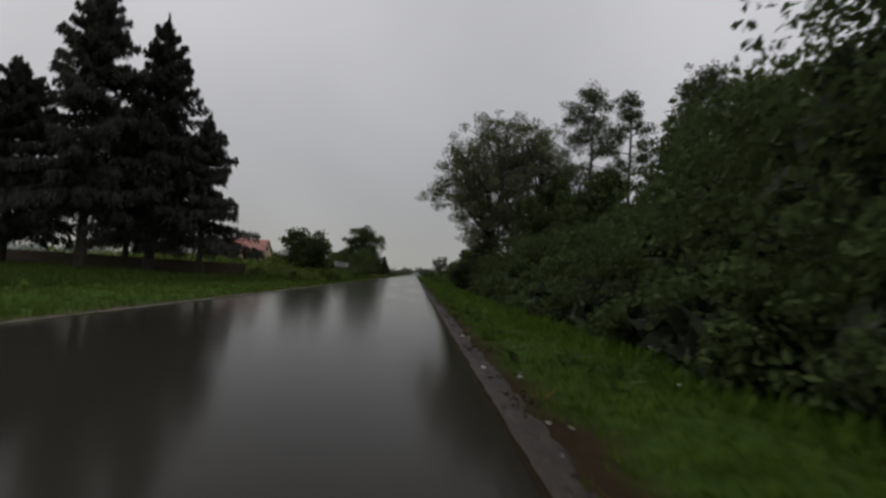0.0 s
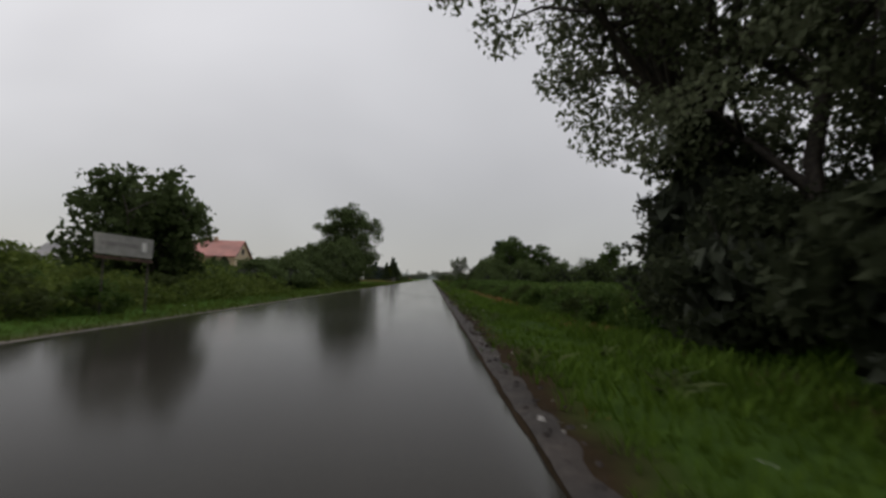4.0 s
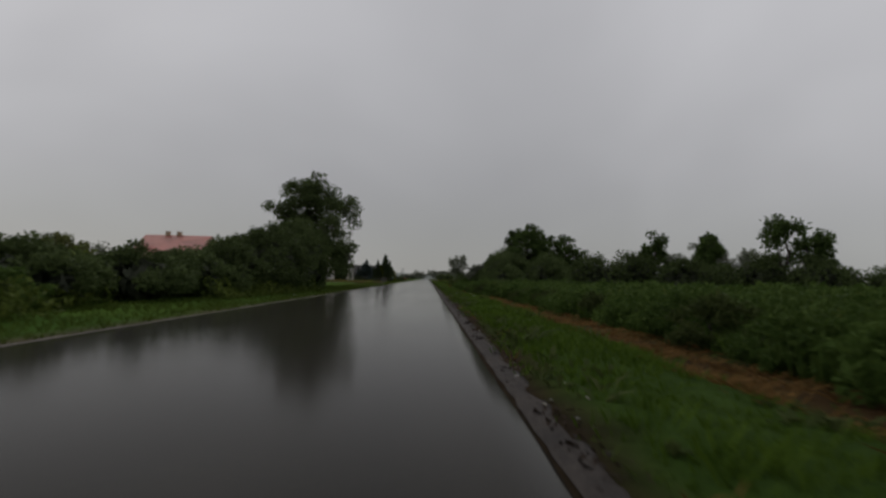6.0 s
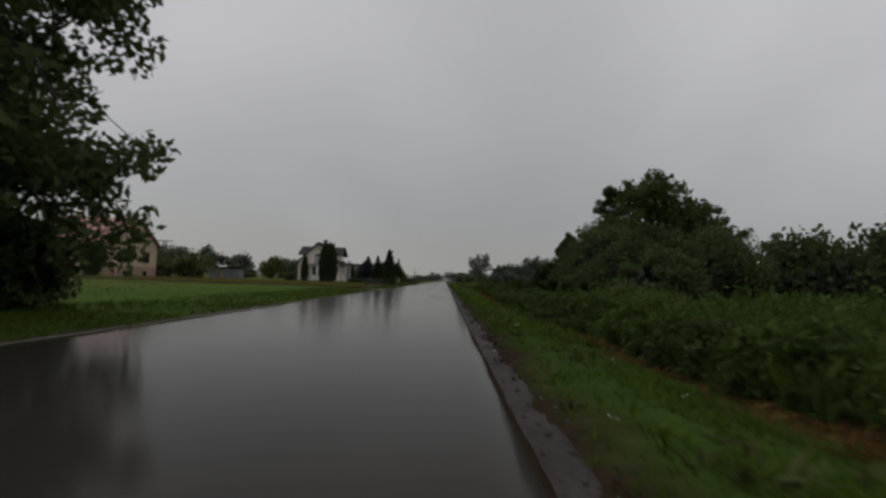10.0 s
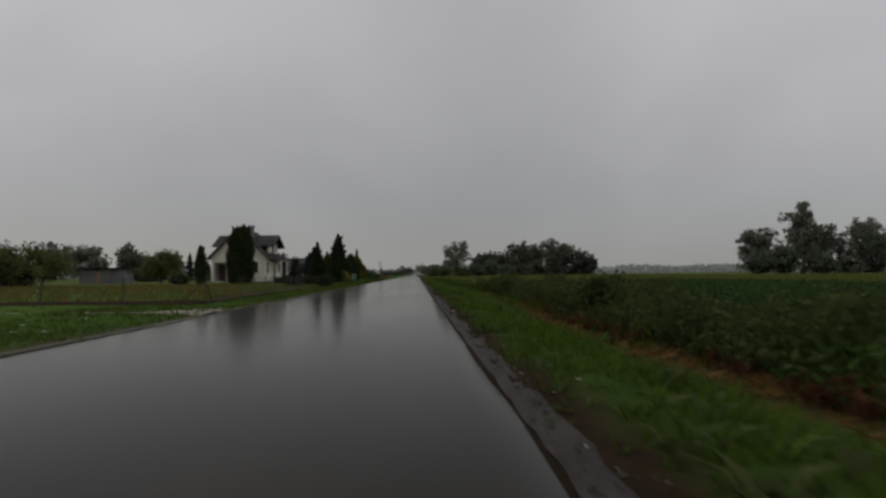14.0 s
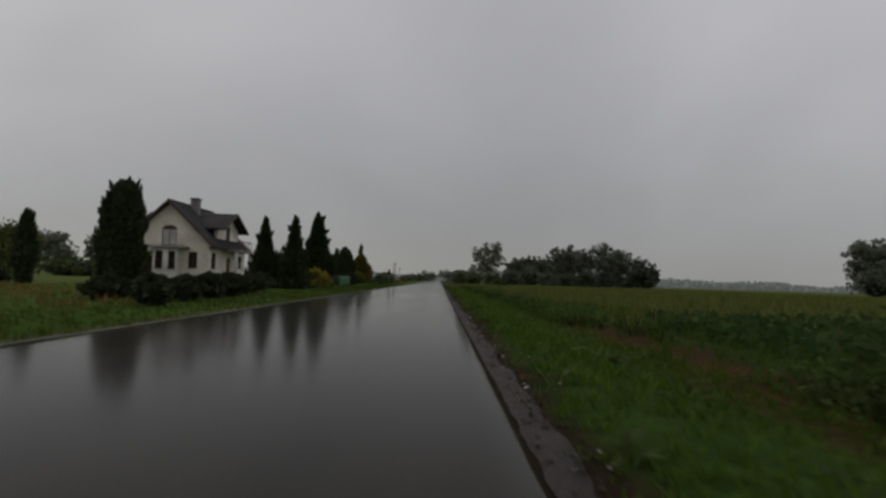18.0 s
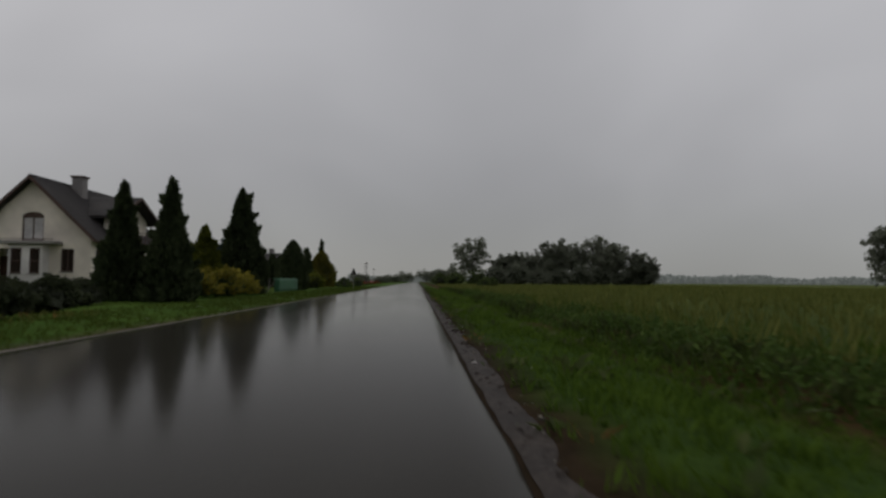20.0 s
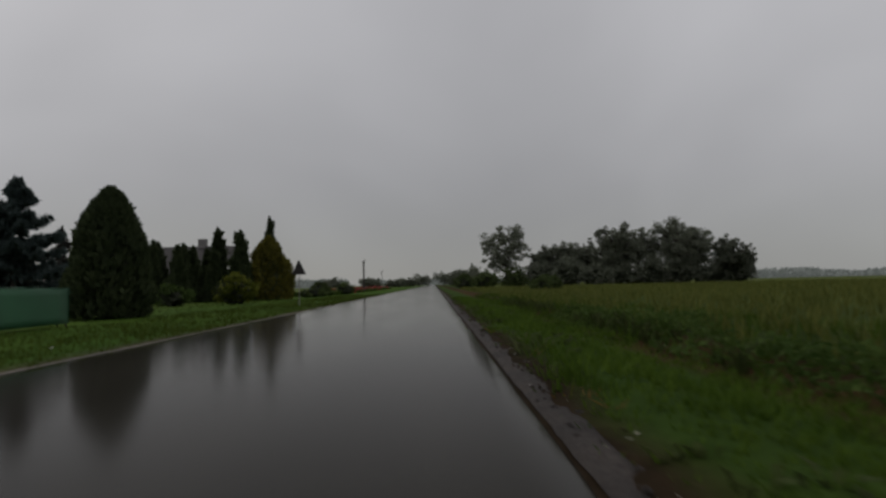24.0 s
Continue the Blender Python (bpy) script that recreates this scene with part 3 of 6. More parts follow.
def pine(name, x, y, label, h, w, seed=1, clear=0.45, limbs=34, needles=9000, group="", bare=0.0):
    """A forest pine: bare straight trunk and an open crown of level limbs with tufts towards their ends."""
    rng = np.random.default_rng(seed)
    root = thing(name, x, y, 0.0, label, "pine tree", group)
    bend = rng.normal(0, 0.25, 2)
    path = [(np.array([bend[0] * q * q, bend[1] * q * q, h * 0.97 * q - (0.3 if q == 0 else 0)]), (0.011 * h + 0.04) * (1 - 0.88 * q) + 0.012) for q in np.linspace(0, 1, 9)]
    boughs, clumps = [], []
    for k in range(limbs):
        u = (k + rng.uniform(0, 1)) / limbs
        zc = h * (clear + (0.97 - clear) * u)
        reach = w / 2 * (1.0 - 0.72 * u ** 1.6) * (0.6 + 0.4 * min(1, u * 4)) * rng.uniform(0.55, 1.1)
        t = rng.uniform(0, 6.28)
        s = np.array([bend[0] * (zc / h) ** 2, bend[1] * (zc / h) ** 2, zc])
        e = s + (math.cos(t) * reach, math.sin(t) * reach, reach * rng.uniform(-0.1, 0.4))
        m = (s + e) / 2 + (0, 0, -0.05 * reach)
        boughs.append([(s, 0.05), (m, 0.03), (e, 0.01)])
        clumps += [(e, 0.30 + 0.11 * w * rng.uniform(0.5, 1.0)), (m * 0.3 + e * 0.7, 0.25 + 0.09 * w * rng.uniform(0.5, 1.0))]
        for _ in range(3):
            e2 = m + (e - m) * rng.uniform(0.2, 1.0) + rng.normal(0, 0.09 * w, 3) * (1, 1, 0.5)
            boughs.append([(m, 0.022), ((m + e2) / 2, 0.015), (e2, 0.007)])
            clumps.append((e2, 0.2 + 0.075 * w * rng.uniform(0.6, 1.0)))
    clumps.append((np.array([bend[0], bend[1], h * 0.97]), 0.4 + 0.05 * w))
    under("trunk", mesh_of("trunk", *tubes([path], 8), M_BARK), root)
    under("branchwork", mesh_of("branchwork", *tubes(boughs, 4), M_BARK), root)
    p = crown_points(rng, clumps, needles)
    V, Q = leaf_quads(rng, p, 0.26, 0.085, np.array([0, 0, 0.3]))
    under("crown", mesh_of("crown", V, Q, M_PINE), root)
    return root


def spruce(name, x, y, label, h, w, seed=1, clear=0.1, mat=None, dense=1.0, droop=0.5, z=0.0, group="", shape=0.85, category="spruce", whorl=0.42):
    """A spruce: straight trunk and whorls of hanging boughs with rows of drooping twigs."""
    rng = np.random.default_rng(seed)
    root = thing(name, x, y, z, label, category, group)
    under("trunk", mesh_of("trunk", *tubes([[(np.array([0, 0, -0.25]), 0.016 * h + 0.05), (np.array([0, 0, h * 0.4]), 0.012 * h), (np.array([0, 0, h]), 0.012)]], 8), M_BARK), root)
    boughs, pts, al = [], [], []
    zc = clear * h
    while zc < h * 0.985:
        u = (zc - clear * h) / (h * (1 - clear))
        reach = w / 2 * (1 - u) ** shape + 0.06
        for _ in range(6 if u < 0.85 else 4):
            t = rng.uniform(0, 6.28)
            R = reach * rng.uniform(0.6, 1.16)
            zz = zc + rng.uniform(-0.15, 0.15)
            rise = 0.10 * R * (1 + 2.5 * u) - droop * R * (1 - u) * 0.55
            e = np.array([math.cos(t) * R, math.sin(t) * R, zz + rise])
            s = np.array([0, 0, zz])
            m = np.array([math.cos(t) * R * 0.55, math.sin(t) * R * 0.55, zz + 0.35 * rise - 0.03 * R])
            boughs.append([(s, 0.03 + 0.01 * R), (m, 0.018), (e, 0.006)])
            n = int((18 + 45 * R) * dense)
            q = rng.uniform(0.12, 1.05, n)
            side = rng.uniform(-1, 1, n) * 0.30 * R * (1.08 - q) ** 0.6
            base = s + (m - s) * np.minimum(q / 0.55, 1)[:, None] + (e - m) * np.maximum((q - 0.55) / 0.45, 0)[:, None]
            lat = np.array([-math.sin(t), math.cos(t), 0])
            hang = rng.uniform(0, 1, n) ** 1.5 * (0.10 + 0.42 * min(1.0, droop * 1.3) * (1 - 0.7 * u))
            p = base + lat * side[:, None] - np.array([0, 0, 1]) * (np.abs(side) * 0.3 + hang)[:, None]
            pts.append(p)
            al.append(np.array([math.cos(t) * 0.5, math.sin(t) * 0.5, -0.45 - droop]) * 0.9 + lat * np.sign(side)[:, None] * 0.4)
        zc += whorl * (1.05 - 0.55 * u) * rng.uniform(0.85, 1.15)
    tipn = 40
    pts.append(np.stack([rng.normal(0, 0.05, tipn), rng.normal(0, 0.05, tipn), h * rng.uniform(0.95, 1.02, tipn)], 1))
    al.append(np.tile((0, 0, 1.0), (tipn, 1)))
    under("branchwork", mesh_of("branchwork", *tubes(boughs, 4), M_BARK), root)
    P, A = np.vstack(pts), np.vstack(al)
    V, Q = leaf_quads(rng, P, 0.40, 0.092, A, 0.45)
    under("crown", mesh_of("crown", V, Q, mat or M_SPRUCE), root)
    return root


def scatter(name, rng, xs, ys, zs, blades, height, width, mat, label, category, lean=0.35, leafy=False, vary=0.0):
    """Tufts of blades or leaves, joined: nobody could count them. Every second one stands, with broader blades."""
    some = rng.uniform(0, 1, len(xs)) < 0.55
    xs, ys, zs, width = np.asarray(xs)[some], np.asarray(ys)[some], np.asarray(zs)[some], width * 1.35
    n = len(xs)
    k = np.repeat(np.arange(n), blades)
    m = len(k)
    t = rng.uniform(0, 6.28, m)
    hh = height * rng.uniform(0.5, 1.25, m) * np.repeat(rng.uniform(0.7, 1.2, n), blades)
    if vary:
        wave = np.array([noise.noise((a * 0.45, b * 0.3, 9)) + 0.6 * noise.noise((a * 1.3, b * 0.9, 4)) for a, b in zip(xs, ys)])
        hh *= np.repeat(np.clip(1 + vary * wave, 0.25, 2.0), blades)
    r0 = np.abs(rng.normal(0, 0.05 + 0.06 * height, m))
    bx, by, bz = np.asarray(xs)[k] + r0 * np.cos(t), np.asarray(ys)[k] + r0 * np.sin(t), np.asarray(zs)[k] - 0.02
    ln = lean * hh * rng.uniform(0.2, 1.5, m)
    cx, cy = np.cos(t) * ln, np.sin(t) * ln
    sx, sy = -np.sin(t) * width * 0.5, np.cos(t) * width * 0.5
    if leafy:
        V = np.stack([np.stack([bx, by, bz], 1), np.stack([bx + cx * 0.55 + sx, by + cy * 0.55 + sy, bz + hh * 0.72], 1),
                      np.stack([bx + cx * 1.5, by + cy * 1.5, bz + hh * 0.9], 1), np.stack([bx + cx * 0.55 - sx, by + cy * 0.55 - sy, bz + hh * 0.66], 1)], 1)
    else:
        V = np.stack([np.stack([bx - sx, by - sy, bz], 1), np.stack([bx + sx, by + sy, bz], 1),
                      np.stack([bx + cx * 0.45 + sx * 0.8, by + cy * 0.45 + sy * 0.8, bz + hh * 0.6], 1), np.stack([bx + cx, by + cy, bz + hh], 1)], 1)
    ob = new(name, mesh_of(name, V.reshape(-1, 3), np.arange(4 * m).reshape(-1, 4), mat))
    return tagged(ob, label, category, kind="stuff")


def herb_layer(name, rng, x0, x1, y0, y1, height, n, leaf, mat, label, category, keep=-1.0, slim=0.5, up=0.25, low=0.0, front=None, rise=0.35):
    """A leafy layer of weeds with an uneven top, in clumps, joined: nobody could count its plants. front: its edge towards the road."""
    n, leaf = thinned(n, leaf)
    ys = rng.uniform(y0, y1, n)
    lo = np.array([front(b) for b in ys]) if front else np.full(n, x0)
    xs = lo + (x1 - lo) * rng.uniform(0, 1, n)
    wave = np.array([noise.noise((a * 0.55, b * 0.40, 9)) + 0.6 * noise.noise((a * 1.9, b * 1.5, 4)) for a, b in zip(xs, ys)])
    patch = np.array([noise.noise((a * 0.22, b * 0.12, 21)) for a, b in zip(xs, ys)])
    k = patch > keep
    xs, ys, wave, lo = xs[k], ys[k], wave[k], lo[k]
    edge = np.clip(np.minimum(xs - lo, x1 - xs) / rise, 0.4, 1.0)
    top = height * np.clip(1 + 1.0 * wave, 0.35, 2.0) * edge
    zs = np.array([ground_z(a, b) for a, b in zip(xs, ys)]) + low + top * rng.uniform(0.02, 1.0, len(xs)) ** 0.75
    V, Q = leaf_quads(rng, np.stack([xs, ys, zs], 1), leaf * 1.5, leaf * slim * 1.5, np.array([0, 0, up]))
    return tagged(new(name, mesh_of(name, V, Q, mat)), label, category, kind="stuff")


# ---------------------------------------------------------------- ground and road
X_LEFT, X_RIGHT = -4.28, 0.47
# foot of the weed bank beyond the ditch, and the width of the dry strip before it, along the road
BANK = [(40, 3.6), (72, 3.65), (90, 3.7), (98, 3.5), (102, 2.8), (112, 2.5), (118, 2.1), (126, 2.2), (130, 2.85), (143, 2.7), (150, 3.3), (160, 3.2), (173, 2.7), (205, 2.75), (260, 2.8)]
DRY = [(40, 0.0), (66, 1.25), (92, 1.25), (98, 0.85), (103, 0.5), (112, 0.15), (118, 0.0), (126, 0.1), (130, 0.45), (143, 0.52), (152, 0.5), (159, 0.42), (165, 0.05), (175, 0.0), (205, 0.0), (260, 0.0)]


def along(table, y):
    return float(np.interp(y, [a for a, _ in table], [b for _, b in table]))


def bank_foot(y):
    return along(BANK, y) + 0.22 * noise.noise((3.3, y * 0.45, 2)) + 0.12 * noise.noise((5.1, y * 1.7, 6))


def ground_z(x, y):
    """Verge, ditch on one side of the road, and nearly flat fields."""
    if X_LEFT - 0.08 < x < 0.66:
        return -0.04
    z = -0.025
    if x >= 0.66:
        f = along(BANK, y)
        z += 0.05 * math.exp(-((x - 1.35) / 0.5) ** 2)
        d = min(max((x - max(1.1, f - 1.7)) / max(0.6, f - 0.5 - max(1.1, f - 1.7)), 0), 1)
        u = min(max((x - f) / 0.9, 0), 1)
        z -= 0.13 * d * d * (3 - 2 * d) - 0.09 * u * u * (3 - 2 * u)
        z += (0.045 * noise.noise((x * 0.9, y * 0.6, 3.1)) + 0.025 * noise.noise((x * 2.4, y * 2.0, 7.7))) * min(1, (x - 0.66) / 0.8)
    else:
        q = min(1, (X_LEFT - x) / 1.2)
        z += (0.05 * noise.noise((x * 0.5, y * 0.4, 1.7)) + 0.02 * noise.noise((x * 1.6, y * 1.5, 4.2)) - 0.03) * q
    return z


gx = [-2500, -900, -400, -200, -120, -80, -60, -45, -36, -30, -25, -21, -18, -15.5, -13.5, -12, -10.5, -9.5, -8.6, -7.9, -7.3, -6.8, -6.3, -5.8, -5.3, -4.9, -4.55, -4.36, -3.6, 0.2, 0.6, 0.7, 0.85, 1.0, 1.2, 1.4, 1.6, 1.8,
      2.0, 2.2, 2.4, 2.6, 2.8, 3.0, 3.25, 3.5, 3.8, 4.2, 4.7, 5.4, 6.8, 8, 10, 13, 17, 22, 28, 36, 48, 65, 90, 140, 240, 500, 1100, 2600]
gy = list(np.arange(-60, 10, 3.0)) + list(np.arange(10, 240, 0.75)) + list(np.arange(240, 330, 3.0)) + [340, 360, 390, 430, 480, 560, 700, 900, 1300, 1900, 2900]
GV = np.array([(x, y, ground_z(x, y)) for y in gy for x in gx])
nx = len(gx)
GQ = np.array([(j * nx + i, j * nx + i + 1, (j + 1) * nx + i + 1, (j + 1) * nx + i) for j in range(len(gy) - 1) for i in range(nx - 1)])
ground = tagged(new("ground", mesh_of("ground", GV, GQ, M_GROUND)), "wet grass verges, ditch and flat farm fields", "ground", kind="structure")
for p in ground.data.polygons:
    p.use_smooth = True

ry = list(np.arange(-60, 10, 1.0)) + list(np.arange(10, 240, 0.4)) + list(np.arange(240, 330, 1.0)) + [340, 355, 375, 400, 440, 500, 600, 800, 1200, 2000]
rx = [X_LEFT, X_LEFT + 0.03] + list(np.linspace(X_LEFT + 0.25, X_RIGHT - 0.25, 11)) + [X_RIGHT - 0.03, X_RIGHT]
RV = []
for y in ry:
    el = 0.05 * noise.noise((1.0, y * 0.35, 0)) + 0.02 * noise.noise((2.0, y * 1.9, 0))
    er = 0.025 * noise.noise((7.0, y * 0.5, 0)) + 0.014 * noise.noise((9.0, y * 2.3, 0)) + 0.008 * noise.noise((4.0, y * 5.3, 0))
    for i, x in enumerate(rx):
        q = (x - X_LEFT) / (X_RIGHT - X_LEFT)
        edge = el if i < 2 else er if i > len(rx) - 3 else 0.0
        RV.append((x + edge, y, (-0.035 if i in (0, len(rx) - 1) else 0.02 * (1 - (2 * q - 1) ** 2) - 0.012)))
nr = len(rx)
RQ = [(j * nr + i, j * nr + i + 1, (j + 1) * nr + i + 1, (j + 1) * nr + i) for j in range(len(ry) - 1) for i in range(nr - 1)]
road = tagged(new("road", mesh_of("road", RV, RQ, M_ROAD)), "wet grey asphalt country road without markings, reflecting the sky", "road", kind="structure")
for p in road.data.polygons:
    p.use_smooth = True

for side, x0, x1, mat, lab in (("right", X_RIGHT + 0.03, 0.735, M_GRAVEL, "wet gravel and broken concrete road shoulder"), ("left", -4.40, X_LEFT - 0.015, M_EDGE, "thin wet gravel road edge")):
    V = []
    sy = list(np.arange(-60, 10, 1.0)) + list(np.arange(10, 230, 0.15)) + list(np.arange(230, 330, 1.0))
    sx = np.linspace(x0, x1, 7)
    for y in sy:
        for i, x in enumerate(sx):
            k = (0.15 * noise.noise((x0, y * 0.5, 2)) + 0.14 * noise.noise((x0, y * 1.9, 5)) + 0.07 * noise.noise((x0, y * 6.9, 8))) * (1.0 if x0 > 0 else 0.6)
            out = (i == 6) if side == "right" else (i == 0)
            inn = (i == 0) if side == "right" else (i == 6)
            n_in = 0.02 * noise.noise((x0, y * 4.1, 3)) if side == "right" else 0.0
            V.append((x + (k if out else n_in if inn else 0), y, (-0.032 if inn else -0.014) + 0.010 * noise.noise((x * 14, y * 9, 1)) - (0.03 if out else 0) + ((0.026 * noise.noise((x * 8, y * 2.4, 6)) - 0.004) if side == "right" and i >= 3 else 0)))
    Q = [(j * 7 + i, j * 7 + i + 1, (j + 1) * 7 + i + 1, (j + 1) * 7 + i) for j in range(len(sy) - 1) for i in range(6)]
    tagged(new("shoulder", mesh_of("shoulder", V, Q, mat)), lab, "road shoulder", kind="structure")


# ---------------------------------------------------------------- trees and shrubs, first stretch
spruce("spruce", -16.6, 46.9, "tall dark old spruce with drooping boughs", 14.36, 8.4, 11, clear=0.24, dense=1.7, droop=0.7, shape=0.7, whorl=0.5)
spruce("spruce", -14.0, 48.6, "tall dark spruce with ragged drooping boughs", 13.46, 7.4, 12, clear=0.24, dense=1.7, droop=0.7, shape=0.8, whorl=0.5)
spruce("spruce", -11.4, 48.6, "shorter dark spruce beside the road verge", 8.4, 5.9, 13, clear=0.26, dense=1.7, droop=0.6, shape=0.85, whorl=0.62)
spruce("spruce", -20.4, 47.0, "dark spruce at the end of the row", 10.16, 7.6, 14, clear=0.2, dense=1.7, droop=0.6, shape=0.66)
spruce("spruce", -17.5, 53.5, "dark spruce behind the roadside row", 10.56, 6.0, 15, clear=0.2, dense=1.5, droop=0.6)

broadleaf("tree", -10.0, 71.5, "small bushy tree with leaves down to the grass", "tree", 4.0, 4.3, 0.05, 15000, 0.14, M_LEAF_DARK, 15, seed=21, stems=3, fill=3)
broadleaf("tree", -39.6, 135.0, "round-crowned green tree beyond the weeds", "tree", 4.7, 4.8, 0.05, 9000, 0.16, M_OLIVE, 16, seed=23, clump=0.14)
broadleaf("roadside_tree", -8.3, 110.5, "full dark roadside tree with low branches", "tree", 7.86, 6.6, 0.07, 34000, 0.12, M_LEAF_DARK, 34, seed=22, clump=0.11, fill=2.4, el_low=-1.2, skirt=True)

broadleaf("leaning_tree", 7.2, 63.0, "tall spreading tree with several trunks leaning over the road", "tree", 13.96, 10.2, 0.09, 92000, 0.100, M_LEAF_GREY, 60, lean=(-0.9, 0.0), seed=31, stems=4, clump=0.078, fill=3.6, el_low=-1.05, splay=0.24)
broadleaf("roadside_tree", 8.6, 33.3, "dark tree over the roadside shrubs", "tree", 6.6, 4.2, 0.06, 16000, 0.12, M_LEAF_DARK, 14, seed=32, clump=0.17)
for i, (x, y, h, w, n) in enumerate([(9.0, 56.5, 6.4, 6.2, 26000), (12.2, 61.0, 9.76, 7.4, 34000), (18.0, 61.0, 7.96, 8.0, 15000), (13.5, 54.0, 5.76, 6.5, 12000), (23.5, 53.0, 7.56, 8.0, 12000), (19.0, 47.0, 5.56, 8.0, 11000)]):
    broadleaf("thicket_tree", x, y, "dark leafy tree in the roadside thicket", "tree", h, w, 0.04, n, 0.15, M_LEAF_DARK, 16, seed=34 + i, clump=0.14, group="thicket")
for i, (x, y, h, w) in enumerate([(5.9, 22, 4.96, 6.0), (6.6, 27.0, 4.4, 6.2), (5.9, 33.5, 1.75, 5.0), (6.2, 39.5, 2.76, 5.8), (7.6, 45.0, 2.76, 5.6), (12.0, 51.5, 3.16, 6.0), (12.5, 28, 4.96, 8.0), (12.8, 41, 3.56, 7.5), (15.5, 47.5, 3.96, 7.0)]):
    shrub("shrub", x, y, "large dense dark green roadside shrub", "shrub", h, w, leaves=34000 if i < 6 else 11000, leaf=0.080 if i < 6 else 0.095, seed=40 + i, group="roadside shrubs", ragged=0.3)

for i in range(12):
    x, y = 3.45 + 0.25 * math.sin(i * 2.3), 17.5 + 2.3 * i
    shrub("low_shrub", x, y, "low dark bush at the foot of the roadside shrubs", "bush", 1.15 + 0.3 * math.sin(i * 1.7), 1.9, 2.8, leaves=6000, leaf=0.065, seed=520 + i, z=ground_z(x, y), group="low roadside bushes", ragged=0.4)

# shade under the leaning tree is put into the colour of these bushes
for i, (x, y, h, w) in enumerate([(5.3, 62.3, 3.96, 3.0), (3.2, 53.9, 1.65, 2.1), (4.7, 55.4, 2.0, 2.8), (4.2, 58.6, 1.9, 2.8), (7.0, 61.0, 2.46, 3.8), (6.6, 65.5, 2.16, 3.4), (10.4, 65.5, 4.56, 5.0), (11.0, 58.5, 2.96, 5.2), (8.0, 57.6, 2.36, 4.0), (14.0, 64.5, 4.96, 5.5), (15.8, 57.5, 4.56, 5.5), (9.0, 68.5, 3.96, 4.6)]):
    shrub("undergrowth_bush", x, y, "dark leafy bush under the leaning tree", "bush", h, w, leaves=7500, leaf=0.095, mat=M_HEDGE_SHADED, seed=60 + i, group="undergrowth")
for i, (x, y, h, w, c) in enumerate([(14.8, 69.0, 18.36, 7.2, 0.42), (15.0, 59.5, 15.36, 3.2, 0.52), (19.6, 57.0, 16.36, 5.6, 0.42), (24.0, 57.0, 15.96, 6.5, 0.40), (21.5, 66.0, 14.56, 5.0, 0.45)]):
    pine("pine", x, y, "slender bare-stemmed pine with a thin crown" if i == 1 else "tall pine with an open crown of level limbs", h, w * 1.12, 70 + i, c, 46 if i != 1 else 22, 15000 if i != 1 else 4500, "pines behind the shrubs")

# clumps of weeds and brambles beyond the left verge
bramble_rng = random.Random(31)
spots = [(-7.4, 53.4, 0.5, 1.2), (-6.6, 60.2, 0.62, 1.3), (-6.2, 61.8, 0.55, 1.2), (-7.4, 63.6, 0.7, 1.5)]
spots += [(bramble_rng.uniform(-10.5, -7.2), 57.0 + 1.7 * k, bramble_rng.uniform(0.5, 0.85), bramble_rng.uniform(1.1, 1.9)) for k in range(15)]
spots += [(bramble_rng.uniform(-21.0, -12.0), 64.0 + 2.0 * k, bramble_rng.uniform(0.85, 1.35), bramble_rng.uniform(1.8, 3.0)) for k in range(16)]
for i, (x, y, h, w) in enumerate(spots):
    shrub("weed_clump", x, y, "lush dark clump of weeds and brambles" if i % 3 else "yellowish-green clump of tall weeds", "weeds", h, w, leaves=2800, leaf=0.075 if i < 19 else 0.12, seed=800 + i, mat=(M_WEED_LIGHT, M_NETTLE, M_WEED)[i % 3], z=ground_z(x, y) - 0.03, group="verge weed clumps", core=False, ragged=0.4, up=0.2, slim=0.5)

# hedge of weeds and shrubs beyond the left verge
for i, (x, y, h, w, d) in enumerate([(-12.5, 97.5, 1.56, 4.0, 5.0), (-11.6, 102.0, 2.26, 4.2, 5.0), (-11.2, 106.0, 3.36, 4.2, 4.6), (-15.0, 93.0, 1.36, 4.6, 6.0), (-17.5, 87.0, 1.16, 5.0, 6.5), (-14.8, 103.0, 1.66, 4.4, 5.5),
                                     (-20.5, 80.0, 1.06, 5.0, 6.0), (-24.0, 75.0, 1.06, 6.0, 6.0), (-18.0, 66.0, 1.16, 5.0, 5.0), (-9.6, 109.0, 2.26, 4.4, 4.4), (-9.0, 112.5, 1.76, 3.6, 4.0)]):
    shrub("hedge_shrub", x, y, "dense green hedge shrub behind the verge weeds", "shrub", h, w, d, leaves=9000, leaf=0.12, mat=M_LEAF_DARK, seed=80 + i, group="hedge shrubs")

for i, (x, y, h, w) in enumerate([(-8.6, 80.5, 1.25, 2.6), (-8.2, 84.5, 1.3, 2.6), (-7.9, 88.0, 1.35, 2.6), (-7.8, 91.2, 1.8, 2.6), (-7.7, 94.4, 2.35, 2.7), (-7.6, 97.6, 2.9, 2.8), (-7.5, 100.8, 3.5, 3.0), (-7.4, 104.2, 3.6, 3.0)]):
    shrub("hedge_shrub", x, y, "dense dark roadside shrub merging into the hedge", "shrub", h, w, 3.8, leaves=9000, leaf=0.085, mat=M_LEAF_DARK, seed=95 + i, group="roadside hedge shrubs", ragged=0.3)

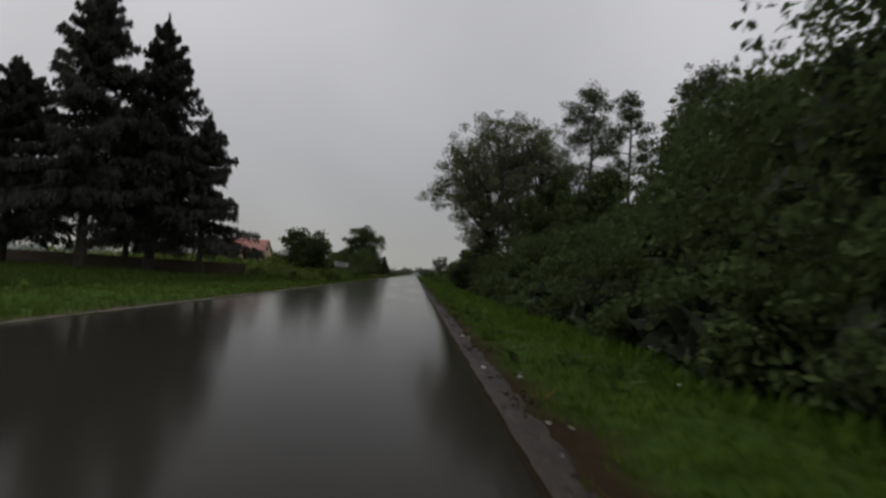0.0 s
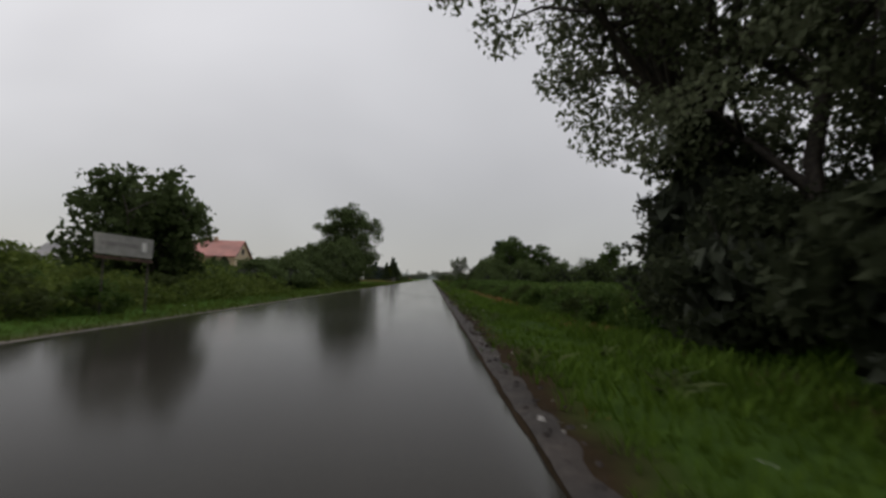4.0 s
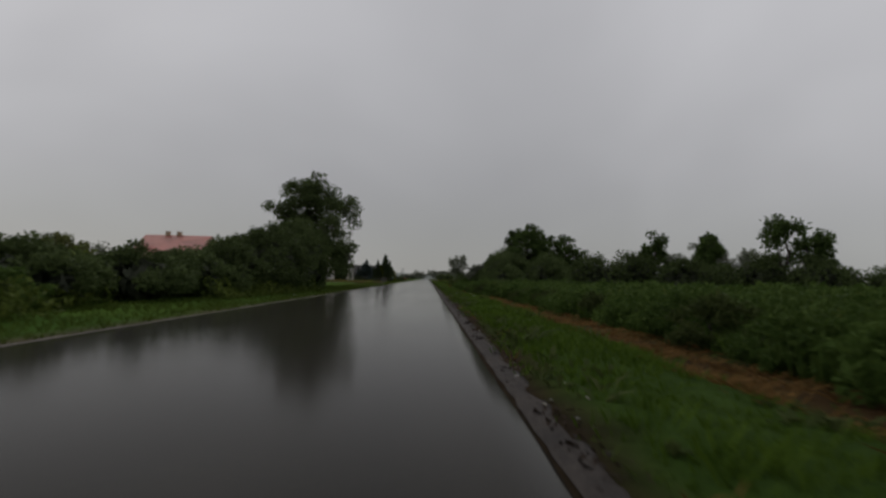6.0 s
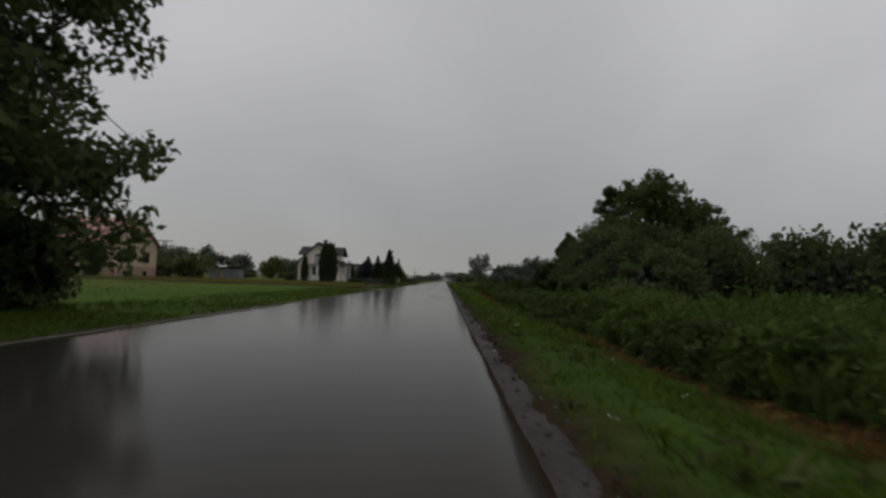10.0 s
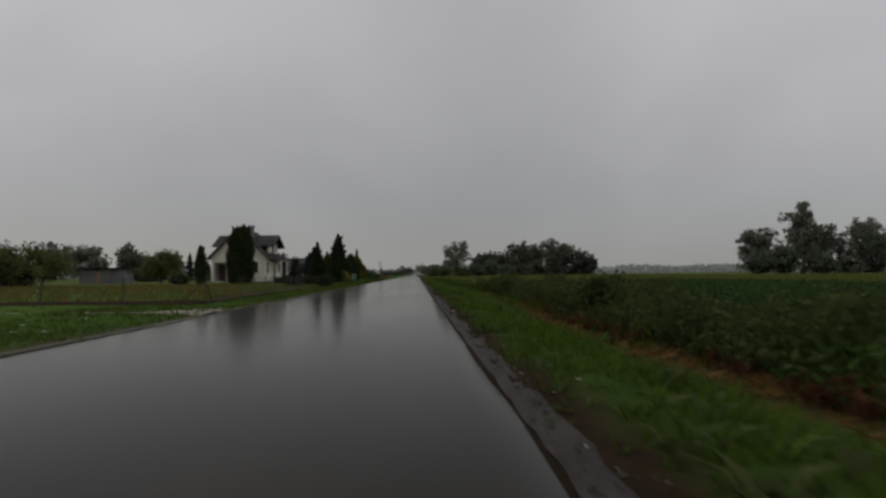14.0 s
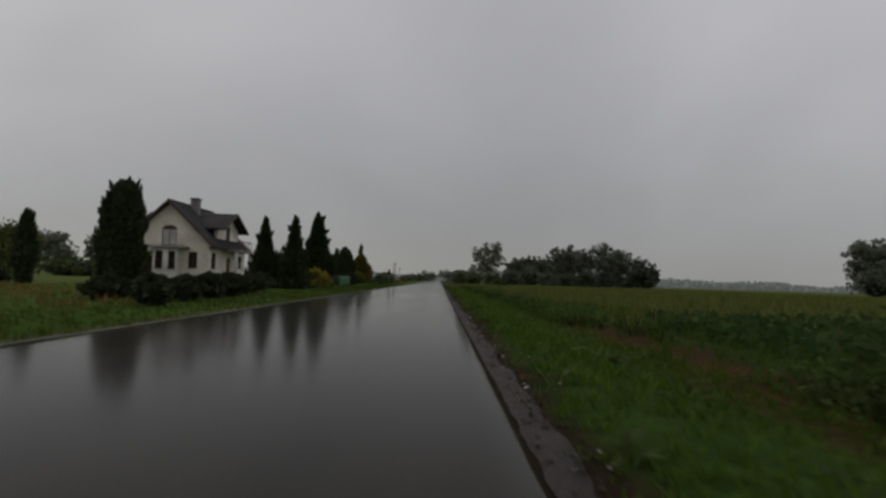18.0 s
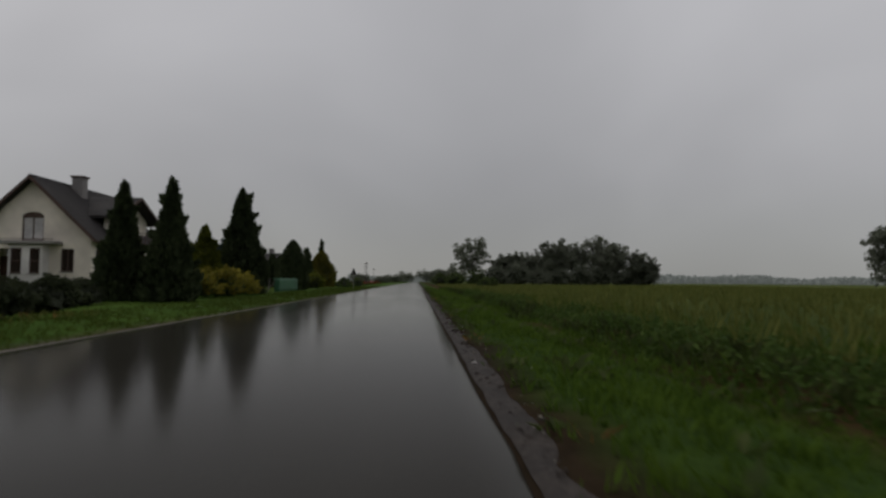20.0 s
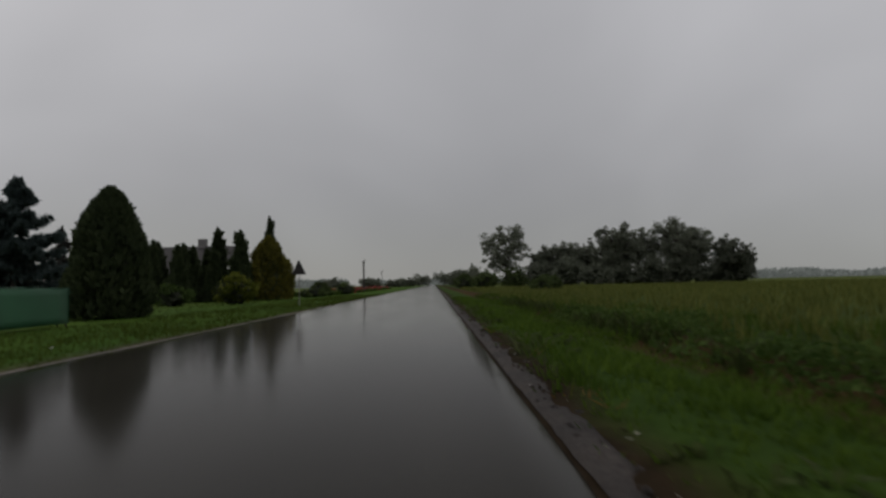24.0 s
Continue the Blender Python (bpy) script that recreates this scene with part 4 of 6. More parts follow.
# second stretch, field side
broadleaf("field_tree", 10.2, 131.4, "leafy tree rising from roadside bushes", "tree", 6.86, 4.2, 0.1, 14000, 0.13, M_LEAF, 16, seed=101, clump=0.15)
broadleaf("field_tree", 12.8, 133.5, "leafy tree among roadside bushes", "tree", 5.86, 4.0, 0.1, 12000, 0.13, M_LEAF, 16, seed=102, clump=0.15)
broadleaf("field_tree", 16.0, 137.0, "leafy tree among roadside bushes", "tree", 6.16, 4.0, 0.1, 10000, 0.14, M_LEAF, 16, seed=103, clump=0.15)
broadleaf("field_tree", 9.2, 134.0, "slender leafy tree beside the taller one", "tree", 6.6, 2.4, 0.1, 9000, 0.12, M_LEAF, 14, seed=104, clump=0.17)
for i, (x, y, h, w) in enumerate([(6.7, 133.4, 3.3, 1.6), (5.95, 134.9, 2.0, 1.5), (5.4, 135.3, 1.1, 1.4), (6.3, 130.6, 1.7, 2.4), (6.4, 126.5, 1.7, 2.4), (7.0, 120.0, 1.76, 3.0), (7.6, 123.5, 2.76, 4.0), (7.4, 127.5, 3.36, 4.2), (8.2, 131.0, 3.96, 4.6), (9.1, 135.5, 3.5, 3.8), (11.5, 127.0, 3.16, 5.0), (8.1, 138.5, 1.9, 2.4), (13.0, 138.0, 3.36, 5.0)]):
    shrub("roadside_bush", x, y, "dense dark bush at the ditch", "bush", h, w, leaves=10000, leaf=0.10, mat=M_LEAF_DARK, seed=110 + i, group="ditch bushes")
for i in range(11):
    shrub("field_hedge_bush", 16.5 + 4.3 * i, 128.0 + 1.6 * math.sin(i * 2.3), "dark bush of the field hedge", "bush", 3.06 + 0.5 * math.sin(i * 1.7), 6.6, 4.4, leaves=4600, leaf=0.17, mat=M_LEAF_DARK, seed=130 + i, group="field hedge")
for i, (x, y, h, w) in enumerate([(23.5, 130.6, 6.26, 3.6), (29.5, 131.0, 5.96, 2.8), (36.0, 128.0, 8.36, 5.0), (39.4, 128.5, 6.96, 3.6), (32.0, 136, 6.56, 3.0), (56, 128, 8.56, 5.0)]):
    broadleaf("hedge_tree", x, y, "tree standing in the field hedge", "tree", h, w, 0.2, 3600, 0.22, M_LEAF, 9, seed=150 + i, group="trees in the field hedge")

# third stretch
broadleaf("oak", 11.9, 307.5, "lone broad oak at the wood's edge", "oak tree", 10.6, 8.6, 0.10, 11000, 0.2, M_FAR_HAZE, 24, seed=160, clump=0.085, el_low=-0.9)
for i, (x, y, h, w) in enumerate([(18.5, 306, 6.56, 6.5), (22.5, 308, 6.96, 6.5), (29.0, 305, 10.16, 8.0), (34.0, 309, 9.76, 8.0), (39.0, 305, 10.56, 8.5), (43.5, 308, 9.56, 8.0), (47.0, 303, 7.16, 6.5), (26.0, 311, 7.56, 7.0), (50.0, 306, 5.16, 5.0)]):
    broadleaf("wood_tree", x, y, "leafy tree of a small field wood", "tree", h, w, 0.05, 15000, 0.2, M_FAR_HAZE, 34, seed=170 + i, group="small field wood", clump=0.095, fill=3.0)
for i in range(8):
    shrub("wood_edge_bush", 16.5 + 4.4 * i, 302.5 + math.sin(i * 3.1), "leafy bush along the wood's edge", "bush", 3.36 + 0.7 * math.sin(i * 1.9), 6.4, 3.5, leaves=2200, leaf=0.26, mat=M_FAR_HAZE, seed=190 + i, group="wood edge")
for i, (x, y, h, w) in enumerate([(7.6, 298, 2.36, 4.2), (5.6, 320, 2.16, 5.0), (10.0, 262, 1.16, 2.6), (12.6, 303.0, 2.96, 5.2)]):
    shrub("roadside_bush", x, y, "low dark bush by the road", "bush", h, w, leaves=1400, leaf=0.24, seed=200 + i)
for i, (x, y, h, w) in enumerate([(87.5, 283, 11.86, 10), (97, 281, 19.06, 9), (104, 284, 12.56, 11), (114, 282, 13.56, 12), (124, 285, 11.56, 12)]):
    broadleaf("far_wood_tree", x, y, "distant leafy tree of a field wood", "tree", h, w, 0.02, 9000, 0.36, M_FAR_HAZE, 26, seed=210 + i, group="distant field wood", clump=0.13, fill=3.0)
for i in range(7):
    shrub("wood_edge_bush", 84.0 + 7.4 * i, 277.5 + 1.5 * math.sin(i * 2.1), "leafy bush before the distant field wood", "bush", 5.06 + 1.2 * math.sin(i * 1.7), 9.0, 5.0, leaves=1600, leaf=0.45, mat=M_FAR_HAZE, seed=230 + i, group="distant wood edge")

# left side by the houses
thuja("thuja", -18.9, 196.6, "tall broad dark thuja in front of the house", 5.76, 1.85, 301, leaves=6500, tips=2, shape="column")
thuja("thuja", -18.0, 196.0, "tall dark thuja beside its twin", 5.91, 1.8, 302, leaves=5000, tips=2, shape="column")
thuja("thuja", -21.1, 192.1, "slim dark columnar thuja on the lawn", 3.61, 0.85, 303, leaves=2600)
thuja("false_cypress", -10.9, 199.0, "dark cypress with a ragged narrow top", 4.2, 2.0, 304, leaves=5200, shape="spire", tips=1, rag=0.34)
thuja("false_cypress", -8.9, 198.4, "dark cypress close to the verge", 4.25, 1.95, 305, leaves=5600, shape="spire", tips=1, rag=0.3)
thuja("false_cypress", -10.3, 212.2, "tall broad dark cypress with two tips", 5.91, 3.0, 306, leaves=9000, shape="cone", tips=2, rag=0.36)
thuja("false_cypress", -11.2, 208.6, "young cypress with green-gold sprays", 3.46, 2.0, 307, leaves=3000, shape="cone", mat=M_GOLD_GREEN)
thuja("thuja", -10.1, 226.0, "dense dark egg-shaped thuja on the verge lawn", 3.91, 2.5, 308, leaves=8000, shape="egg", tips=0, rag=0.16, spray=0.16)
spruce("blue_spruce", -16.7, 231.3, "bluish spruce with level tiers of boughs", 5.26, 6.2, 309, clear=0.04, mat=M_BLUE, dense=2.6, droop=0.15, shape=0.9)
thuja("false_cypress", -11.3, 248.5, "broad golden-bronze cypress of rounded outline", 4.16, 3.3, 310, leaves=7000, shape="egg", mat=M_BRONZE, tips=0, spray=0.16)
thuja("false_cypress", -11.5, 249.6, "narrow dark cypress behind the golden one", 5.46, 1.5, 311, leaves=2200, shape="cone")

clump_rng = random.Random(12)
spots = [(3.9, 133.2, 0.8, 1.5), (3.4, 143.2, 0.66, 0.75), (3.4, 155.5, 0.55, 0.8)]
y = 112.0
while y < 133.0:
    spots.append((bank_foot(y) + clump_rng.uniform(0.55, 0.75), y, clump_rng.uniform(0.36, 0.52), clump_rng.uniform(1.1, 1.5)))
    spots.append((bank_foot(y) + clump_rng.uniform(1.5, 2.2), y + 0.6, clump_rng.uniform(0.36, 0.5), clump_rng.uniform(1.2, 1.7)))
    y += clump_rng.uniform(1.4, 2.1)
for i, (x, y, h, w) in enumerate(spots):
    shrub("weed_clump", x, y, "lush green clump of tall weeds", "weeds", h, w, leaves=4200, leaf=0.07, seed=500 + i, mat=M_NETTLE if i in (1, 2) else M_WEED, z=ground_z(x, y), group="ditch weed clumps", core=False, ragged=0.35, up=0.5, slim=0.42)
y, i = 64.0, 0
while y < 111.0:
    x, h, w = bank_foot(y) + clump_rng.uniform(0.2, 0.5), clump_rng.uniform(0.42, 0.72), clump_rng.uniform(0.9, 1.5)
    shrub("weed_clump", x, y, "dark green clump of docks and nettles", "weeds", h, w, w * clump_rng.uniform(1.0, 1.6), leaves=2600, leaf=0.075, seed=700 + i, mat=(M_WEED, M_NETTLE, M_WEED)[i % 3], z=ground_z(x, y) - 0.05, group="ditch weed clumps", core=False, ragged=0.4, up=0.3, slim=0.45)
    y, i = y + clump_rng.uniform(1.0, 2.4), i + 1




# ---------------------------------------------------------------- houses
def clip_cell(u0, u1, z0, z1, outline):
    """The part of a rectangle inside a convex outline (counter-clockwise)."""
    poly = [(u0, z0), (u1, z0), (u1, z1), (u0, z1)]
    for i in range(len(outline)):
        (ax, az), (bx, bz) = outline[i], outline[(i + 1) % len(outline)]
        res = []
        for j in range(len(poly)):
            p, q = poly[j], poly[(j + 1) % len(poly)]
            dp = (bx - ax) * (p[1] - az) - (bz - az) * (p[0] - ax)
            dq = (bx - ax) * (q[1] - az) - (bz - az) * (q[0] - ax)
            if dp >= -1e-9:
                res.append(p)
            if (dp > 1e-9 and dq < -1e-9) or (dp < -1e-9 and dq > 1e-9):
                k = dp / (dp - dq)
                res.append((p[0] + k * (q[0] - p[0]), p[1] + k * (q[1] - p[1])))
        poly = res
        if len(poly) < 3:
            return []
    return poly


def wall_mesh(outline, holes, p0, p1, axis):
    """A wall with thickness from p0 to p1 along axis, with openings cut through it."""
    us = sorted({u for u, _ in outline} | {v for h in holes for v in h[:2]})
    zs = sorted({z for _, z in outline} | {v for h in holes for v in h[2:]})
    bm = bmesh.new()
    for a, b in zip(us, us[1:]):
        for c, d in zip(zs, zs[1:]):
            m, n = (a + b) / 2, (c + d) / 2
            if any(h[0] < m < h[1] and h[2] < n < h[3] for h in holes):
                continue
            poly = clip_cell(a, b, c, d, outline)
            if len(poly) > 2:
                one = prism(poly, p0, p1, axis)
                me = bpy.data.meshes.new("cell")
                one.to_mesh(me)
                one.free()
                bm.from_mesh(me)
                bpy.data.meshes.remove(me)
    bmesh.ops.remove_doubles(bm, verts=bm.verts, dist=0.0005)
    return bm


def flat_box(u0, u1, z0, z1, p0, p1, axis):
    return boxed(u0, u1, p0, p1, z0, z1) if axis == "y" else boxed(p0, p1, u0, u1, z0, z1)


def window(parent, hole, p, axis, out, frame_mat=None, mullions=1, curtain=False, sill=True, bars=0):
    """A window set into an opening: frame, mullion, pane and sill. p: the wall's outer face; out: +1 or -1, outwards."""
    u0, u1, z0, z1 = hole
    fm = frame_mat or M_WOODDARK
    root = new("window")
    root.parent = parent
    f, q = 0.07, p - out * 0.06

    def piece(name, a, b, c, d, p0, p1, mat, label=""):
        lo, hi = min(p0, p1), max(p0, p1)
        part(name, flat_box(a, b, c, d, lo, hi, axis), mat, root, label)
    piece("frame_side", u0, u0 + f, z0, z1, q, q - out * 0.07, fm)
    piece("frame_side", u1 - f, u1, z0, z1, q, q - out * 0.07, fm)
    piece("frame_head", u0 + f, u1 - f, z1 - f, z1, q, q - out * 0.07, fm)
    piece("frame_foot", u0 + f, u1 - f, z0, z0 + f, q, q - out * 0.07, fm)
    for i in range(mullions):
        m = u0 + (u1 - u0) * (i + 1) / (mullions + 1)
        piece("mullion", m - 0.03, m + 0.03, z0 + f, z1 - f, q, q - out * 0.06, fm)
    for i in range(bars):
        m = z0 + (z1 - z0) * (i + 1) / (bars + 1)
        piece("glazing_bar", u0 + f, u1 - f, m - 0.02, m + 0.02, q - out * 0.01, q - out * 0.05, fm)
    piece("pane", u0 + f * 0.8, u1 - f * 0.8, z0 + f * 0.8, z1 - f * 0.8, q - out * 0.03, q - out * 0.045, M_CURTAIN if curtain else M_GLASS)
    if sill:
        piece("sill", u0 - 0.06, u1 + 0.06, z0 - 0.05, z0, p + out * 0.08, p - out * 0.12, M_CONC)
    return root


def slab(points, thickness):
    """A roof plane: four corners, thickened downwards."""
    bm = bmesh.new()
    top = [bm.verts.new(p) for p in points]
    low = [bm.verts.new((p[0], p[1], p[2] - thickness)) for p in points]
    n = len(points)
    bm.faces.new(top)
    bm.faces.new(low[::-1])
    for i in range(n):
        bm.faces.new((top[i], low[i], low[(i + 1) % n], top[(i + 1) % n]))
    bmesh.ops.recalc_face_normals(bm, faces=bm.faces)
    return bm


def tile_courses(parent, a, b, c, d, rows, mat):
    """Courses of tiles on a roof plane: a-b the eave, d-c the ridge. Each course a thin lapped strip."""
    a, b, c, d = (Vector(p) for p in (a, b, c, d))
    for i in range(rows):
        k0, k1 = i / rows, (i + 1.12) / rows
        k1 = min(k1, 1)
        nrm = (b - a).cross(d - a).normalized()
        if nrm.z < 0:
            nrm = -nrm
        p = [a.lerp(d, k0) + nrm * 0.045, b.lerp(c, k0) + nrm * 0.045, b.lerp(c, k1) + nrm * 0.012, a.lerp(d, k1) + nrm * 0.012]
        bm = bmesh.new()
        top = [bm.verts.new(v) for v in p]
        low = [bm.verts.new(v - nrm * 0.02) for v in p]
        bm.faces.new(top)
        for j in range(4):
            bm.faces.new((top[j], low[j], low[(j + 1) % 4], top[(j + 1) % 4]))
        part("tile_course", bm, mat, parent)


def white_house():
    h = thing("house", -24.0, 219.8, -0.44, "cream rendered house with steep dark tiled roof and balcony", "house")
    ox, oy = 24.0, -219.8
    X0, X1, Y0, Y1, XC = -27.6 + ox, -20.35 + ox, 214.9 + oy, 224.7 + oy, -23.98 + ox
    eave, top = 3.9, 7.35
    door = (-24.62 + ox, -23.30 + ox, 3.55, 5.35)
    bayw = [(-24.80 + ox, -24.12 + ox, 1.5, 3.05), (-23.66 + ox, -23.02 + ox, 1.5, 3.05)]
    w3 = (-22.2 + ox, -21.4 + ox, 1.62, 3.05)
    porch = (-27.3 + ox, -25.35 + ox, 0.55, 3.05)
    gable = [(X0, -0.3), (X1, -0.3), (X1, eave), (XC, top), (X0, eave)]
    part("gable_wall", wall_mesh(gable, [door, (-24.85 + ox, -22.95 + ox, 0.6, 3.2), w3, porch], Y0, Y0 + 0.3, "y"), M_RENDER, h)
    part("rear_wall", wall_mesh(gable, [], Y1 - 0.3, Y1, "y"), M_RENDER, h)
    side_w = [(215.45 + oy, 216.6 + oy, 1.62, 3.05), (222.6 + oy, 223.7 + oy, 1.75, 2.98)]
    entry = (219.3 + oy, 220.4 + oy, 0.5, 2.7)
    part("side_wall", wall_mesh([(Y0 + 0.3, -0.3), (Y1 - 0.3, -0.3), (Y1 - 0.3, eave), (Y0 + 0.3, eave)], side_w + [entry], X1 - 0.3, X1, "x"), M_RENDER, h)
    part("side_wall", wall_mesh([(Y0 + 0.3, -0.3), (Y1 - 0.3, -0.3), (Y1 - 0.3, eave), (Y0 + 0.3, eave)], [], X0, X0 + 0.3, "x"), M_RENDER, h)
    part("plinth", boxed(X0 - 0.04, X1 + 0.04, Y0 - 0.04, Y1 + 0.04, -0.3, 0.5), M_CONC, h, "grey concrete plinth")
    # recessed terrace at the corner
    part("terrace_back_wall", boxed(-27.3 + ox, -25.2 + ox, Y0 + 2.2, Y0 + 2.4, 0.5, 3.3), M_WHITE, h)
    part("terrace_side_wall", boxed(-25.35 + ox, -25.15 + ox, Y0 + 0.3, Y0 + 2.2, 0.5, 3.3), M_WHITE, h)
    part("terrace_door", boxed(-27.25 + ox, -26.35 + ox, Y0 + 2.14, Y0 + 2.2, 0.55, 2.65), M_WOODDARK, h, "dark wooden terrace door")
    part("terrace_ceiling", boxed(-27.3 + ox, -25.2 + ox, Y0 + 0.3, Y0 + 2.2, 3.1, 3.25), M_WOODDARK, h)
    # bay with balcony
    b0, b1 = -24.9 + ox, -22.9 + ox
    part("bay_front", wall_mesh([(b0, 0.5), (b1, 0.5), (b1, 3.25), (b0, 3.25)], bayw, Y0 - 0.75, Y0 - 0.5, "y"), M_WHITE, h)
    for x in (b0, b1 - 0.25):
        part("bay_cheek", boxed(x, x + 0.25, Y0 - 0.5, Y0, 0.5, 3.25), M_WHITE, h)
    part("bay_plinth", boxed(b0 - 0.03, b1 + 0.03, Y0 - 0.78, Y0 - 0.04, -0.3, 0.5), M_CONC, h)
    for w in bayw:
        window(h, w, Y0 - 0.75, "y", -1, mullions=0, bars=1)
    part("balcony_slab", boxed(-25.4 + ox, -22.1 + ox, Y0 - 1.05, Y0 - 0.002, 3.3, 3.5, 0.03), M_CONC, h, "projecting grey balcony slab")
    for k in range(2):
        part("balcony_rail", boxed(-25.35 + ox, -22.15 + ox, Y0 - 1.0, Y0 - 0.97, 3.56 + 0.05 * k, 3.58 + 0.05 * k), M_WOODDARK, h)
    # arched balcony door
    window(h, (door[0], door[1], door[2], 5.05), Y0, "y", -1, mullions=1, curtain=True, sill=False)
    pts = [(door[0] + 0.66 + 0.66 * math.cos(t), 5.05 + 0.3 * math.sin(t)) for t in np.linspace(0, math.pi, 9)]
    part("door_arch", prism(pts, Y0 + 0.06, Y0 + 0.12), M_WOODDARK, h, "dark arched door head")
    for sgn in (-1, 1):
        fill = [(door[0] + 0.66 + sgn * 0.66, 5.05), (door[0] + 0.66 + sgn * 0.66, 5.35)] + [(door[0] + 0.66 + sgn * 0.66 * math.cos(t), 5.05 + 0.3 * math.sin(t)) for t in np.linspace(math.pi / 2, 0.05, 7)]
        part("arch_spandrel", prism(fill, Y0 + 0.002, Y0 + 0.298), M_RENDER, h)
    window(h, w3, Y0, "y", -1, mullions=1)
    for w in side_w:
        window(h, w, X1, "x", 1, mullions=1)
    part("front_door", boxed(X1 - 0.2, X1 - 0.12, entry[0], entry[1], entry[2], entry[3]), M_WOODDARK, h, "dark wooden front door")
    # main roof
    rz, ov, ez = 7.6, 0.5, 3.6
    yA, yB = Y0 - 0.55, Y1 + 0.45
    roof = new("roof")
    roof.parent = h
    for s, xe in ((-1, X0 - ov), (1, X1 + ov)):
        q = [(xe, yA, ez), (xe, yB, ez), (XC, yB, rz), (XC, yA, rz)]
        part("roof_slope", slab(q, 0.16), M_ROOF, roof)
        tile_courses(roof, *q, 16, M_ROOF)
        part("fascia", slab([(xe, yA - 0.03, ez + 0.02), (xe, yA, ez + 0.02), (XC, yA, rz + 0.02), (XC, yA - 0.03, rz + 0.02)], 0.24), M_WOODDARK, roof, "dark barge board")
        part("gutter", boxed(min(xe, xe + s * 0.1), max(xe, xe + s * 0.1), yA, yB, ez - 0.14, ez - 0.04, 0.02), M_WOODDARK, roof, "dark rain gutter")
    part("ridge", boxed(XC - 0.1, XC + 0.1, yA, yB, rz - 0.04, rz + 0.06, 0.03), M_ROOF, roof)
    # cross gable
    yc, gz, half, ge = 220.3 + oy, 7.02, 3.5, 5.35
    cross = new("cross_gable")
    cross.parent = h
    for s in (-1, 1):
        ye = yc + s * half
        q = [(-28.2 + ox, ye, ge), (-19.75 + ox, ye, ge), (-19.75 + ox, yc, gz), (-28.2 + ox, yc, gz)]
        part("roof_slope", slab(q, 0.14), M_ROOF, cross)
        tile_courses(cross, *q, 8, M_ROOF)
        part("fascia", slab([(-19.75 + ox, ye, ge + 0.02), (-19.72 + ox, ye, ge + 0.02), (-19.72 + ox, yc, gz + 0.02), (-19.75 + ox, yc, gz + 0.02)], 0.2), M_WOODDARK, cross)
    dw = (yc - 0.6, yc + 0.6, 3.95, 5.75)
    for x0, x1 in ((X1 - 0.55, X1 - 0.3), (X0 + 0.3, X0 + 0.55)):
        part("cross_wall", wall_mesh([(yc - 2.9, 3.6), (yc + 2.9, 3.6), (yc + 2.9, 5.5), (yc, 6.85), (yc - 2.9, 5.5)], [dw] if x0 > 0 else [], x0, x1, "x"), M_RENDER, cross)
    window(h, dw, X1 - 0.3, "x", 1, mullions=1, sill=False)
    part("porch_slab", boxed(X1 + 0.002, X1 + 1.5, yc - 2.2, yc + 2.2, 3.25, 3.45, 0.02), M_CONC, h, "balcony slab over the entrance")
    for y in (yc - 2.0, yc + 2.0):
        part("porch_column", boxed(X1 + 1.15, X1 + 1.4, y - 0.13, y + 0.13, -0.1, 3.25, 0.02), M_WHITE, h)
    for k in range(9):
        y = yc - 2.1 + k * 0.525
        part("baluster", boxed(X1 + 1.38, X1 + 1.42, y - 0.02, y + 0.02, 3.45, 4.3), M_WOODDARK, h)
    part("balcony_rail", boxed(X1 + 1.36, X1 + 1.44, yc - 2.15, yc + 2.15, 4.3, 4.36), M_WOODDARK, h)
    part("chimney", boxed(-23.75 + ox, -23.05 + ox, 218.6 + oy, 219.3 + oy, 6.5, 8.15), M_CHIM, h, "grey rendered chimney")
    part("chimney_cap", boxed(-23.85 + ox, -22.95 + ox, 218.5 + oy, 219.4 + oy, 8.15, 8.28, 0.02), M_WOODDARK, h)
    return h


white_house()


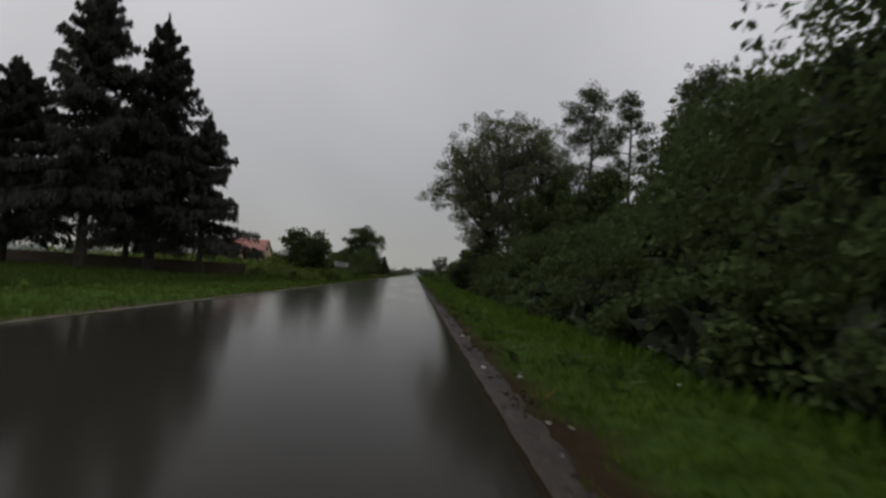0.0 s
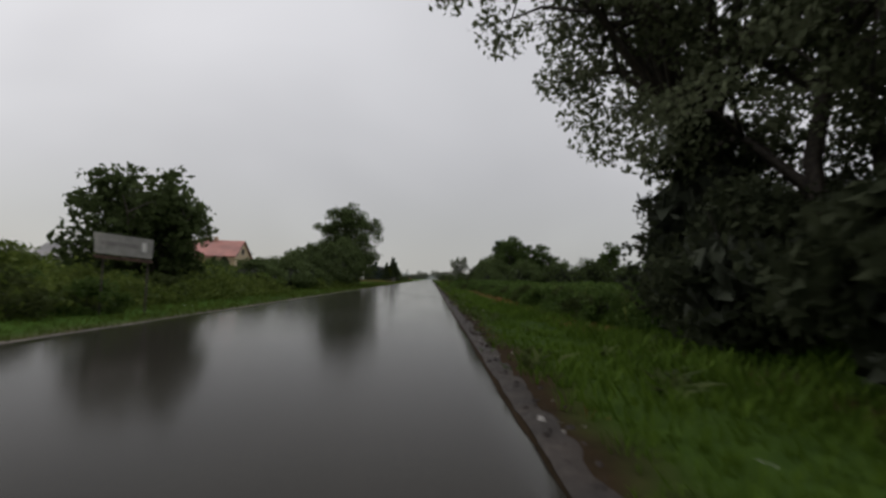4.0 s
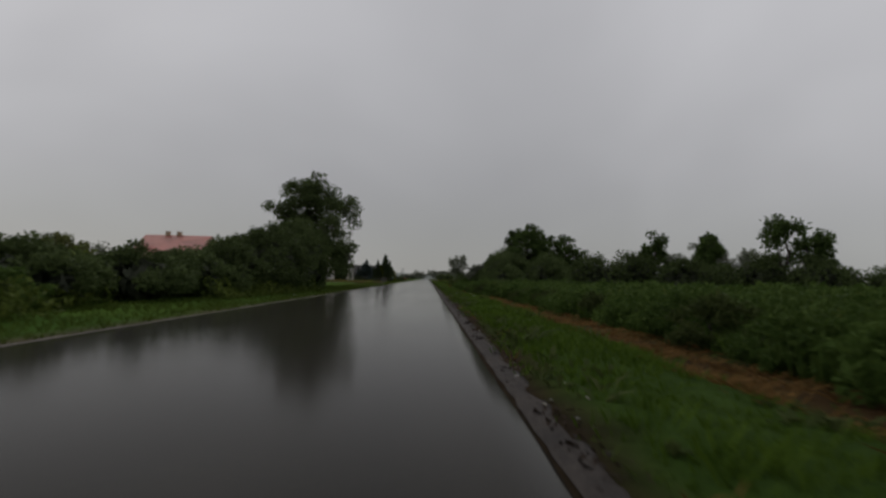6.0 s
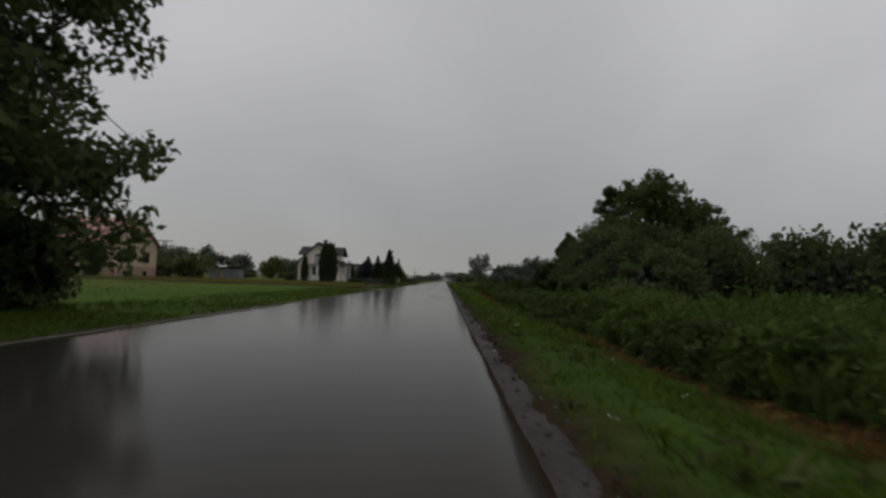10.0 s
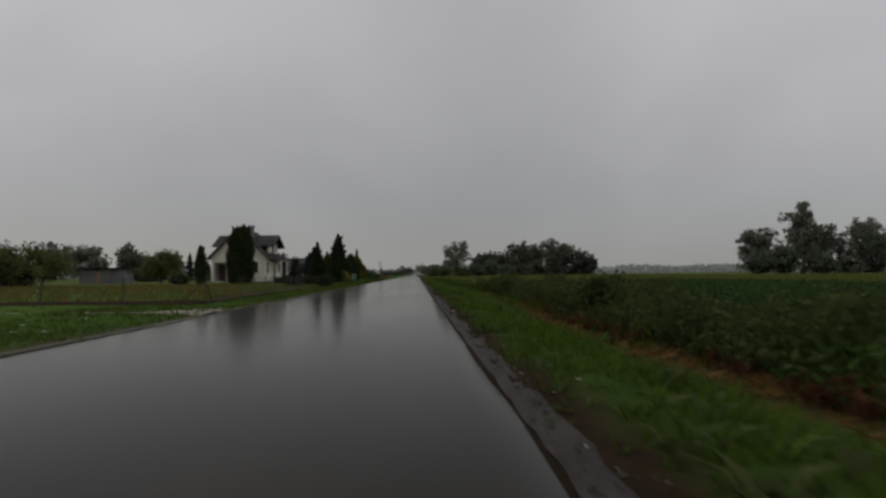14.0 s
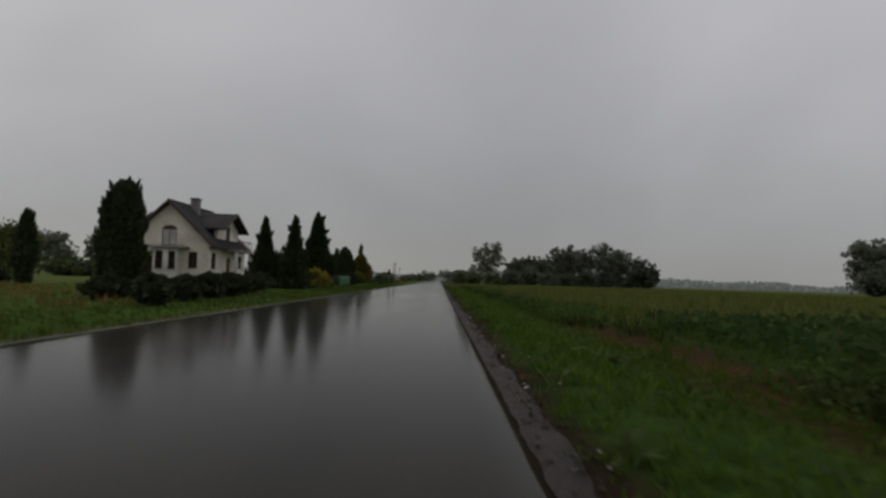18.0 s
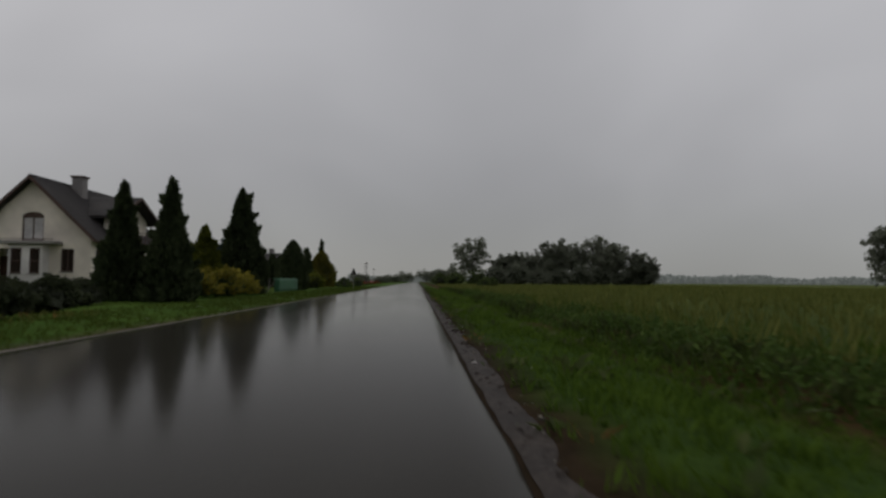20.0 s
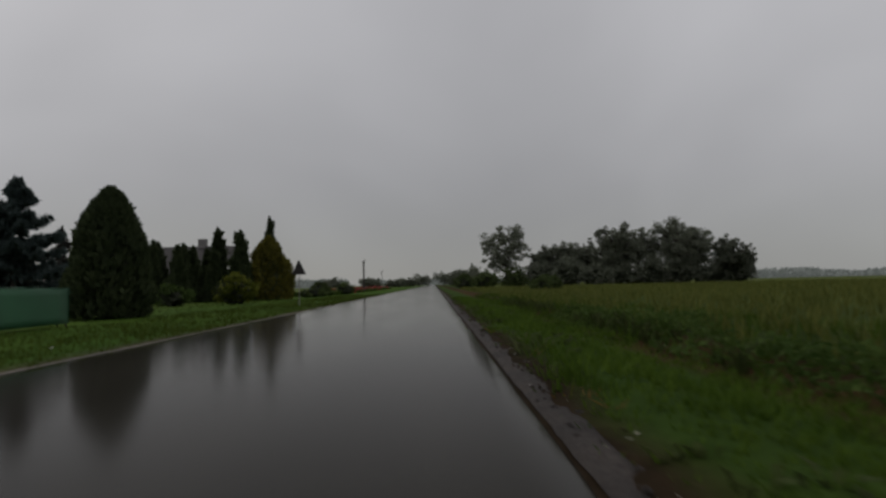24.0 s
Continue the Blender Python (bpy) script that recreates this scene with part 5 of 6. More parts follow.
def brick_house():
    h = thing("house", -44.5, 178.0, -0.44, "unrendered yellow brick house with a red tiled roof", "house")
    ox, oy = 44.5, -178.0
    X0, X1, Y0, Y1, YC = -50.5 + ox, -39.3 + ox, 172.8 + oy, 183.3 + oy, 178.05 + oy
    eave, top = 4.75, 7.55
    g = [(174.6 + oy, 176.6 + oy, 2.2, 3.65), (179.4 + oy, 181.4 + oy, 2.2, 3.65), (177.0 + oy, 179.1 + oy, 5.0, 6.1)]
    low = [(174.7 + oy, 175.9 + oy, 0.5, 1.15), (179.6 + oy, 180.8 + oy, 0.5, 1.15)]
    part("gable_wall", wall_mesh([(Y0, 1.7), (Y1, 1.7), (Y1, eave), (YC, top), (Y0, eave)], g, X1 - 0.35, X1, "x"), M_BRICK_Y, h, "yellow brick gable")
    part("basement_wall", wall_mesh([(Y0, -0.3), (Y1, -0.3), (Y1, 1.7), (Y0, 1.7)], low, X1 - 0.35, X1 + 0.03, "x"), M_BRICK_B, h, "brown brick basement storey")
    part("rear_wall", wall_mesh([(Y0, -0.3), (Y1, -0.3), (Y1, eave), (YC, top), (Y0, eave)], [], X0, X0 + 0.35, "x"), M_BRICK_Y, h)
    s = [(X0 + 2.0, X0 + 3.6, 2.2, 3.65), (X0 + 6.5, X0 + 8.1, 2.2, 3.65)]
    part("side_wall", wall_mesh([(X0 + 0.35, -0.3), (X1 - 0.35, -0.3), (X1 - 0.35, eave), (X0 + 0.35, eave)], s, Y0, Y0 + 0.35, "y"), M_BRICK_Y, h)
    part("side_wall", boxed(X0 + 0.35, X1 - 0.35, Y1 - 0.35, Y1, -0.3, eave), M_BRICK_Y, h)
    for w in g:
        window(h, w, X1, "x", 1, M_WOODDARK, 1, bars=0)
    for w in low:
        window(h, w, X1 + 0.03, "x", 1, M_WOODDARK, 0, sill=False)
    for w in s:
        window(h, w, Y0, "y", -1, M_WOODDARK, 1)
    roof = new("roof")
    roof.parent = h
    rz, ez, ov = 7.85, 4.45, 0.45
    for ye in (Y0 - ov, Y1 + ov):
        q = [(X0 - 0.4, ye, ez), (X1 + 0.4, ye, ez), (X1 + 0.4, YC, rz), (X0 - 0.4, YC, rz)]
        part("roof_slope", slab(q, 0.16), M_ROOF_RED, roof)
        tile_courses(roof, *q, 14, M_ROOF_RED)
        part("fascia", slab([(X1 + 0.4, ye, ez + 0.02), (X1 + 0.43, ye, ez + 0.02), (X1 + 0.43, YC, rz + 0.02), (X1 + 0.4, YC, rz + 0.02)], 0.2), M_WOODGREY, roof)
    # wing with a lower roof
    part("wing_wall", wall_mesh([(X0 + 0.5, -0.3), (X0 + 5.0, -0.3), (X0 + 5.0, 3.6), (X0 + 2.75, 5.4), (X0 + 0.5, 3.6)], [(X0 + 2.0, X0 + 3.5, 2.0, 3.4)], Y0 - 2.4, Y0 - 2.1, "y"), M_BRICK_Y, h)
    window(h, (X0 + 2.0, X0 + 3.5, 2.0, 3.4), Y0 - 2.4, "y", -1)
    for x in (X0 + 0.5, X0 + 4.7):
        part("wing_wall", boxed(x, x + 0.3, Y0 - 2.1, Y0, -0.3, 3.6), M_BRICK_Y, h)
    for xe, xm in ((X0 + 0.1, X0 + 2.75), (X0 + 5.4, X0 + 2.75)):
        part("wing_roof", slab([(xe, Y0 - 2.8, 3.45), (xe, Y0 + 1.2, 3.45), (xm, Y0 + 1.2, 5.7), (xm, Y0 - 2.8, 5.7)], 0.14), M_ROOF_RED, h)
    for x in (X0 + 3.2, X0 + 5.2):
        part("chimney", boxed(x, x + 0.7, YC - 0.35, YC + 0.35, 6.8, 8.5), M_BRICK_B, h)
    return h


brick_house()


def low_house(name, x0, x1, y0, y1, eave, ridge, label, wall_mat, roof_mat, category="house", along="x", windows=(), chim=None):
    """A plain single-storey building with a pitched roof, ridge along x or y."""
    cx, cy = (x0 + x1) / 2, (y0 + y1) / 2
    h = thing(name, cx, cy, -0.44, label, category)
    x0, x1, y0, y1 = x0 - cx, x1 - cx, y0 - cy, y1 - cy
    t = 0.25
    holes = [(a - cx, b - cx, c, d) for a, b, c, d in windows]
    if along == "x":
        end = [(y0, -0.3), (y1, -0.3), (y1, eave), (0, ridge - 0.15), (y0, eave)]
        for p in (x0, x1 - t):
            part("end_wall", wall_mesh(end, [], p, p + t, "x"), wall_mat, h)
        part("front_wall", wall_mesh([(x0 + t, -0.3), (x1 - t, -0.3), (x1 - t, eave), (x0 + t, eave)], holes, y0, y0 + t, "y"), wall_mat, h)
        part("back_wall", boxed(x0 + t, x1 - t, y1 - t, y1, -0.3, eave), wall_mat, h)
        for ye in (y0 - 0.4, y1 + 0.4):
            q = [(x0 - 0.35, ye, eave - 0.15), (x1 + 0.35, ye, eave - 0.15), (x1 + 0.35, 0, ridge), (x0 - 0.35, 0, ridge)]
            part("roof_slope", slab(q, 0.14), roof_mat, h)
    else:
        end = [(x0, -0.3), (x1, -0.3), (x1, eave), (0, ridge - 0.15), (x0, eave)]
        part("end_wall", wall_mesh(end, holes, y0, y0 + t, "y"), wall_mat, h)
        part("end_wall", wall_mesh(end, [], y1 - t, y1, "y"), wall_mat, h)
        for p in (x0, x1 - t):
            part("side_wall", boxed(p, p + t, y0 + t, y1 - t, -0.3, eave), wall_mat, h)
        for xe in (x0 - 0.4, x1 + 0.4):
            q = [(xe, y0 - 0.35, eave - 0.15), (xe, y1 + 0.35, eave - 0.15), (0, y1 + 0.35, ridge), (0, y0 - 0.35, ridge)]
            part("roof_slope", slab(q, 0.14), roof_mat, h)
    for w in holes:
        window(h, w, y0, "y", -1, M_WHITE, 1)
    if chim:
        a, b, c = chim
        part("chimney", boxed(a - cx - 0.3, a - cx + 0.3, b - cy - 0.3, b - cy + 0.3, ridge - 0.9, c), M_CHIM, h)
    return h


low_house("house", -27.5, -16.6, 254.0, 263.0, 2.5, 4.8, "white-walled low house with a dark roof behind conifers", M_WHITE, M_ROOF, along="x",
          windows=[(-25.5, -24.1, 0.9, 2.1), (-22.5, -21.1, 0.9, 2.1), (-19.4, -18.0, 0.9, 2.1)], chim=(-19.5, 258.5, 5.4))
low_house("barn", -42.8, -36.8, 117.0, 122.0, 2.6, 3.95, "low farm building with a pale weathered roof", M_CONC, M_ROOF_PALE, "barn", "x")


def garden_shed():
    h = thing("shed", -40.2, 212.6, -0.44, "grey lean-to field shed with a flat dark roof", "shed")
    for x in (-2.7, -0.9, 0.9, 2.7):
        part("post", boxed(x - 0.07, x + 0.07, -1.3, -1.16, -0.2, 2.25), M_SHED, h)
    for k in range(24):
        x = -2.72 + k * 0.225
        if 7 <= k <= 10:
            continue
        part("board", boxed(x, x + 0.215, -1.15 + 0.004 * (k % 2), -1.12 + 0.004 * (k % 2), -0.1, 2.2), M_SHED, h)
    part("side_wall", boxed(-2.75, -2.70, -1.1, 1.4, -0.1, 2.1), M_SHED, h)
    part("side_wall", boxed(2.70, 2.75, -1.1, 1.4, -0.1, 2.1), M_SHED, h)
    part("back_wall", boxed(-2.70, 2.70, 1.36, 1.4, -0.1, 1.9), M_SHED, h)
    part("door", boxed(-1.13, -0.25, -1.12, -1.08, 0.42, 2.05), M_BRICK_B, h, "brown shed door")
    part("roof", slab([(-3.1, -1.6, 2.42), (3.1, -1.6, 2.42), (3.1, 1.7, 2.05), (-3.1, 1.7, 2.05)], 0.1), M_ROOF, h)


garden_shed()



# ---------------------------------------------------------------- fences, poles, signs
def board_fence():
    f = thing("board_fence", -9.4, 50.1, 0.0, "low dark-stained wooden board fence", "fence")
    me = bpy.data.meshes.new("plank")
    bm = boxed(-0.055, 0.055, -0.01, 0.01, 0.02, 0.76, 0.005)
    bm.to_mesh(me)
    bm.free()
    me.materials.append(M_WOODDARK)
    rng = np.random.default_rng(5)
    for k in range(112):
        ob = under("plank", me, f)
        ob.location = (-0.06 - k * 0.122, rng.normal(0, 0.003), rng.normal(0, 0.018))
    for k in range(8):
        part("post", boxed(-1.9 * k - 0.08, -1.9 * k, 0.03, 0.11, -0.3, 0.74), M_WOODDARK, f)
    for z in (0.18, 0.58):
        part("rail", boxed(-13.7, 0.0, 0.012, 0.03, z, z + 0.06), M_WOODDARK, f)


board_fence()


def rod(p, q, r, sides=6):
    bm = bmesh.new()
    V, Q = tubes([[(np.array(p, dtype=float), r), (np.array(q, dtype=float), r)]], sides)
    vs = [bm.verts.new(v) for v in V]
    for a in Q:
        bm.faces.new([vs[i] for i in a])
    bm.faces.new(vs[:sides][::-1])
    bm.faces.new(vs[sides:])
    return bm


def wire_fence():
    f = thing("wire_fence", -6.42, 150.2, 0.0, "sagging wire fence on thin rusty posts with a braced corner", "fence")
    ys = [0.0, 2.2, 4.3, 6.5, 8.6, 10.8, 13.0, 15.1, 17.3]

    def fx(y):
        return -0.035 * y
    for k, y in enumerate(ys):
        part("post", rod((fx(y), y, -0.3), (fx(y) + 0.02 * (-1) ** k, y + 0.02, 0.71 + 0.02 * (k % 3)), 0.022), M_RUST, f)
    for x, y in ((0.0, 0.75), (-0.75, 0.0)):
        part("brace", rod((0, 0, 0.62), (x, y, -0.06), 0.02), M_RUST, f)
    for z in (0.18, 0.36, 0.54, 0.69):
        part("wire", rod((0.02, 0, z), (fx(17.3) + 0.02, 17.3, z), 0.003, 4), M_WIRE, f)
        part("wire", rod((0, -0.02, z), (-29.0, -0.02, z), 0.003, 4), M_WIRE, f)
    for k in range(len(ys) - 1):
        for j in range(10):
            y = ys[k] + (ys[k + 1] - ys[k]) * (j + 0.5) / 10
            part("mesh_wire", rod((fx(y) + 0.025, y, 0.06), (fx(y) + 0.025, y, 0.69), 0.002, 4), M_WIRE, f)
    for k in range(1, 13):
        x = -2.4 * k
        part("post", rod((x, 0, -0.3), (x + 0.02, 0.02 * (-1) ** k, 0.7 + 0.03 * (k % 2)), 0.022), M_RUST, f)
        for j in range(7):
            part("mesh_wire", rod((x + 0.34 * j, -0.025, 0.06), (x + 0.34 * j, -0.025, 0.69), 0.002, 4), M_WIRE, f)
    for a, b in zip(ys, ys[1:]):
        part("base_board", slab([(fx(a) - 0.015, a, 0.07), (fx(a) + 0.015, a, 0.07), (fx(b) + 0.015, b, 0.07), (fx(b) - 0.015, b, 0.07)], 0.16), M_WOODDARK, f, "low dark base board")
    part("base_board", boxed(-29.0, -0.02, -0.015, 0.015, -0.1, 0.05), M_WOODDARK, f, "low dark base board")


wire_fence()


def gate():
    g = thing("gate", -7.06, 169.0, 0.0, "narrow tube-framed wire gate", "gate")
    for y in (-1.1, 1.1):
        part("post", rod((0, y, -0.3), (0, y, 0.82), 0.035), M_RUST, g)
    leaf = new("gate_leaf")
    leaf.parent = g
    for z in (0.08, 0.7):
        part("rail", rod((0, -1.04, z), (0, 1.04, z), 0.015), M_RUST, leaf)
    for y in (-1.04, 1.04, 0.0):
        part("stile", rod((0, y, 0.08), (0, y, 0.7), 0.015), M_RUST, leaf)
    for j in range(14):
        part("wire", rod((0, -0.96 + j * 0.148, 0.08), (0, -0.96 + j * 0.148, 0.7), 0.003, 4), M_WIRE, leaf)


gate()


def barrier():
    b = thing("tube_barrier", -7.4, 52.3, 0.0, "low dark tubular barrier in the verge", "barrier")
    for y in (-2.2, -0.3, 1.65):
        part("post", rod((0, y, -0.2), (0, y, 0.53), 0.022), M_RUST, b)
    part("rail", rod((0, -2.25, 0.53), (0, 1.7, 0.53), 0.022), M_RUST, b)


barrier()


def utility_pole(name, x, y, h, label, arm=1.6, aframe=False):
    p = thing(name, x, y, 0.0, label, "utility pole")
    if aframe:
        for s in (-1, 1):
            part("leg", rod((s * 0.85, 0, -0.3), (s * 0.16, 0, h - 0.2), 0.11, 8), M_POLE, p)
        part("tie", boxed(-0.55, 0.55, -0.05, 0.05, h * 0.62, h * 0.62 + 0.12), M_POLE, p)
        part("top_tie", boxed(-0.4, 0.4, -0.06, 0.06, h - 0.9, h - 0.78), M_POLE, p)
    else:
        part("shaft", rod((0, 0, -0.3), (0, 0, h), 0.12 if arm > 0.8 else 0.055, 8), M_POLE, p)
    part("crossarm", boxed(-arm / 2, arm / 2, -0.06, 0.06, h - 0.16, h - 0.04), M_POLE, p)
    for k in (-1, 0, 1):
        part("insulator", rod((k * arm * 0.44, 0, h - 0.04), (k * arm * 0.44, 0, h + 0.14), 0.045), M_WHITE, p)
    return p


utility_pole("utility_pole", -24.6, 84.3, 4.7, "grey wooden utility pole with a short crossarm", 1.2)
utility_pole("utility_pole", -42.3, 192.0, 5.46, "wooden A-frame utility pole with a wide crossarm", 2.4, True)
utility_pole("utility_pole", -8.9, 284.0, 3.9, "distant thin utility pole", 0.25)
utility_pole("utility_pole", -9.7, 290.0, 3.9, "distant thin utility pole", 0.2)
utility_pole("utility_pole", -12.5, 352.0, 4.1, "distant thin utility pole", 0.5)


def power_line(pts, name="power_line"):
    w = thing(name, *pts[0], "thin sagging overhead power wires", "wires")
    o = np.array(pts[0])
    for k in (-0.5, 0.5):
        paths = []
        for a, b in zip(pts, pts[1:]):
            a, b = np.array(a) - o, np.array(b) - o
            paths.append([(a + (b - a) * t + (k, 0, -0.5 * 4 * t * (1 - t)), 0.007) for t in np.linspace(0, 1, 10)])
        under("wire", mesh_of("wire", *tubes(paths, 4), M_WIRE), w)


power_line([(-24.6, 84.3, 4.8), (-45.0, 62.0, 7.0)])


def board_sign():
    b = thing("notice_board", -5.55, 61.6, 0.0, "weathered pale board on two stakes in front of a bush", "sign board")
    for x in (-0.4, 0.4):
        part("stake", rod((x, 0.03, -0.3), (x + 0.02, 0.05, 1.15), 0.018), M_BARK, b)
    part("board", prism([(-0.5, 1.04), (0.5, 0.96), (0.52, 1.30), (-0.55, 1.42)], -0.02, 0.012), M_BANNER, b)
    part("edge_strip", prism([(-0.52, 0.96), (0.51, 0.88), (0.51, 0.93), (-0.52, 1.01)], -0.03, 0.02), M_WOODDARK, b)
    part("lettering_bar", prism([(-0.4, 1.2), (0.28, 1.13), (0.28, 1.2), (-0.4, 1.27)], -0.026, -0.021), M_CHIM, b)
    part("mark", boxed(0.33, 0.41, -0.026, -0.021, 1.08, 1.24), M_WHITE, b)


board_sign()


def road_sign():
    s = thing("road_sign", -5.95, 233.5, 0.0, "small triangular road sign seen from its dark back", "road sign")
    part("pole", rod((0, 0, -0.3), (0, 0, 1.84), 0.022, 8), M_CHIM, s)
    part("plate", prism([(-0.31, 1.30), (0.31, 1.30), (0.03, 1.90), (-0.03, 1.90)], -0.035, -0.026), M_ROOF, s, "dark back of a triangular plate")
    part("clamp", boxed(-0.2, 0.2, -0.026, 0.0, 1.42, 1.45), M_METAL, s)


road_sign()


def green_enclosure():
    g = thing("mesh_enclosure", -9.7, 218.63, 0.0, "low frame covered with dark green mesh fabric", "enclosure")
    for y in (-3.1, 0.0, 3.1):
        for x in (0.6, 0.8):
            part("post", rod((x, y, -0.2), (x, y, 0.87), 0.02), M_RUST, g)

    def cloth(a, b, c, d, n=14, m=5):
        a, b, c, d = (np.array(v, dtype=float) for v in (a, b, c, d))
        V = []
        nrm = np.cross(b - a, d - a)
        nrm /= np.linalg.norm(nrm)
        for j in range(m + 1):
            for i in range(n + 1):
                u, v = i / n, j / m
                p = a * (1 - u) * (1 - v) + b * u * (1 - v) + c * u * v + d * (1 - u) * v
                V.append(p + nrm * 0.035 * noise.noise((p[0] * 2, p[1] * 2.2, p[2] * 2)))
        Q = [(j * (n + 1) + i, j * (n + 1) + i + 1, (j + 1) * (n + 1) + i + 1, (j + 1) * (n + 1) + i) for j in range(m) for i in range(n)]
        return V, Q
    for k, (a, b) in enumerate([((0.84, -3.13), (0.84, 3.13)), ((0.56, -3.13), (0.84, -3.13)), ((0.56, 3.13), (0.84, 3.13)), ((0.56, -3.13), (0.56, 3.13))]):
        V, Q = cloth((*a, 0.02), (*b, 0.02), (*b, 0.86), (*a, 0.86))
        ob = under("fabric_panel", mesh_of("fabric_panel", V, Q, M_GREEN), g)
        so = ob.modifiers.new("thick", "SOLIDIFY")
        so.thickness = 0.006
    V, Q = cloth((0.56, -3.13, 0.885), (0.84, -3.13, 0.885), (0.84, 3.13, 0.885), (0.56, 3.13, 0.885), 6, 14)
    under("fabric_top", mesh_of("fabric_top", V, Q, M_GREEN), g).modifiers.new("thick", "SOLIDIFY").thickness = 0.006
    part("stay", rod((0.3, -3.18, 0.8), (0.3, -3.7, 0.0), 0.025), M_WOODGREY, g, "pale slanting stay")
    part("stay", rod((0.7, -3.18, 0.8), (0.2, -3.55, 0.0), 0.02), M_RUST, g)


green_enclosure()



# ---------------------------------------------------------------- garden plants along the left side
for i, (x, y, h, w) in enumerate([(-6.7, 175.4, 0.72, 0.85), (-7.1, 178.2, 0.68, 0.8), (-7.1, 180.1, 0.74, 0.95), (-7.35, 182.3, 0.70, 0.95), (-7.8, 184.2, 0.74, 1.05), (-7.9, 186.0, 0.70, 1.0), (-8.4, 188.4, 0.74, 1.2), (-8.8, 190.8, 0.70, 1.2)]):
    shrub("hedge_plant", x, y, "dark round hedge plant before the house", "hedge", h, w, w * 1.3, leaves=3000, leaf=0.065, seed=320 + i, mat=M_HEDGE_SHADED, group="house hedge", low=0.5, ragged=0.3)
for i in range(9):
    shrub("hedge_plant", -9.1 - 0.16 * i + 0.2 * math.sin(i * 2.1), 178.0 + 2.2 * i, "dark dense hedge plant of the back row", "hedge", 0.52 + 0.06 * math.sin(i * 1.9), 1.3, 2.2, leaves=2800, leaf=0.075, seed=560 + i, mat=M_HEDGE_SHADED, group="house hedge")
for i in range(4):
    shrub("hedge_plant", -15.2 + 0.4 * math.sin(i * 2.6), 200.5 + 2.3 * i, "dark bush by the entrance of the house", "bush", 0.56 + 0.2 * math.sin(i * 1.3), 2.0, leaves=1400, leaf=0.09, seed=330 + i, mat=M_HEDGE_SHADED, group="house hedge")
def juniper(x, y, h, w, seed, mat):
    """A spreading juniper: arching branches from the base, with feathery golden sprays towards their ends."""
    rng = np.random.default_rng(seed)
    root = thing("golden_juniper", x, y, 0.0, "golden-yellow juniper with arching feathery branches", "shrub", "golden junipers")
    boughs, gold, galong, dark = [], [], [], []
    for _ in range(120):
        t, el = rng.uniform(0, 6.28), rng.uniform(0.12, 1.35)
        L = 1.0 / math.sqrt((math.cos(el) / (w / 2)) ** 2 + (math.sin(el) / h) ** 2) * rng.uniform(0.75, 1.12)
        d = np.array([math.cos(t) * math.cos(el), math.sin(t) * math.cos(el), math.sin(el)])
        e = d * L
        m = e * 0.55 + (0, 0, 0.10 * L)
        s = np.array([0.12 * d[0], 0.12 * d[1], 0.02])
        boughs.append([(s, 0.022), (m, 0.014), (e, 0.005)])
        n = 62
        q = rng.uniform(0.30, 1.04, n)
        p = s + (m - s) * np.minimum(q / 0.55, 1)[:, None] + (e - m) * np.maximum((q - 0.55) / 0.45, 0)[:, None]
        lat = np.cross(d, (0, 0, 1.0))
        lat /= np.linalg.norm(lat) + 1e-6
        side = rng.uniform(-1, 1, n) * 0.20 * (1.12 - q) ** 0.5
        p = p + lat * side[:, None] + rng.normal(0, 0.03, (n, 3)) - np.array([0, 0, 1]) * (np.abs(side) * 0.5)[:, None]
        p[:, 2] = np.maximum(p[:, 2], 0.05)
        out = q > 0.76
        gold.append(p[out])
        galong.append(d * 0.9 + lat * np.sign(side[out])[:, None] * 0.5 + np.array([0, 0, -0.15]))
        dark.append(p[~out])
    under("branchwork", mesh_of("branchwork", *tubes(boughs, 4), M_TWIG), root)
    V, Q = leaf_quads(rng, np.vstack(dark), 0.15, 0.07, np.array([0, 0, 0.2]))
    under("inner_foliage", mesh_of("inner_foliage", V, Q, M_LEAF_DARK), root)
    V, Q = leaf_quads(rng, np.vstack(gold), 0.17, 0.045, np.vstack(galong), 0.5)
    under("golden_tips", mesh_of("golden_tips", V, Q, mat), root, "golden-yellow feathery tips")


for i, (x, y, h, w) in enumerate([(-9.8, 203.4, 1.2, 2.5), (-9.4, 205.4, 1.4, 2.5), (-9.4, 207.4, 1.4, 2.5), (-9.4, 209.2, 1.1, 2.0), (-10.6, 201.8, 1.1, 2.2)]):
    juniper(x, y, h, w, 340 + i, M_GOLD_GREEN if i == 4 else M_GOLD)
shrub("copper_shrub", -11.5, 214.6, "reddish-brown leaved garden shrub", "shrub", 1.46, 1.2, leaves=1800, leaf=0.09, seed=349, mat=M_COPPER)
shrub("round_bush", -10.7, 239.5, "clipped round golden-green bush on the lawn", "bush", 1.46, 2.2, leaves=3200, leaf=0.1, seed=350, mat=M_GOLD_GREEN, ragged=0.05, low=0.45)
shrub("hydrangea", -12.9, 237.0, "bush with pale pinkish flower heads", "bush", 0.86, 1.8, leaves=1500, leaf=0.12, seed=351, mat=M_LEAF)
shrub("round_bush", -9.86, 259.3, "dark round bush at the end of the garden", "bush", 1.05, 1.8, leaves=2200, leaf=0.11, seed=352)
shrub("bush", -9.4, 254.0, "low dark bush in the flower bed", "bush", 0.56, 2.2, leaves=1000, leaf=0.13, seed=353)
shrub("bush", -9.0, 268.0, "low dark bush in the flower bed", "bush", 0.96, 2.2, leaves=1000, leaf=0.13, seed=354)
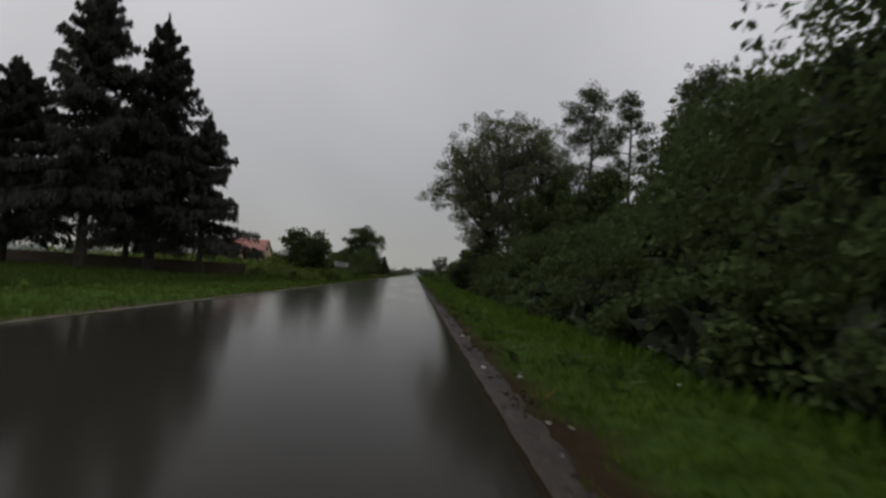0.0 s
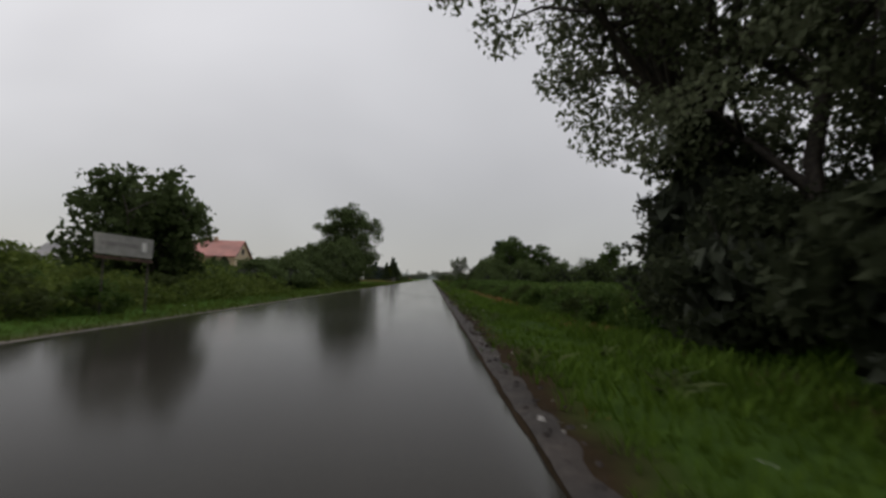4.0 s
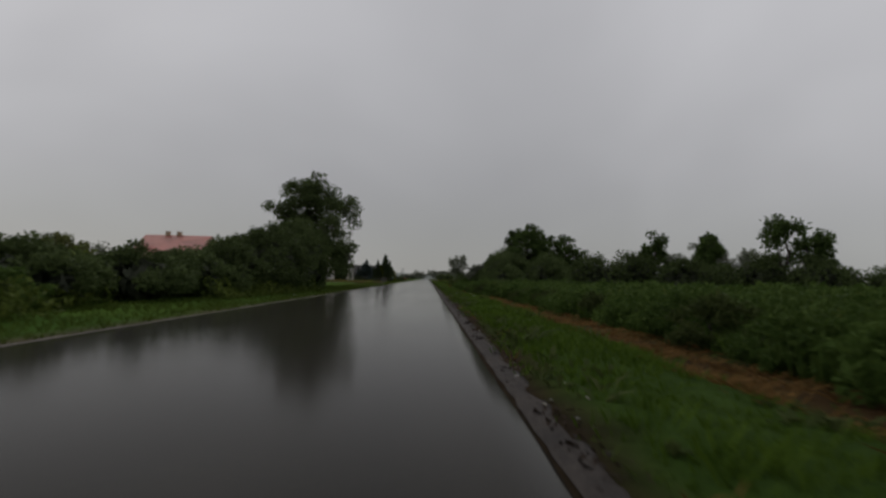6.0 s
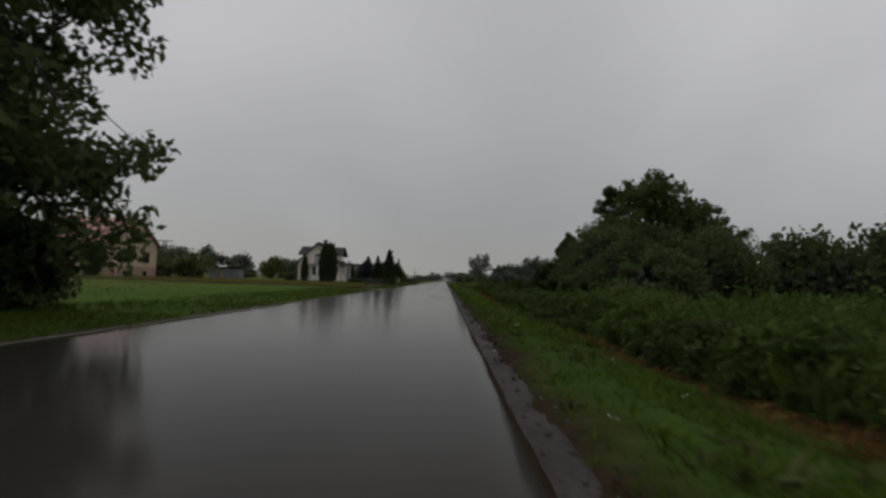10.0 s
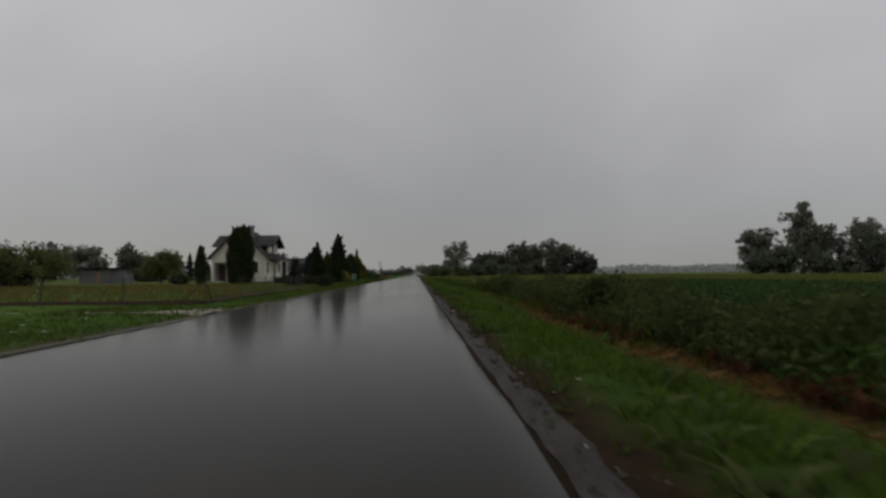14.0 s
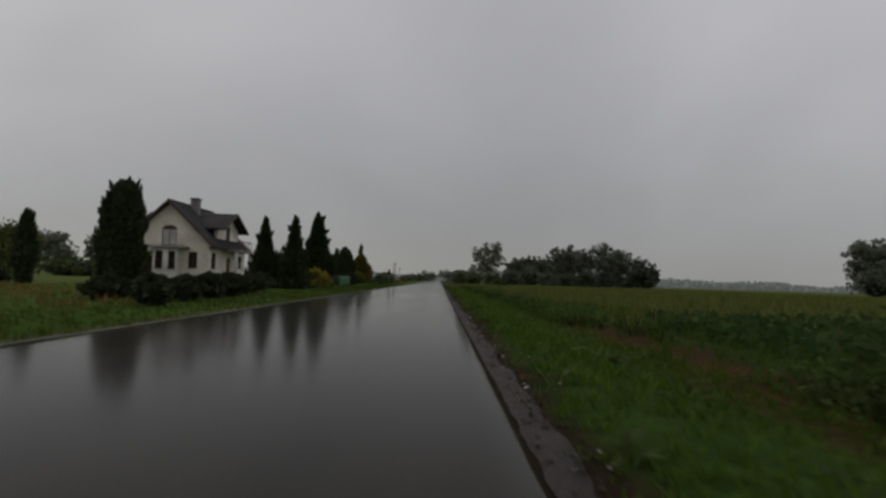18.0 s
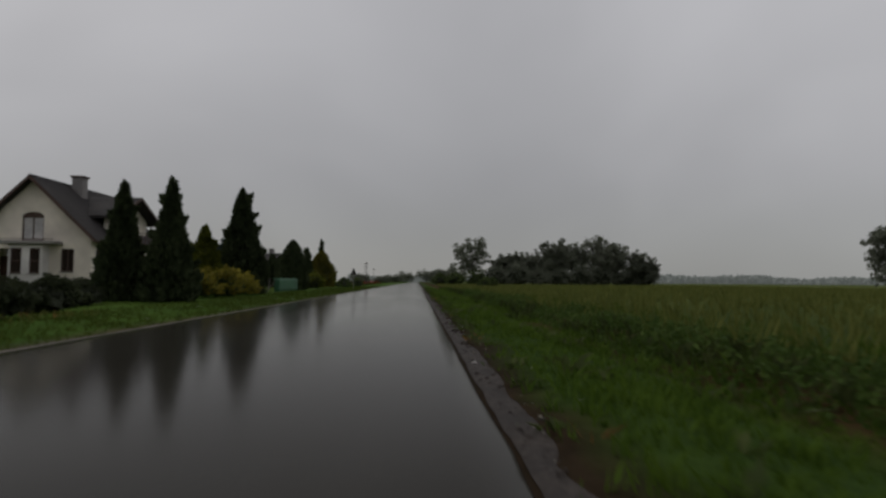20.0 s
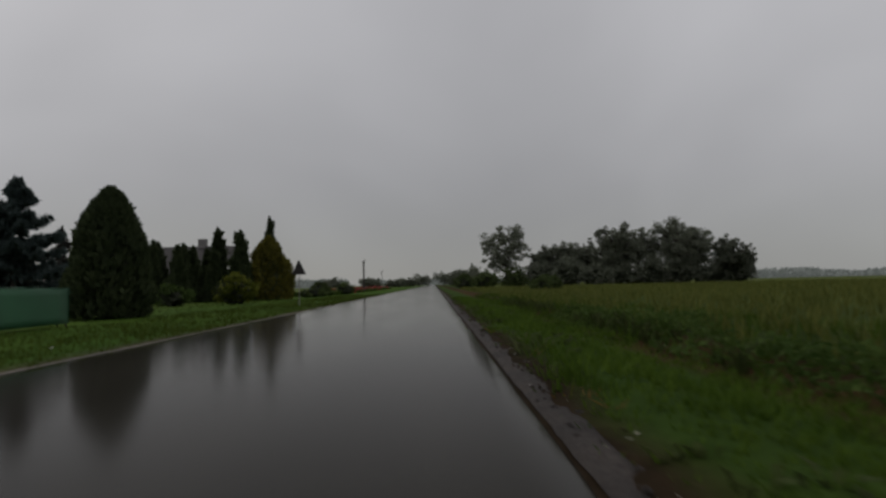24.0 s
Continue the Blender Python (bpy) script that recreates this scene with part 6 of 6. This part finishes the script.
thuja("false_cypress", -14.9, 249.0, "dark narrow cypress before the low house", 4.76, 1.9, 355, leaves=2600, shape="cone")
thuja("false_cypress", -12.7, 247.0, "dark ragged cypress before the low house", 4.36, 1.8, 356, leaves=2600, shape="cone", tips=2)
thuja("false_cypress", -17.4, 249.5, "dark cypress in a row before the low house", 3.76, 1.8, 357, leaves=2200, shape="cone")
thuja("false_cypress", -19.4, 250.0, "dark cypress in a row before the low house", 3.96, 1.8, 358, leaves=2200, shape="cone")
for i, (x, y, h) in enumerate([(-16.0, 247.5, 3.46), (-18.4, 247.0, 3.86), (-20.6, 248.0, 3.56), (-22.3, 246.5, 4.06)]):
    thuja("false_cypress", x, y, "dark cypress of a garden row", h, 1.7, 530 + i, leaves=2600, shape="spire", group="garden cypresses")
for i, (x, y, h) in enumerate([(-17.0, 243.8, 3.0), (-16.1, 245.2, 3.4), (-15.1, 243.2, 2.7), (-14.2, 245.0, 3.1), (-13.3, 243.8, 2.9), (-12.4, 244.8, 2.6)]):
    thuja("false_cypress", x, y, "dark ragged cypress of the dense garden row", h, 1.35, 580 + i, leaves=2200, shape="spire", group="garden cypresses", rag=0.4)
for i in range(5):
    shrub("garden_bush", -20.5 + 1.9 * i, 244.5 + 0.6 * math.sin(i * 2.2), "low dark garden bush before the low house", "bush", 0.62 + 0.15 * math.sin(i * 1.6), 1.3, leaves=1800, leaf=0.09, seed=540 + i, mat=M_THUJA, group="garden bushes")
shrub("field_bush", -40.4, 186.5, "olive-green bush before the pole", "bush", 2.06, 4.8, leaves=4200, leaf=0.16, seed=550, mat=M_OLIVE)
shrub("field_bush", -36.8, 189.5, "olive-green bush beside the pole", "bush", 2.36, 4.2, leaves=3600, leaf=0.16, seed=551, mat=M_OLIVE)
for i in range(9):
    spruce("young_spruce", -23.0 - 2.3 * i, 247.0 + 2.0 * math.sin(i * 2.2), "dark young spruce in a garden row", 4.16 + 0.9 * math.sin(i * 1.7), 2.8, 360 + i, clear=0.03, dense=0.7, droop=0.25, group="garden spruces")
for i, (x, y, h, w, s) in enumerate([(-28.7, 201.5, 3.56, 4.4, 1), (-40.9, 200.0, 3.96, 6.0, 2), (-46.0, 197.0, 4.16, 6.5, 3), (-36.0, 186.0, 2.76, 3.6, 4)]):
    broadleaf("orchard_tree", x, y, "round-crowned green orchard tree in the field", "tree", h, w, 0.12, 6500, 0.17, M_OLIVE, 14, seed=380 + i, group="orchard trees")
shrub("bush", -23.4, 193.0, "dark low bush beside the slim thuja", "bush", 1.06, 2.0, leaves=1400, leaf=0.13, seed=390)
thuja("thuja", -40.6, 170.5, "dark thuja beside the brick house", 3.76, 1.8, 391, leaves=2200)
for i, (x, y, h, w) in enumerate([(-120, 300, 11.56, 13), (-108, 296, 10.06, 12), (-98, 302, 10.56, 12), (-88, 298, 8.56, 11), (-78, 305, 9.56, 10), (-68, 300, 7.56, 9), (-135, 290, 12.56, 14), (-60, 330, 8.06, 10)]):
    broadleaf("distant_tree", x, y, "distant round tree beyond the fields", "tree", h, w, 0.03, 3600, 0.55, M_FAR_HAZE, 12, seed=400 + i, group="distant trees")
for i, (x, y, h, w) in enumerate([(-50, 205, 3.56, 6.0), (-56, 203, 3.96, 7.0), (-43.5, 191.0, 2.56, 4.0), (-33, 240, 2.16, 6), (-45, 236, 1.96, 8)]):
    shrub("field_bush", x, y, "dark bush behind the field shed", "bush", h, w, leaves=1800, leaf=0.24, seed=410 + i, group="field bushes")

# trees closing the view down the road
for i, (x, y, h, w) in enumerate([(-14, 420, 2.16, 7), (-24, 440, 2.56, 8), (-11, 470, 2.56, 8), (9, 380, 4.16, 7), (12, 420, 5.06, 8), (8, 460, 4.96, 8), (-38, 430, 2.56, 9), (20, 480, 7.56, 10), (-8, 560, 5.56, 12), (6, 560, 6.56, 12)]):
    broadleaf("distant_tree", x, y, "hazy distant roadside tree", "tree", h, w, 0.03, 1600, 0.6, M_FAR_HAZE, 9, seed=420 + i, group="distant roadside trees")


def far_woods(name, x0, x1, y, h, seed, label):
    """A far belt of trees along the horizon, too far to count, glowing faintly in place of haze."""
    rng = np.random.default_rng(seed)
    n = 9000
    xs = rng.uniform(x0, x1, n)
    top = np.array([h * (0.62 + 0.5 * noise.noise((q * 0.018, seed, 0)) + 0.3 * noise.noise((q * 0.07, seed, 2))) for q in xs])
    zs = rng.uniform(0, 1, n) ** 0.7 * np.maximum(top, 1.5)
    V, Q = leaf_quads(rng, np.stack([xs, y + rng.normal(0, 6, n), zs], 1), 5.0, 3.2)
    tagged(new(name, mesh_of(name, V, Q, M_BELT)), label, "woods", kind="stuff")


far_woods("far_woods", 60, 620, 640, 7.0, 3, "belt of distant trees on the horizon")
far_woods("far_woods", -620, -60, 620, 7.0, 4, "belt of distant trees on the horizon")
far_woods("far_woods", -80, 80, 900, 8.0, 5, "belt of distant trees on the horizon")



# ---------------------------------------------------------------- grass, weeds and crops
def spread_over(rng, n, x0, x1, y0, y1, keep=None):
    xs, ys = rng.uniform(x0, x1, n), rng.uniform(y0, y1, n)
    if keep is not None:
        k = np.array([keep(a, b) for a, b in zip(xs, ys)])
        xs, ys = xs[k], ys[k]
    return xs, ys, np.array([ground_z(a, b) for a, b in zip(xs, ys)])


rng = np.random.default_rng(77)


def strip_keep(lo, hi):
    """Keeps what lies between two offsets from the foot of the weed bank."""
    return lambda a, b: bank_foot(b) + lo(b) < a < bank_foot(b) + hi(b)


# mown verge between the road and the ditch
g = spread_over(rng, 92000, 0.70, 3.6, 12, 240, lambda a, b: a < bank_foot(b) - along(DRY, b) and rng.uniform() < (min(1.0, max(0.03, (a - 0.76) * 3.2 + 0.9 * noise.noise((a * 0.9, b * 1.2, 14)))) if a < 1.15 else 1.0))
scatter("verge_grass", rng, *g, 5, 0.095, 0.014, M_GRASS, "wet green verge grass along the ditch", "grass", 0.55, vary=0.7)
g = spread_over(rng, 5200, 1.0, 2.9, 12, 235, lambda a, b: a < bank_foot(b) - along(DRY, b) and noise.noise((a * 0.8, b * 0.45, 31)) > 0.12)
scatter("verge_grass", rng, *g, 7, 0.17, 0.011, M_GRASS, "taller grass tussocks in the verge", "grass", 0.6, vary=0.5)
g = spread_over(rng, 4200, 0.78, 2.6, 12, 235, lambda a, b: noise.noise((a * 1.3, b * 0.5, 8)) > (-0.05 if a < 1.2 else 0.15))
scatter("verge_herbs", rng, *g, 6, 0.13, 0.038, M_NETTLE, "broad-leaved herbs in the verge grass", "herbs", 0.9, True, vary=0.5)
g = spread_over(rng, 260, 0.72, 0.95, 12, 235, lambda a, b: noise.noise((a * 1.3, b * 0.6, 18)) > 0.0)
scatter("dry_edge_grass", rng, *g, 5, 0.09, 0.010, M_DRY, "brown dead grass along the soil edge", "dry grass", 1.2)
g = spread_over(rng, 24000, 2.0, 9.5, 12, 70)
scatter("bank_grass", rng, *g, 5, 0.2, 0.018, M_GRASS, "long green grass on the bank under the shrubs", "grass", 0.5, vary=0.5)
g = spread_over(rng, 62000, -8.2, -4.34, 16, 260)
scatter("verge_grass", rng, *g, 4, 0.10, 0.012, M_VERGE, "wet dull-green verge grass beside the road", "grass", 0.5, vary=0.6)
# flattened dry grass in the ditch
def dry_fringe(b):
    return 0.12 * min(1.0, along(DRY, b) / 0.3)


g = spread_over(rng, 62000, 1.6, 4.2, 62, 240, lambda a, b: -along(DRY, b) - dry_fringe(b) < a - bank_foot(b) < dry_fringe(b) and noise.noise((a * 1.6, b * 0.8, 41)) + 0.7 * noise.noise((a * 4.0, b * 2.6, 43)) > -0.12)
scatter("dry_grass", rng, *g, 5, 0.085, 0.011, M_DRY, "flattened brown dry grass in the ditch", "dry grass", 1.9)
g = spread_over(rng, 5200, 1.6, 4.2, 62, 240, strip_keep(lambda b: -along(DRY, b) - 0.1, lambda b: 0.0))
scatter("ditch_sprouts", rng, *g, 5, 0.07, 0.018, M_WEED, "green sprouts in the dry strip", "weeds", 0.7, True, vary=0.8)
# bank of tall weeds beyond the ditch
for y0, y1, n, tall, bare in ((62, 110, 9000, 0.36, -0.25), (137, 166, 6000, 0.34, -0.3), (166, 240, 6000, 0.24, 0.0)):
    def on_bank(a, b):
        return bank_foot(b) < a < bank_foot(b) + 0.75 and noise.noise((a * 0.5, b * 0.22, 27)) > bare
    g = spread_over(rng, n, 1.9, 4.9, y0, y1, on_bank)
    scatter("bank_weeds", rng, *g, 5, tall, 0.034, M_WEED if y0 < 100 else M_NETTLE, "upright leafy weeds on the far bank of the ditch", "weeds", 0.35, True, vary=0.6)
    g = spread_over(rng, n // 4, 1.9, 4.9, y0, y1, on_bank)
    scatter("bank_grass", rng, *g, 6, tall * 0.85, 0.011, M_GRASS, "tall overhanging grass at the foot of the weed bank", "grass", 0.6, vary=0.6)
herb_layer("tall_weeds", rng, 0, 6.6, 62, 118, 0.52, 76000, 0.065, M_WEED, "dense tall green weeds beyond the ditch", "weeds", front=bank_foot)
herb_layer("tall_weeds", rng, 6.0, 14.0, 62, 121, 0.55, 46000, 0.11, M_WEED, "dense weeds of the fallow field", "weeds")
herb_layer("tall_weeds", rng, 13.0, 62.0, 62, 123, 0.6, 60000, 0.24, M_WEED, "overgrown green fallow field", "weeds")
g = spread_over(rng, 2800, 4.0, 12.0, 62, 122, lambda a, b: noise.noise((a * 0.35, b * 0.25, 12)) > 0.05)
scatter("seed_stalks", rng, *g, 4, 0.62, 0.009, M_CEREAL, "pale seeding stalks standing above the weeds", "weeds", 0.2)
herb_layer("tall_weeds", rng, 0, 6.5, 110, 138, 0.32, 46000, 0.06, M_WEED, "lush green weeds before the bushes", "weeds", front=bank_foot)
herb_layer("tall_weeds", rng, 0, 5.2, 136, 166, 0.5, 42000, 0.06, M_NETTLE, "dark nettles and docks along the field edge", "weeds", front=bank_foot)
herb_layer("tall_weeds", rng, 0, 4.4, 164, 248, 0.22, 44000, 0.055, M_WEED, "clumps of weeds along the field edge", "weeds", keep=0.0, front=bank_foot)
g = spread_over(rng, 2600, 2.4, 4.2, 129, 150, lambda a, b: -0.15 < a - bank_foot(b) < 0.35 and noise.noise((a * 0.9, b * 0.7, 51)) > -0.2)
scatter("brown_docks", rng, *g, 6, 0.22, 0.034, M_DOCK, "withered reddish-brown docks at the foot of the weeds", "weeds", 0.5, True, vary=0.6)
g = spread_over(rng, 14000, 2.6, 6.5, 112, 250)
scatter("field_edge_grass", rng, *g, 5, 0.18, 0.013, M_GRASS, "long grass along the field edge", "grass", 0.5, vary=0.5)
# crop rows and cereal field
xs, ys = [], []
for r in range(30):
    y = np.arange(139, 174, 0.04)
    xs.append(4.4 + 0.52 * r + rng.normal(0, 0.10, len(y)))
    ys.append(y + rng.normal(0, 0.05, len(y)))
xs, ys = np.concatenate(xs), np.concatenate(ys)
zs = np.array([ground_z(a, b) for a, b in zip(xs, ys)]) + rng.uniform(0.03, 0.34, len(xs))
V, Q = leaf_quads(rng, np.stack([xs, ys, zs], 1), 0.20, 0.10, np.array([0, 0, 0.2]))
tagged(new("root_crop", mesh_of("root_crop", V, Q, M_CROP)), "rows of dark green root crop", "crop", kind="stuff")
g = spread_over(rng, 52000, 3.6, 60, 172, 300)
scatter("cereal", rng, *g, 4, 0.36, 0.034, M_CEREAL, "yellowish-green cereal field", "crop", 0.35, vary=0.25)
g = spread_over(rng, 12000, 20, 75, 142, 174)
scatter("cereal", rng, *g, 5, 0.36, 0.05, M_CEREAL, "yellowish-green cereal field", "crop", 0.35)
# left side weeds and meadow
herb_layer("tall_weeds", rng, -10.5, -6.2, 56, 103, 0.55, 56000, 0.075, M_WEED_LIGHT, "dense tall weeds behind the verge", "weeds", keep=-0.35)
herb_layer("tall_weeds", rng, -30.0, -10.0, 60, 106, 0.95, 60000, 0.13, M_WEED_LIGHT, "tall weeds and brambles towards the farm", "weeds", keep=-0.35)
g = spread_over(rng, 9000, -22, -8.0, 28, 66)
scatter("rough_grass", rng, *g, 6, 0.26, 0.024, M_GARDEN, "rough grass under the spruces", "grass", 0.5, vary=0.6)
g = spread_over(rng, 30000, -36, -8.0, 106, 150)
scatter("meadow_grass", rng, *g, 4, 0.045, 0.019, M_LAWN, "green mown meadow", "grass", 0.6)
g = spread_over(rng, 15000, -44, -6.9, 150.5, 190)
scatter("meadow_grass", rng, *g, 5, 0.17, 0.026, M_CEREAL, "brownish meadow behind the fence", "grass", 0.6)
g = spread_over(rng, 7000, -44, -6.9, 150.5, 190, lambda a, b: noise.noise((a * 0.2, b * 0.3, 5)) > 0.1)
scatter("meadow_grass", rng, *g, 5, 0.22, 0.026, M_DRY, "dry brown patches in the meadow", "grass", 0.6)
g = spread_over(rng, 16000, -22, -8.0, 190, 250)
scatter("lawn_grass", rng, *g, 5, 0.06, 0.016, M_GARDEN, "dull green garden lawn", "grass", 0.6)
# flower beds
g = spread_over(rng, 900, -11.8, -9.2, 272, 330, lambda a, b: noise.noise((1.0, b * 0.09, 3)) > -0.05)
scatter("bedding_flowers", rng, *g, 7, 0.6, 0.13, M_RED, "reddish flowers in a long garden bed", "flowers", 0.5, True)
g = spread_over(rng, 1800, -12.5, -9.0, 258, 335)
scatter("bed_greenery", rng, *g, 7, 0.42, 0.11, M_WEED, "low greenery of a long garden bed", "plants", 0.5, True)
# small white flowers
g = spread_over(rng, 60, 0.85, 2.0, 14, 120)
scatter("white_flowers", rng, g[0], g[1], g[2] + 0.09, 3, 0.018, 0.014, M_PETAL, "small white flowers in the verge", "flowers", 1.0, True)
g = spread_over(rng, 40, -6.8, -4.6, 40, 240)
scatter("white_flowers", rng, g[0], g[1], g[2] + 0.06, 4, 0.03, 0.025, M_PETAL, "small white flowers in the verge", "flowers", 1.0, True)

# grass tufts, crumbs of soil, stones and litter on the road edge
g = spread_over(rng, 3600, 0.56, 0.86, 12, 235, lambda a, b: noise.noise((a * 3, b * 1.8, 17)) > 0.16)
scatter("edge_grass", rng, *g, 4, 0.07, 0.009, M_GRASS, "sparse grass creeping over the road edge", "grass", 0.8)
n = 14000
xs, ys = 0.56 + np.abs(rng.normal(0, 0.16, n)), rng.uniform(12, 235, n)
k = np.array([noise.noise((a * 2.2, b * 1.3, 23)) > 0.3 - 1.6 * (a - 0.56) for a, b in zip(xs, ys)])
xs, ys = xs[k], ys[k]
V, Q = leaf_quads(rng, np.stack([xs, ys, np.full(len(xs), -0.010)], 1), 0.034, 0.026)
tagged(new("soil_crumbs", mesh_of("soil_crumbs", V, Q, M_SOIL)), "dark wet crumbs of soil and gravel on the road edge", "gravel", kind="stuff")
n = 420
xs, ys = 0.62 + np.abs(rng.normal(0, 0.2, n)), rng.uniform(12, 215, n)
V, Q = leaf_quads(rng, np.stack([xs, ys, np.array([max(-0.012, ground_z(a, b)) for a, b in zip(xs, ys)]) + 0.02], 1), 0.045, 0.032)
V[:, 2] = V[:, 2] * 0.3 + 0.7 * np.repeat(V.reshape(-1, 4, 3)[:, :, 2].mean(1), 4)
tagged(new("leaf_litter", mesh_of("leaf_litter", V, Q, M_LITTER)), "pale wet leaves and scraps on the soil edge", "litter", kind="stuff")


def stones(name, n, x0, spread, r0, r1, mat, label):
    """Angular loose stones lying on the shoulder, joined."""
    ring = np.array([(math.cos(t), math.sin(t), 0) for t in np.linspace(0, 2 * math.pi, 6, endpoint=False)])
    base = np.vstack([ring, ring * 0.55 + (0, 0, 0.62)])
    quads = [(i, (i + 1) % 6, 6 + (i + 1) % 6, 6 + i) for i in range(6)] + [(6, 7, 8, 9), (9, 10, 11, 6)]
    xs, ys = x0 + np.abs(rng.normal(0, spread, n)), rng.uniform(12, 225, n)
    r = r0 + (r1 - r0) * rng.uniform(0, 1, n) ** 3
    V = base[None] * (r[:, None, None] * rng.uniform(0.65, 1.35, (n, 12, 1))) + np.stack([xs, ys, np.full(n, -0.016)], 1)[:, None, :]
    Q = (np.array(quads)[None] + 12 * np.arange(n)[:, None, None]).reshape(-1, 4)
    tagged(new(name, mesh_of(name, V.reshape(-1, 3), Q, mat)), label, "gravel", kind="stuff")


stones("shoulder_stones", 2600, 0.53, 0.13, 0.007, 0.03, M_GRAVEL, "loose wet stones on the road shoulder")
stones("pale_stones", 100, 0.58, 0.14, 0.010, 0.034, M_CONC, "pale broken concrete lumps on the road shoulder")

# field drive of pale gravel across the verge
V, Q = [], []
for j in range(13):
    for i in range(9):
        x = X_LEFT - 0.1 - 8.8 * j / 12
        w = (2.3, 0.9, 0.35)[j] if j < 3 else 0.28 + 0.13 * math.sin(j * 1.9)
        y = 145.6 + 0.04 * j + (i / 4 - 1) * w * (0.8 + 0.25 * noise.noise((i * 0.7, j * 0.9, 6)))
        V.append((x, y, ground_z(x, y) + (-0.04 if i in (0, 8) else 0.035 if j < 3 else 0.005) + 0.05 * noise.noise((x * 4, y * 4, 0))))
for j in range(12):
    for i in range(8):
        Q.append((j * 9 + i, j * 9 + i + 1, (j + 1) * 9 + i + 1, (j + 1) * 9 + i))
tagged(new("field_drive", mesh_of("field_drive", V, Q, M_SAND)), "pale sandy gravel drive onto the field", "drive", kind="structure")

# from plan units to metres
for me in bpy.data.meshes:
    me.transform(Matrix.Scale(UNIT, 4))
for ob in scene.objects:
    if ob.type in ("MESH", "EMPTY"):
        ob.location *= UNIT
